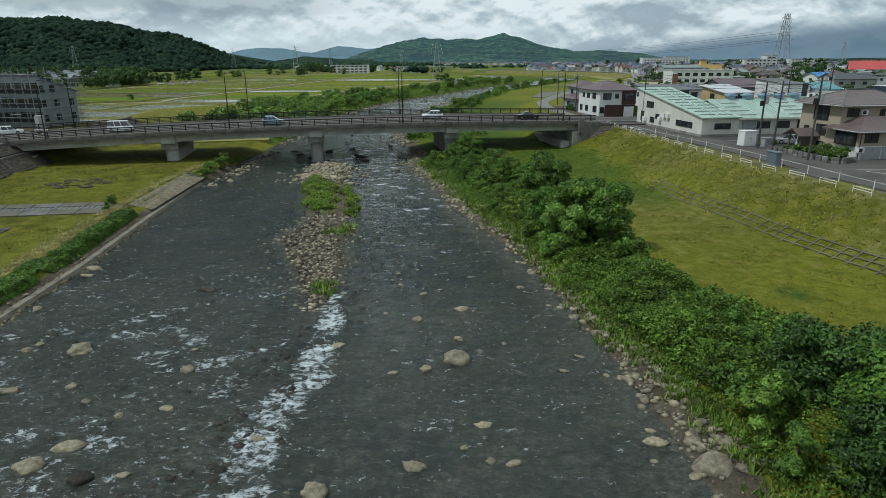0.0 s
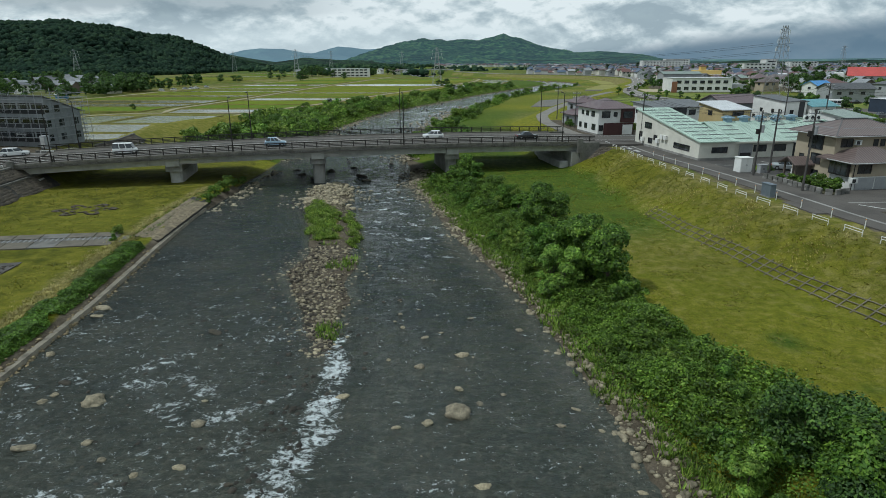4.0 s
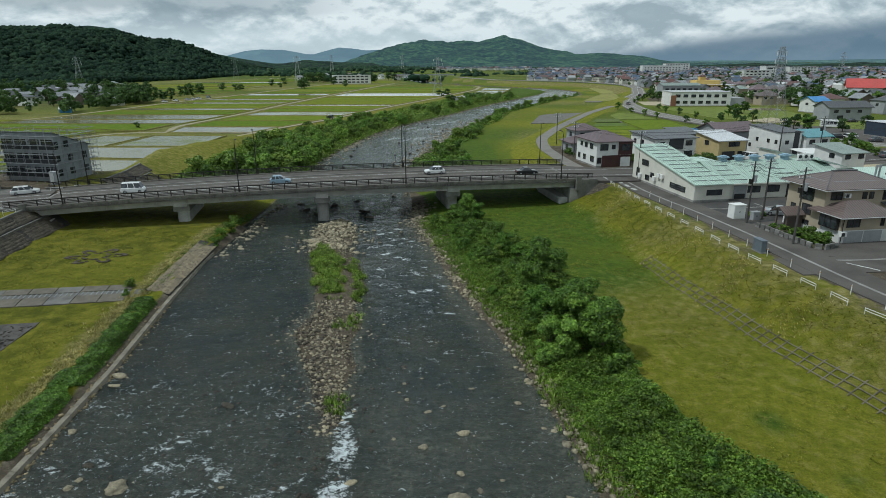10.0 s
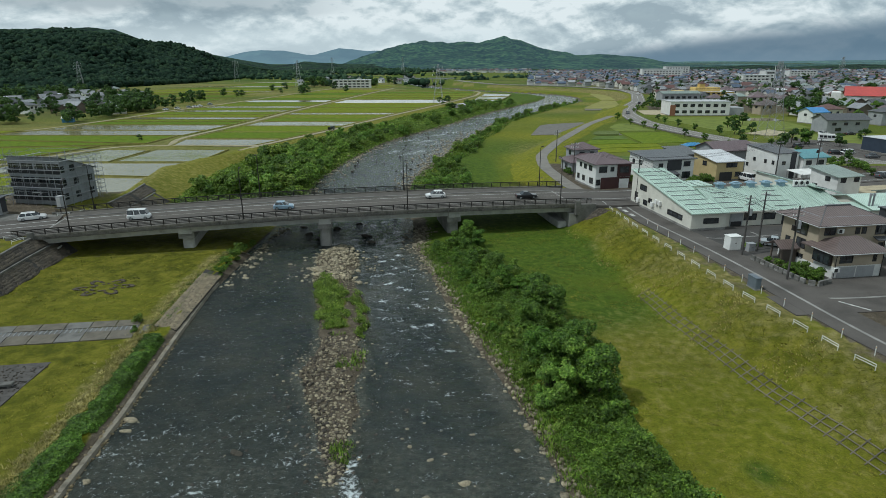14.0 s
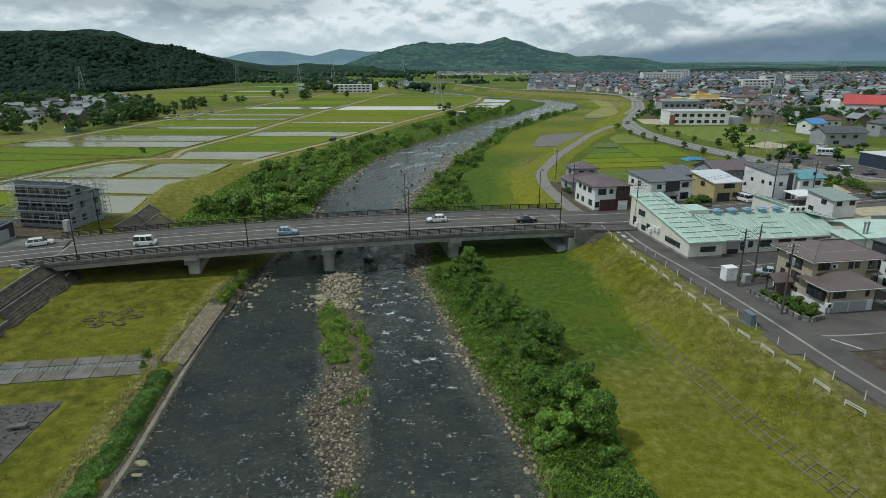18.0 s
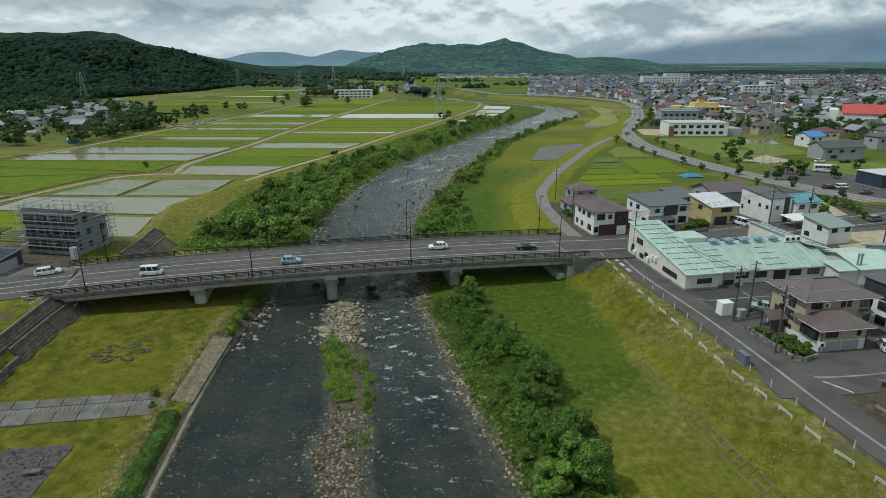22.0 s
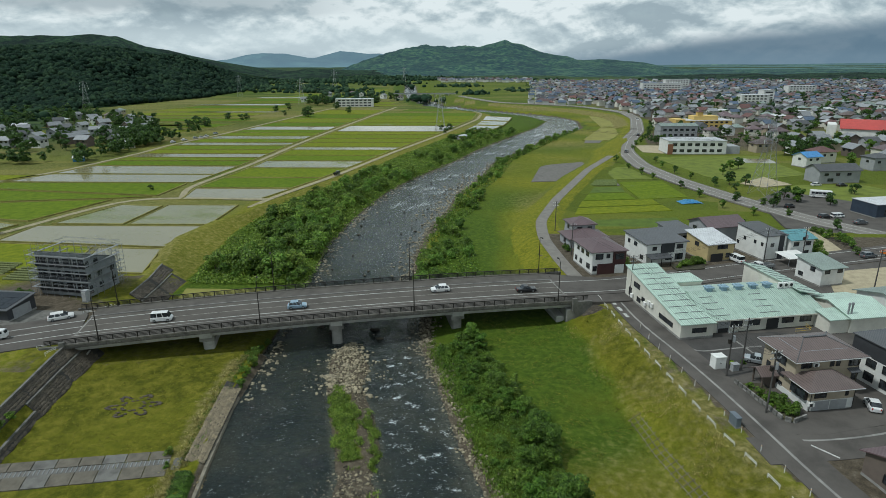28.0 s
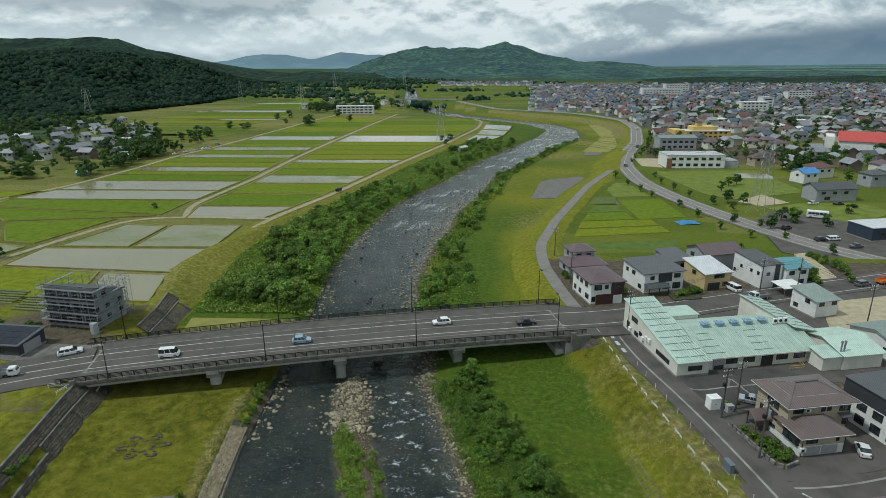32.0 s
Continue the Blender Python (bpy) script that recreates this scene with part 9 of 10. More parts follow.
settle_stones("bar_stones", x, y, 0.06 + 0.42 * rng.random(len(x)) ** 4, STONE, "pale stones at the head of the islet")
x, y = scatter(260, lambda y, n: islet_mid(y) + islet_half(y) * (0.55 + rng.normal(0, 0.2, n)), 66, 88)
settle_stones("bar_stones", x, y, 0.06 + 0.15 * rng.random(len(x)) ** 2, STONE, "shingle edge of the green islet")
# tail of dark stones that leads the chute
x, y = scatter(560, lambda y, n: lerp_table([(14, -10.2), (24, -10.3), (30, -10.0), (36, -9.6), (43, -10)])(y) + rng.normal(0, 1.4, n), 14, 46)
settle_stones("rapid_stones", x, y, 0.08 + 0.22 * rng.random(len(x)) ** 2, STONE_DARK, "dark wet stones that break the rapid", 0.3)
x, y = scatter(2400, lambda y, n: river_left(y) + 1 + (islet_mid(y) - 2 - river_left(y)) * rng.random(n), 13, 100)
settle_stones("shallow_stones", x, y, 0.05 + 0.17 * rng.random(len(x)) ** 2.5, STONE_DARK, "dark stones just under and above the shallows", 0.2)
x, y = scatter(420, lambda y, n: islet_mid(y) + 3 + (river_right(y) - 3 - islet_mid(y)) * rng.random(n), 16, 112)
settle_stones("shallow_stones", x, y, 0.05 + 0.14 * rng.random(len(x)) ** 2.5, STONE, "scattered small stones in the deeper channel", 0.25)
x, y = scatter(260, lambda y, n: river_left(y) + np.abs(rng.normal(0.3, 1.0, n)), 84, 118)
settle_stones("bank_stones", x, y, 0.10 + 0.38 * rng.random(len(x)) ** 2.5, STONE, "pale stones along the park bank")
x, y = scatter(700, lambda y, n: np.where(rng.random(n) < 0.5, river_left(y) + np.abs(rng.normal(0, 2.0, n)), river_right(y) - np.abs(rng.normal(0, 3.0, n))), 126, 330)
settle_stones("upstream_stones", x, y, 0.15 + 0.40 * rng.random(len(x)) ** 2, STONE, "stones along the upstream banks")
x, y = scatter(220, lambda y, n: river_right(y) - np.abs(rng.normal(0, 5.0, n)), 195, 290)
settle_stones("upstream_stones", x, y, 0.2 + 0.5 * rng.random(len(x)) ** 2, STONE, "pale shingle bank upstream", 0.2)


# ---------------------------------------------------------------- low growth
def blades(name, x, y, h, mat, label, per=5, width=0.05, lean=0.45, z=None):
    """Tufts of upright tapering blades, one mesh."""
    k = len(x)
    zz = height(x, y) if z is None else z
    ang = rng.uniform(0, 6.28, (k, per))
    hh = (np.asarray(h) * np.ones(k))[:, None] * rng.uniform(0.6, 1.25, (k, per))
    bx, by = x[:, None] + 0.12 * np.cos(ang), y[:, None] + 0.12 * np.sin(ang)
    tx, ty = bx + np.cos(ang) * hh * lean, by + np.sin(ang) * hh * lean
    px, py = -np.sin(ang) * width, np.cos(ang) * width
    zb = np.repeat(zz[:, None], per, 1) - 0.03
    V = np.stack([np.stack([bx - px, by - py, zb], -1), np.stack([bx + px, by + py, zb], -1), np.stack([tx + px * 0.25, ty + py * 0.25, zb + hh], -1), np.stack([tx - px * 0.25, ty - py * 0.25, zb + hh], -1)], -2)
    return single(name, quads(name, V.reshape(-1, 3), np.arange(4 * k * per).reshape(-1, 4), mat), None, label, "grass", kind="stuff")


def carpet(name, x, y, top, mat, label, leaf, up=0.8):
    """Leafy ground cover: leaves at heights up to top."""
    k = len(x)
    z = height(x, y) + np.asarray(top) * rng.uniform(0.55, 1.05, k)
    N = rng.normal(scale=0.55, size=(k, 3)) + np.array([0, 0, up])
    V, F = leaves(np.stack([x, y, z], -1), N, leaf, rng)
    return single(name, quads(name, V, F, mat), None, label, "ground cover", kind="stuff")


bush_in = lerp_table([(14, 16.0), (20, 15.0), (31, 13.0), (36, 11.3), (41, 10.4), (55, 7.6), (70, 3.0), (81, -0.1), (92, -3.2), (104, -6.2)])
bush_out = lerp_table([(14, 26), (25, 24.5), (31, 23.5), (35, 21), (38, 18.6), (46, 16.2), (52, 15.6), (60, 14.8), (65, 13.0), (79, 11.8), (86, 9), (92, 6.5), (104, 3)])

# thicket carpet on the stony bank
k = 125000
y = 15 + 88 * rng.random(k) ** 1.15
u = rng.random(k)
x = bush_in(y) - 0.9 + (bush_out(y) - bush_in(y) + 1.2) * u
edge = np.minimum(u, 1 - u) * 2
top = (0.25 + 0.75 * np.minimum(1, edge * 2.2)) * (0.75 + 0.45 * wob(x, y, 1.9, 2.0) + 0.25 * wob(x, y, 0.7, 5.0))
carpet("bank_thicket", x, y, np.maximum(top, 0.12), LEAF_WEED, "dense broad-leaved weeds on the stony bank", 0.115)
k = 40000
y = 28 + 24 * rng.random(k)
x = bush_in(y) + (bush_out(y) - bush_in(y)) * rng.random(k)
carpet("bank_thicket", x, y, 1.0 + 0.45 * wob(x, y, 1.4, 4.0) + 0.3 * wob(x, y, 0.55, 1.0), LEAF_WEED, "tall knotweed with large leaves on the bank", 0.155)
# creeper strip on the left bank
k = 46000
y = 28 + 37 * rng.random(k)
u = rng.random(k)
ragged = 0.45 * wob(y, y, 1.7, 3.0) + 0.3 * wob(y, y, 0.6, 1.0)
x = river_left(y) - 1.25 - (2.9 + ragged) * u
m_ = wob(x, y, 1.1, 6.0) + 1.5 * np.minimum(u, 1 - u) > -0.45
x, y, u = x[m_], y[m_], u[m_]
carpet("ivy_strip", x, y, (0.06 + 0.24 * np.minimum(1, 4 * np.minimum(u, 1 - u))) * (0.75 + 0.5 * wob(x, y, 1.2) + 0.35 * wob(x, y, 0.5, 3.0)), LEAF_WEED, "dark green creeper strip along the park bank", 0.17, 1.7)
k = 3600
y = 28 + 70 * rng.random(k)
x = river_left(y) - 3.7 - 0.3 * wob(y, y, 1.3) - np.abs(rng.normal(0, 0.9, k)) + 0.7 * (y > 66)
blades("dry_grass", x, y, 0.22, LEAF_DRY, "dry straw-coloured grass along the bank", 6, 0.04, 0.9)
k = 420
y = 66 + 36 * rng.random(k)
x = river_left(y) - 2.4 - 1.6 * rng.random(k)
blades("bank_grass", x, y, 0.3, LEAF_WEED, "green tufts over the revetment", 6, 0.05, 0.7)
# islet grass
k = 4200
y = 67 + 22 * rng.random(k)
u = rng.uniform(-0.9, 0.95, k)
x = islet_mid(y) + islet_half(y) * u
edge_u = u + 0.30 * wob(x, y, 1.5, 3.0) + 0.18 * wob(x, y, 0.6, 7.0)
yy_ = y + 2.5 * wob(x, y, 1.8, 9.0)
m_ = (edge_u < 0.02) & (edge_u > -0.85) & (yy_ > 70.5) & (yy_ < 86) | (np.abs(edge_u - 0.68) < 0.15) & (yy_ < 80)
x, y = x[m_], y[m_]
blades("islet_grass", x[::3], y[::3], 0.5 + 0.2 * wob(x[::3], y[::3], 1.2), LEAF_REED, "lush green reeds on the islet", 6, 0.05, 0.6)
xx, yy = np.repeat(x, 6) + rng.normal(0, 0.18, len(x) * 6), np.repeat(y, 6) + rng.normal(0, 0.18, len(x) * 6)
carpet("islet_herbs", xx, yy, 0.45 + 0.3 * wob(xx, yy, 0.8), LEAF_REED, "bright green herbs covering the islet", 0.13)
k = 520
y = 42 + 26 * rng.random(k)
x = islet_mid(y) + islet_half(y) * rng.uniform(-0.3, 0.8, k)
m_ = wob(x, y, 1.8, 5.0) > 0.45
x, y = x[m_], y[m_]
blades("bar_grass", x, y, 0.45, LEAF_REED, "scattered grass tufts on the shingle bar", 6, 0.05, 0.5)
# levee slope, meadow edge, right bank toe
k = 5200
y = 22 + 95 * rng.random(k)
x = rail_right(y) - 8.8 + 9.0 * rng.random(k)
m_ = wob(x, y, 2.5, 6.0) > 0.35
blades("slope_grass", x[m_], y[m_], 0.16, LEAF_DRY, "dry tufts on the levee slope", 5, 0.045, 0.8)
blades("slope_grass", x[~m_], y[~m_], 0.11, LEAF_MEADOW, "green tufts on the levee slope", 5, 0.045, 0.8)
k = 9000
y = 20 + 95 * rng.random(k)
x = bush_out(y) + (rail_right(y) - 8.6 - bush_out(y)) * rng.random(k)
blades("meadow_grass", x, y, 0.08, LEAF_MEADOW, "short meadow grass", 5, 0.04, 0.9)
k = 1600
y = 16 + 90 * rng.random(k)
x = bush_in(y) - 0.8 + 1.0 * rng.normal(0, 0.6, k)
blades("bank_grass", x, y, 0.45, LEAF_REED, "grass between the bank stones", 6, 0.05, 0.6)
k = 5000
y = 36 + 60 * rng.random(k)
x = -66 + 26 * rng.random(k)
m_ = (x < river_left(y) - 6.5) & ~((y > 57.5) & (y < 71) & (y - 0.18 * (x + 41) > 58) & (y - 0.18 * (x + 41) < 70.5)) & ~((x < -43.5) & (y > 43) & (y < 59))
blades("lawn_grass", x[m_], y[m_], 0.12, LEAF_MEADOW, "short lawn grass of the park", 5, 0.04, 0.9)

# ---------------------------------------------------------------- shrubs and trees
BUSH = [tree_meshes(100 + i, 2.4, 1.5, 14, 1700, 0.16, (LEAF, LEAF_WEED, LEAF_WEED, LEAF, LEAF_REED)[i], 0.15, 0.05) for i in range(5)]
TREE = [tree_meshes(200 + i, 6.0, 2.5, 34, 7000, 0.19, (LEAF, LEAF, LEAF_WEED, LEAF)[i], 0.12, 0.12) for i in range(4)]
TREE_LIGHT = tree_meshes(230, 5.5, 1.9, 14, 3600, 0.20, LEAF_LIGHT, 0.12, 0.10)
TREE_DARK = tree_meshes(240, 5.0, 2.7, 30, 7600, 0.17, LEAF_DARK, 0.05, 0.12)
FAR_BUSH = [tree_meshes(300 + i, 4.0, 3.0, 14, 1300, 0.36, (LEAF_WEED, LEAF_LIGHT, LEAF_REED, LEAF_WEED)[i], 0.08, 0.12) for i in range(4)]
ROUND = [tree_meshes(400 + i, 6.0, 2.3, 16, 950, 0.42, LEAF_DARK if i % 2 else LEAF, 0.30, 0.12) for i in range(4)]
CONIFER = [tree_meshes(450 + i, 11.0, 2.4, 14, 600, 0.6, LEAF_DARK, 0.10, 0.2) for i in range(2)]
BIG = [tree_meshes(470 + i, 9.0, 4.5, 18, 1000, 0.6, LEAF_DARK, 0.15, 0.25) for i in range(2)]

for x, y, s, k, lab in ((1.6, 104.0, 0.85, 0, ""), (3.4, 101.5, 0.7, 1, ""), (5.6, 86.0, 0.80, 2, ""), (7.0, 82.0, 0.72, 1, ""), (11.4, 72.0, 0.95, 0, ""), (12.8, 70.0, 0.85, 2, ""), (13.6, 53.5, 1.02, 1, ""), (15.0, 51.5, 1.0, 0, ""), (12.2, 57.5, 0.95, 3, ""), (14.2, 59.5, 0.85, 2, ""), (10.0, 60.0, 0.75, 1, ""), (9.8, 66.5, 0.8, 3, ""), (17.4, 27.5, 0.85, 2, ""), (19.8, 26.0, 0.9, 3, ""), (18.2, 23.5, 0.85, 0, ""), (21.8, 24.5, 0.8, 1, ""), (23.5, 22.0, 0.9, 2, ""), (16.5, 21.0, 0.75, 3, ""), (20.5, 19.0, 0.9, 0, "")):
    x, s = x - (1.5 if 48 < y < 76 else 0.8 if y > 76 else -0.4), s * (1.02 if 48 < y < 76 else 0.86 if y > 76 else 0.95)
    plant("riverside_tree", TREE_DARK if y < 30 and k else TREE[k], x, y, ground_z(x, y) - 0.1, "leafy green riverside tree among the bank shrubs", "tree", "trees of the stony bank", s, rs.uniform(0, 360))
for x, y, s in ((9.4, 50.6, 0.98), (8.6, 52.2, 0.8), (14.2, 24.6, 0.6), (14.6, 22.0, 0.5)):
    plant("riverside_tree", TREE_LIGHT, x, y, ground_z(x, y) - 0.1, "pale yellow-green young tree on the bank", "tree", "trees of the stony bank", s, rs.uniform(0, 360))
made = []
tries = 0
while len(made) < 120 and tries < 3000:
    tries += 1
    y = rs.uniform(16, 104)
    lo, hi = float(bush_in(y)), float(bush_out(y))
    if 29 < y < 48:
        hi = hi - 1.5
    x = rs.uniform(lo + 0.2, hi - 0.3)
    if all((x - a) ** 2 + (y - b) ** 2 > 2.0 for a, b in made):
        made.append((x, y))
        s = rs.uniform(0.55, 1.15) * (0.62 if 29 < y < 48 else 1.0)
        plant("shrub", BUSH[rs.randrange(5)], x, y, ground_z(x, y) - 0.1, "bushy green shrub on the stony bank", "shrub", "shrubs of the stony bank", s, rs.uniform(0, 360))
for x, y, s in ((-41.6, 68.6, 0.55), (-40.4, 66.0, 0.4), (-39.6, 101, 0.7), (-39.2, 98, 0.8), (-38.6, 95, 0.9), (-38.8, 91.5, 0.8), (-38.3, 88, 0.7), (-39.0, 104, 0.6), (-66.5, 70, 0.8), (-68.0, 66, 0.9), (-67.0, 73, 0.6), (-101, 114.5, 0.8), (-98.5, 115.4, 0.7), (-96.5, 116, 0.9), (-94.8, 116.4, 0.7), (-104, 117, 0.8), (-107, 119, 0.9)):
    plant("shrub", BUSH[rs.randrange(5)], x, y, ground_z(x, y) - 0.1, "green shrub at the edge of the park lawn", "shrub", "shrubs of the park bank", s, rs.uniform(0, 360))
# upstream banks
made = []
tries = 0
while len(made) < 190 and tries < 6000:
    tries += 1
    y = 134 + 330 * rs.random() ** 1.5
    lo, hi = float(toe_left(y)) + 3.5, float(river_left(y)) - 3.0
    if hi - lo < 2:
        continue
    x = rs.uniform(lo, hi)
    if y < 140 and x < -46:
        continue
    near_water = (x - lo) / (hi - lo)
    if math.sin(x * 0.11 + 1.3) + math.sin(y * 0.083 + x * 0.05) + 2.2 * near_water < rs.uniform(0.2, 1.2):
        continue
    d = 3.0 + (y - 130) * 0.012
    if all((x - a) ** 2 + (y - b) ** 2 > d * d for a, b in made):
        made.append((x, y))
        plant("riverside_bush", FAR_BUSH[rs.randrange(4)], x, y, ground_z(x, y) - 0.15, "rounded green bush on the bank below the paddies", "bush", "bushes below the paddies", rs.uniform(0.45, 1.25) * (1.2 if y < 200 and x > -62 else 0.9), rs.uniform(0, 360))
made = []
tries = 0
while len(made) < 70 and tries < 3000:
    tries += 1
    y = 134 + 330 * rs.random() ** 1.3
    wdt = float(lerp_table([(134, 15), (165, 14), (190, 7), (215, 9), (300, 8), (400, 9), (460, 6)])(y))
    x = float(river_right(y)) + 2.5 + wdt * rs.random()
    if all((x - a) ** 2 + (y - b) ** 2 > 7.5 for a, b in made):
        made.append((x, y))
        plant("riverside_bush", FAR_BUSH[rs.randrange(4)], x, y, ground_z(x, y) - 0.15, "rounded green bush on the bank below the dike road", "bush", "bushes below the dike road", rs.uniform(0.5, 0.95), rs.uniform(0, 360))
k = 26000
y = 132 + 330 * rng.random(k) ** 1.4
u = rng.random(k)
x = toe_left(y) + 1 + (river_left(y) - 1.5 - toe_left(y)) * u
m_ = ~((y < 134) & (x < -40))
carpet("bank_growth", x[m_], y[m_], 0.7 + 0.5 * wob(x[m_], y[m_], 5.0) + 0.3 * wob(x[m_], y[m_], 1.8, 2.0), LEAF_REED, "rank green growth on the bank below the paddies", 0.42)
k = 22000
y = 132 + 330 * rng.random(k) ** 1.4
x = toe_left(y) + 0.5 + (river_left(y) - 2 - toe_left(y)) * rng.random(k) ** 1.5
m_ = ~((y < 134) & (x < -40)) & (wob(x, y, 7.0, 5.0) > -0.3)
carpet("bank_reeds", x[m_], y[m_], 0.75 + 0.35 * wob(x[m_], y[m_], 3.0), LEAF_REED, "pale green reeds and tall grass below the dike", 0.38)
k = 12000
y = 132 + 330 * rng.random(k) ** 1.3
x = river_right(y) + 1.5 + lerp_table([(134, 17), (165, 16), (190, 9), (215, 11), (300, 10), (400, 11), (460, 8)])(y) * rng.random(k)
carpet("bank_growth", x, y, 0.6 + 0.4 * wob(x, y, 4.0), LEAF_WEED, "rank green growth on the bank below the dike road", 0.4)
# seedlings stand in rows in the flooded paddies
for poly, z, kind in PONDS:
    q = np.array(poly, float)
    lo, hi = q.min(0), q.max(0)
    c_ = q.mean(0)
    k = int((hi - lo).prod() * (3.0 if kind == "water" else 5.0) * (1.0 if lo[1] < 260 else 0.55))
    x = lo[0] + (hi[0] - lo[0]) * rng.random(k)
    y = np.round((lo[1] + (hi[1] - lo[1]) * rng.random(k)) / 0.6) * 0.6 + rng.normal(0, 0.05, k)
    ok = np.ones(k, bool)
    for i in range(len(q)):
        a, b = c_ + (q[i] - c_) * 0.94, c_ + (q[(i + 1) % len(q)] - c_) * 0.94
        side = (b[0] - a[0]) * (y - a[1]) - (b[1] - a[1]) * (x - a[0])
        ok &= side * ((b[0] - a[0]) * (c_[1] - a[1]) - (b[1] - a[1]) * (c_[0] - a[0])) > 0
    ok &= wob(x, y, 11.0, 4.0) > (-0.35 if kind == "water" else -0.7)
    x, y = x[ok], y[ok]
    blades("rice_seedlings", x, y, 0.16 if lo[1] < 260 else 0.20, LEAF_MEADOW, "rows of young rice seedlings in the flooded paddy", 1, 0.022 if lo[1] < 260 else 0.04, 0.3, np.full(len(x), z))
# street and town trees
for x, y in ((72.7, 297), (74.8, 281), (77, 267), (78.9, 256), (84.3, 237), (85.9, 221.5), (96, 214), (103, 208), (104.2, 193), (93, 300), (91.5, 285), (92.5, 270), (95.5, 258), (99.8, 242.5), (103.5, 232), (88, 205), (94, 195), (110, 176), (122, 168), (99, 360), (93, 345), (105, 372), (110, 386), (115, 398), (121, 412), (127, 428), (132, 446), (137, 462), (141, 480)):
    plant("street_tree", ROUND[rs.randrange(4)], x, y, ground_z(x, y) - 0.1, "small clipped street tree beside the road", "tree", "street trees", rs.uniform(0.5, 0.72), rs.uniform(0, 360))
for x, y, s in ((107, 246, 1.0), (112, 243, 0.9), (105, 205, 1.0), (117, 213, 1.1), (114, 216, 1.0), (126, 208, 0.9), (113, 268, 0.9), (121, 280, 0.9), (126, 283, 1.0), (179, 311, 1.2), (181, 290, 1.1), (184, 318, 1.1), (190, 305, 0.9), (168, 318, 1.0), (205, 336, 1.2), (219, 337, 1.3)):
    plant("town_tree", ROUND[rs.randrange(4)], x, y, ground_z(x, y) - 0.1, "dark rounded tree among the houses", "tree", "trees of the town", s, rs.uniform(0, 360))
for x, y, s in ((176, 318, 1.0), (180, 323, 1.1), (173, 322, 0.9), (186, 325, 1.0), (214, 402, 1.0), (256, 460, 1.1)):
    plant("conifer", CONIFER[rs.randrange(2)], x, y, ground_z(x, y) - 0.1, "tall dark conifer among the houses", "conifer", "conifers of the town", s, rs.uniform(0, 360))
n_ = 0
tries = 0
while n_ < 150 and tries < 6000:
    tries += 1
    y = 345 + 380 * rs.random()
    x = rs.uniform(float(main_x(min(y, 740))) + 12, 0.74 * y + 60)
    if free_spot(x, y, 3.0):
        plant("town_tree", (ROUND + CONIFER)[rs.randrange(6)], x, y, 3.8, "dark tree between the town houses", "tree", "trees of the town", rs.uniform(0.7, 1.3), rs.uniform(0, 360))
        n_ += 1
for i in range(70):
    x, y = rs.uniform(-350, -200), rs.uniform(340, 540)
    if x > -208 - (y - 390) * 0.5 or not free_spot(x, y, 4.0):
        continue
    plant("village_tree", (BIG + CONIFER)[rs.randrange(4)], x, y, 2.2, "dark leafy tree of the village grove", "tree", "trees of the village", rs.uniform(0.7, 1.2), rs.uniform(0, 360))
for x, y in ((-222, 392), (-216, 386), (-228, 386), (-219, 400), (-232, 396), (-212, 393), (-224, 378), (-209, 384), (-215, 376), (-235, 380)):
    plant("village_tree", BIG[rs.randrange(2)], x, y, 2.2, "large dark tree of the village grove", "tree", "trees of the village", rs.uniform(1.0, 1.35), rs.uniform(0, 360))
for x, y, s in ((-222.7, 458, 0.7), (-218.5, 466, 0.8), (-222, 489, 0.9), (-212, 481, 0.9), (-213, 533, 0.8), (-198, 524, 0.7), (-197, 534, 0.7), (-196, 617, 0.8), (-175, 575, 0.6), (-9, 402, 0.5), (-11, 407, 0.45)):
    plant("field_tree", BIG[rs.randrange(2)], x, y, ground_z(x, y) - 0.1, "dark tree at the edge of the terraced fields", "tree", "trees of the fields", s, rs.uniform(0, 360))
for x, y, s in ((172, 318, 1.0), (178, 324, 1.2), (168, 326, 0.9), (186, 322, 1.0), (180, 312, 0.8), (192, 330, 1.0), (179, 340, 1.1), (181, 353, 1.0), (166, 353, 0.8), (270, 522, 1.2), (279, 656, 1.3), (246, 369, 1.0), (318, 503, 1.2), (344, 588, 1.2), (118, 214, 0.55), (146, 228, 0.5)):
    plant("town_tree", BIG[rs.randrange(2)], x, y, ground_z(x, y) - 0.1, "large dark tree among the houses", "tree", "trees of the town", s, rs.uniform(0, 360))
# groves of the village and greenery of the town, too dense to count
def grove(name, spots_, mat, label, leaf=0.85, per=330):
    gr = np.random.default_rng(len(spots_))
    lob = []
    for px, py, pz, hh, sp in spots_:
        lob += [(px + a, py + b, pz + c, r) for a, b, c, r in make_lobes(gr, hh, sp, 8, 0.22)]
    V, F = crown_cloud(gr, lob, per * len(spots_), leaf)
    single(name, quads(name, V, F, mat), None, label, "trees", kind="stuff")


gs = random.Random(77)
sp_ = []
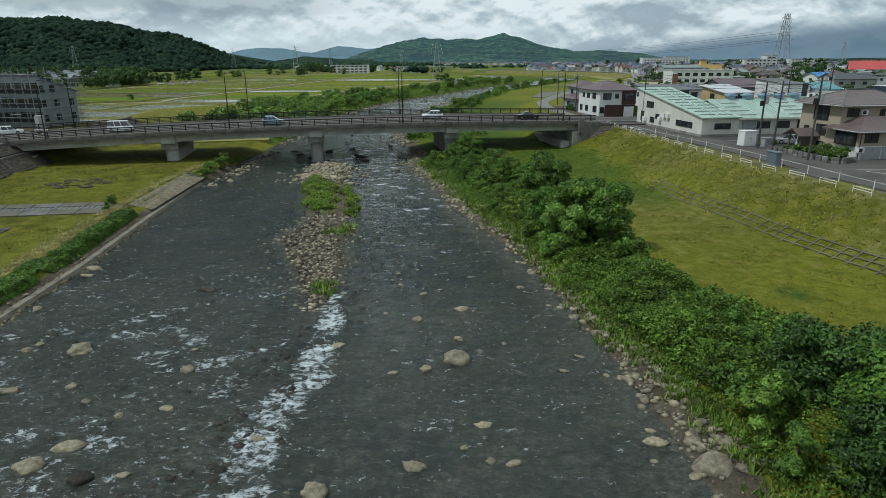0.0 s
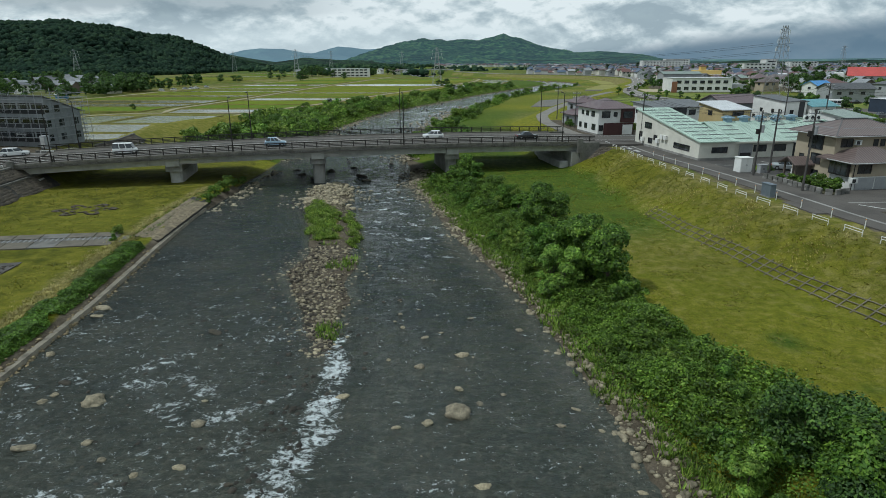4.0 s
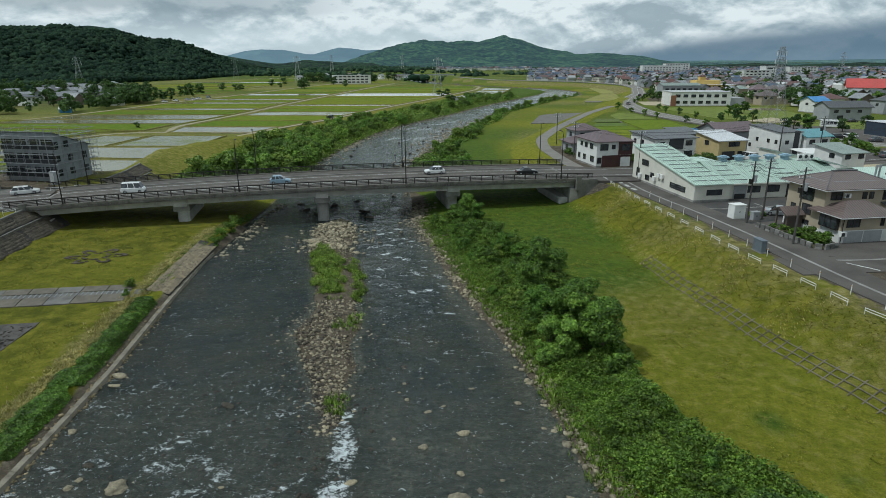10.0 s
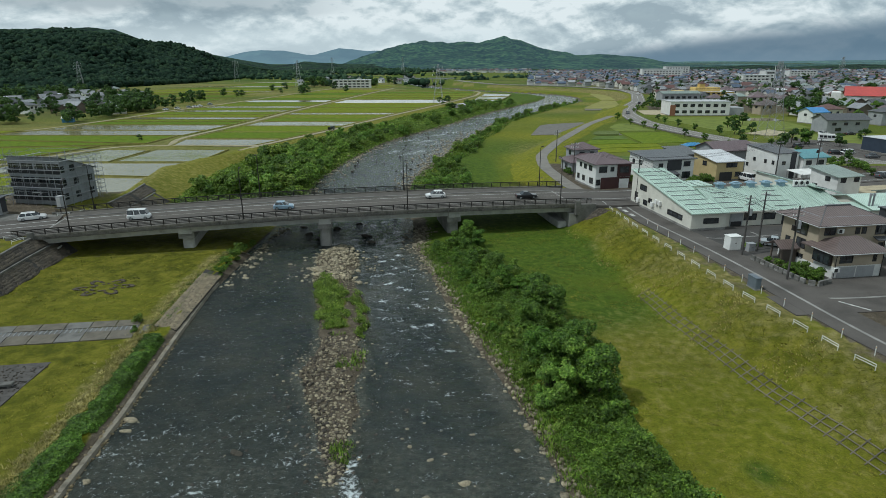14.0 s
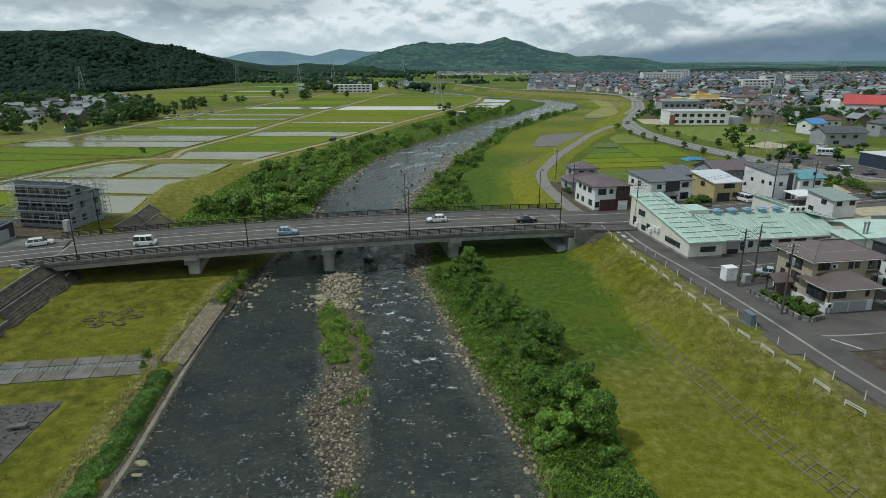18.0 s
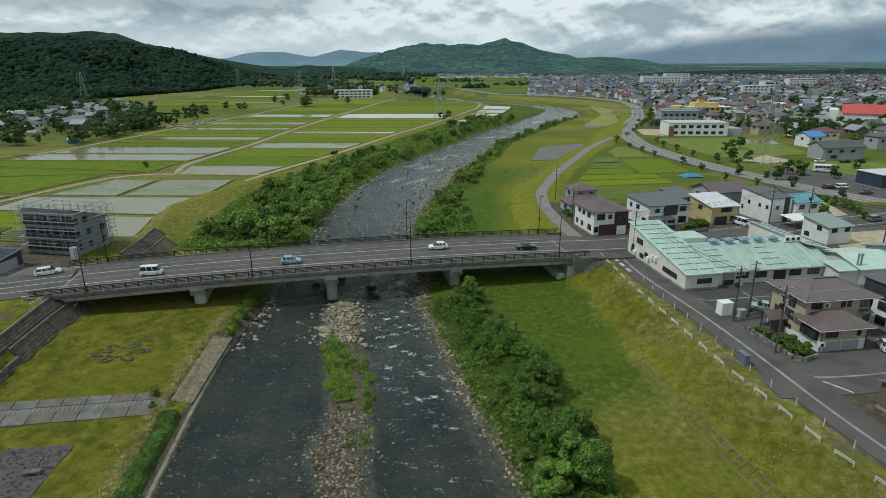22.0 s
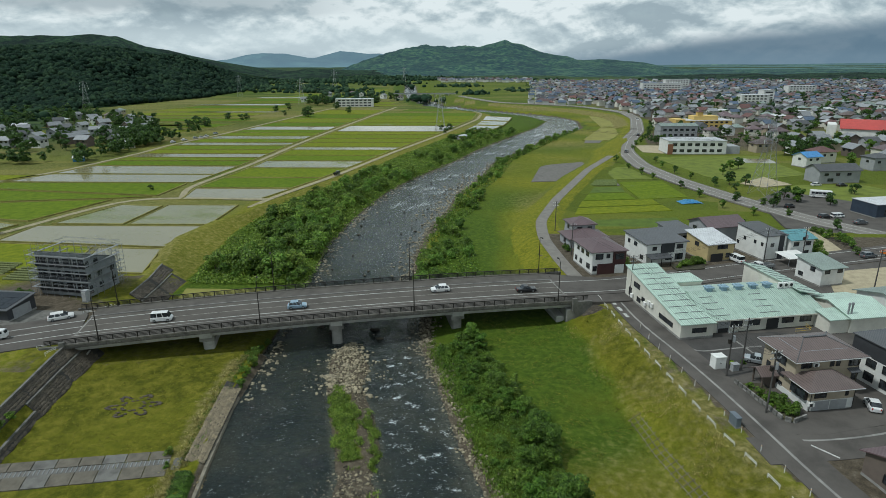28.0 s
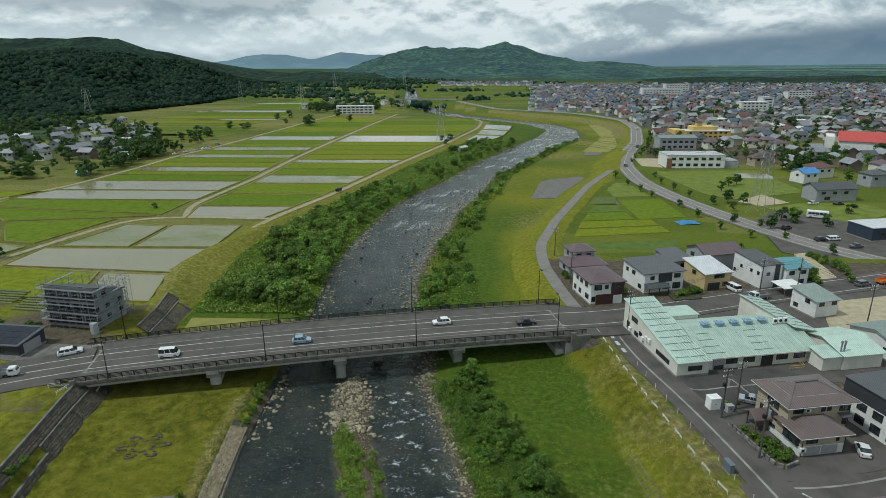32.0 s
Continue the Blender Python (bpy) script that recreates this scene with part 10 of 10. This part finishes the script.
for ax, ay, bx, by, wd, n in ((-206, 306, -200, 345, 6, 16), (-203, 345, -206, 400, 12, 34), (-212, 360, -236, 420, 14, 30), (-246, 300, -215, 310, 7, 12), (-262, 330, -330, 430, 22, 40), (-225, 430, -300, 500, 16, 36), (-300, 500, -430, 610, 20, 46), (-195, 400, -190, 470, 4, 7), (-350, 430, -460, 600, 24, 46)):
    for i in range(n):
        t = gs.random()
        px, py = ax + (bx - ax) * t + gs.gauss(0, wd * 0.6), ay + (by - ay) * t + gs.gauss(0, wd * 0.6)
        if px > -198 + 0.02 * (py - 300):
            px = -200 - gs.random() * 3
        hh = gs.uniform(5, 11)
        sp_.append((px, py, 2.0, hh, hh * gs.uniform(0.32, 0.46)))
grove("village_grove", sp_, LEAF_DARK, "dense dark trees round the village houses", 0.8)
sp_ = []
for i in range(900):
    py = 350 + 1050 * gs.random()
    px = gs.uniform(float(main_x(min(py, 740))) + 8, 0.74 * py + 50)
    hh = gs.uniform(3, 8)
    if py > 700 or free_spot(px, py, 1.5):
        sp_.append((px, py, 3.6, hh, hh * 0.45))
grove("town_greenery", sp_, LEAF_DARK, "dark garden trees packed between the town houses", 0.75, 110)
for x, y, s in ((-147, 170, 0.6), (-130, 236, 0.3), (-148, 560, 1.2), (-152, 566, 1.0), (-118, 600, 0.8), (-140, 648, 1.0), (-190, 640, 0.9), (-100, 790, 1.2), (-92, 785, 1.0), (-165, 710, 1.2), (-175, 705, 1.4), (-186, 715, 1.3), (-172, 720, 1.4), (-182, 728, 1.2), (-115, 745, 1.2), (-110, 742, 1.0), (-20, 452, 0.5), (-14, 458, 0.6), (-16, 430, 0.5)):
    plant("field_tree", BIG[rs.randrange(2)], x, y, ground_z(x, y) - 0.1, "lone dark tree beside the fields", "tree", "trees of the fields", s, rs.uniform(0, 360))
# garden of the beige house and the neighbours
for x, y, s in ((43.3, 82.0, 0.5), (43.8, 80.0, 0.6), (44.2, 77.8, 0.75), (44.9, 75.8, 0.6), (45.6, 74.8, 0.75), (46.4, 75.4, 0.8), (45.8, 77.2, 0.9), (44.6, 79.0, 0.6), (45.4, 78.6, 0.6), (45.6, 90.0, 0.4), (43.6, 89.8, 0.4), (54.0, 139.5, 0.8), (56.0, 140.0, 0.9), (57.5, 140.6, 0.7), (52.0, 138.8, 0.6), (39.0, 140.0, 0.9), (38.4, 142.5, 0.8), (89.5, 146.5, 0.9), (90.5, 149.5, 0.9), (26.2, 150.5, 0.8), (25.8, 152.5, 0.7), (50.6, 137.2, 0.7), (52.4, 138.2, 0.9), (54.6, 139.6, 1.0), (56.2, 140.2, 0.8), (100.6, 171, 1.0), (100.8, 168, 1.1), (101.4, 165, 1.2), (102.4, 161.6, 1.2), (102.3, 158.4, 1.1), (102.0, 155, 1.0), (99.6, 149.5, 0.9), (91.8, 154, 1.3), (90.6, 151.5, 1.0), (79, 174, 0.9), (82, 177, 1.0), (85, 181, 1.0), (76.5, 171.5, 0.8)):
    plant("garden_shrub", BUSH[rs.randrange(5)], x, y, ground_z(x, y) - 0.05, "green garden shrub beside the house", "shrub", "garden shrubs", s, rs.uniform(0, 360))
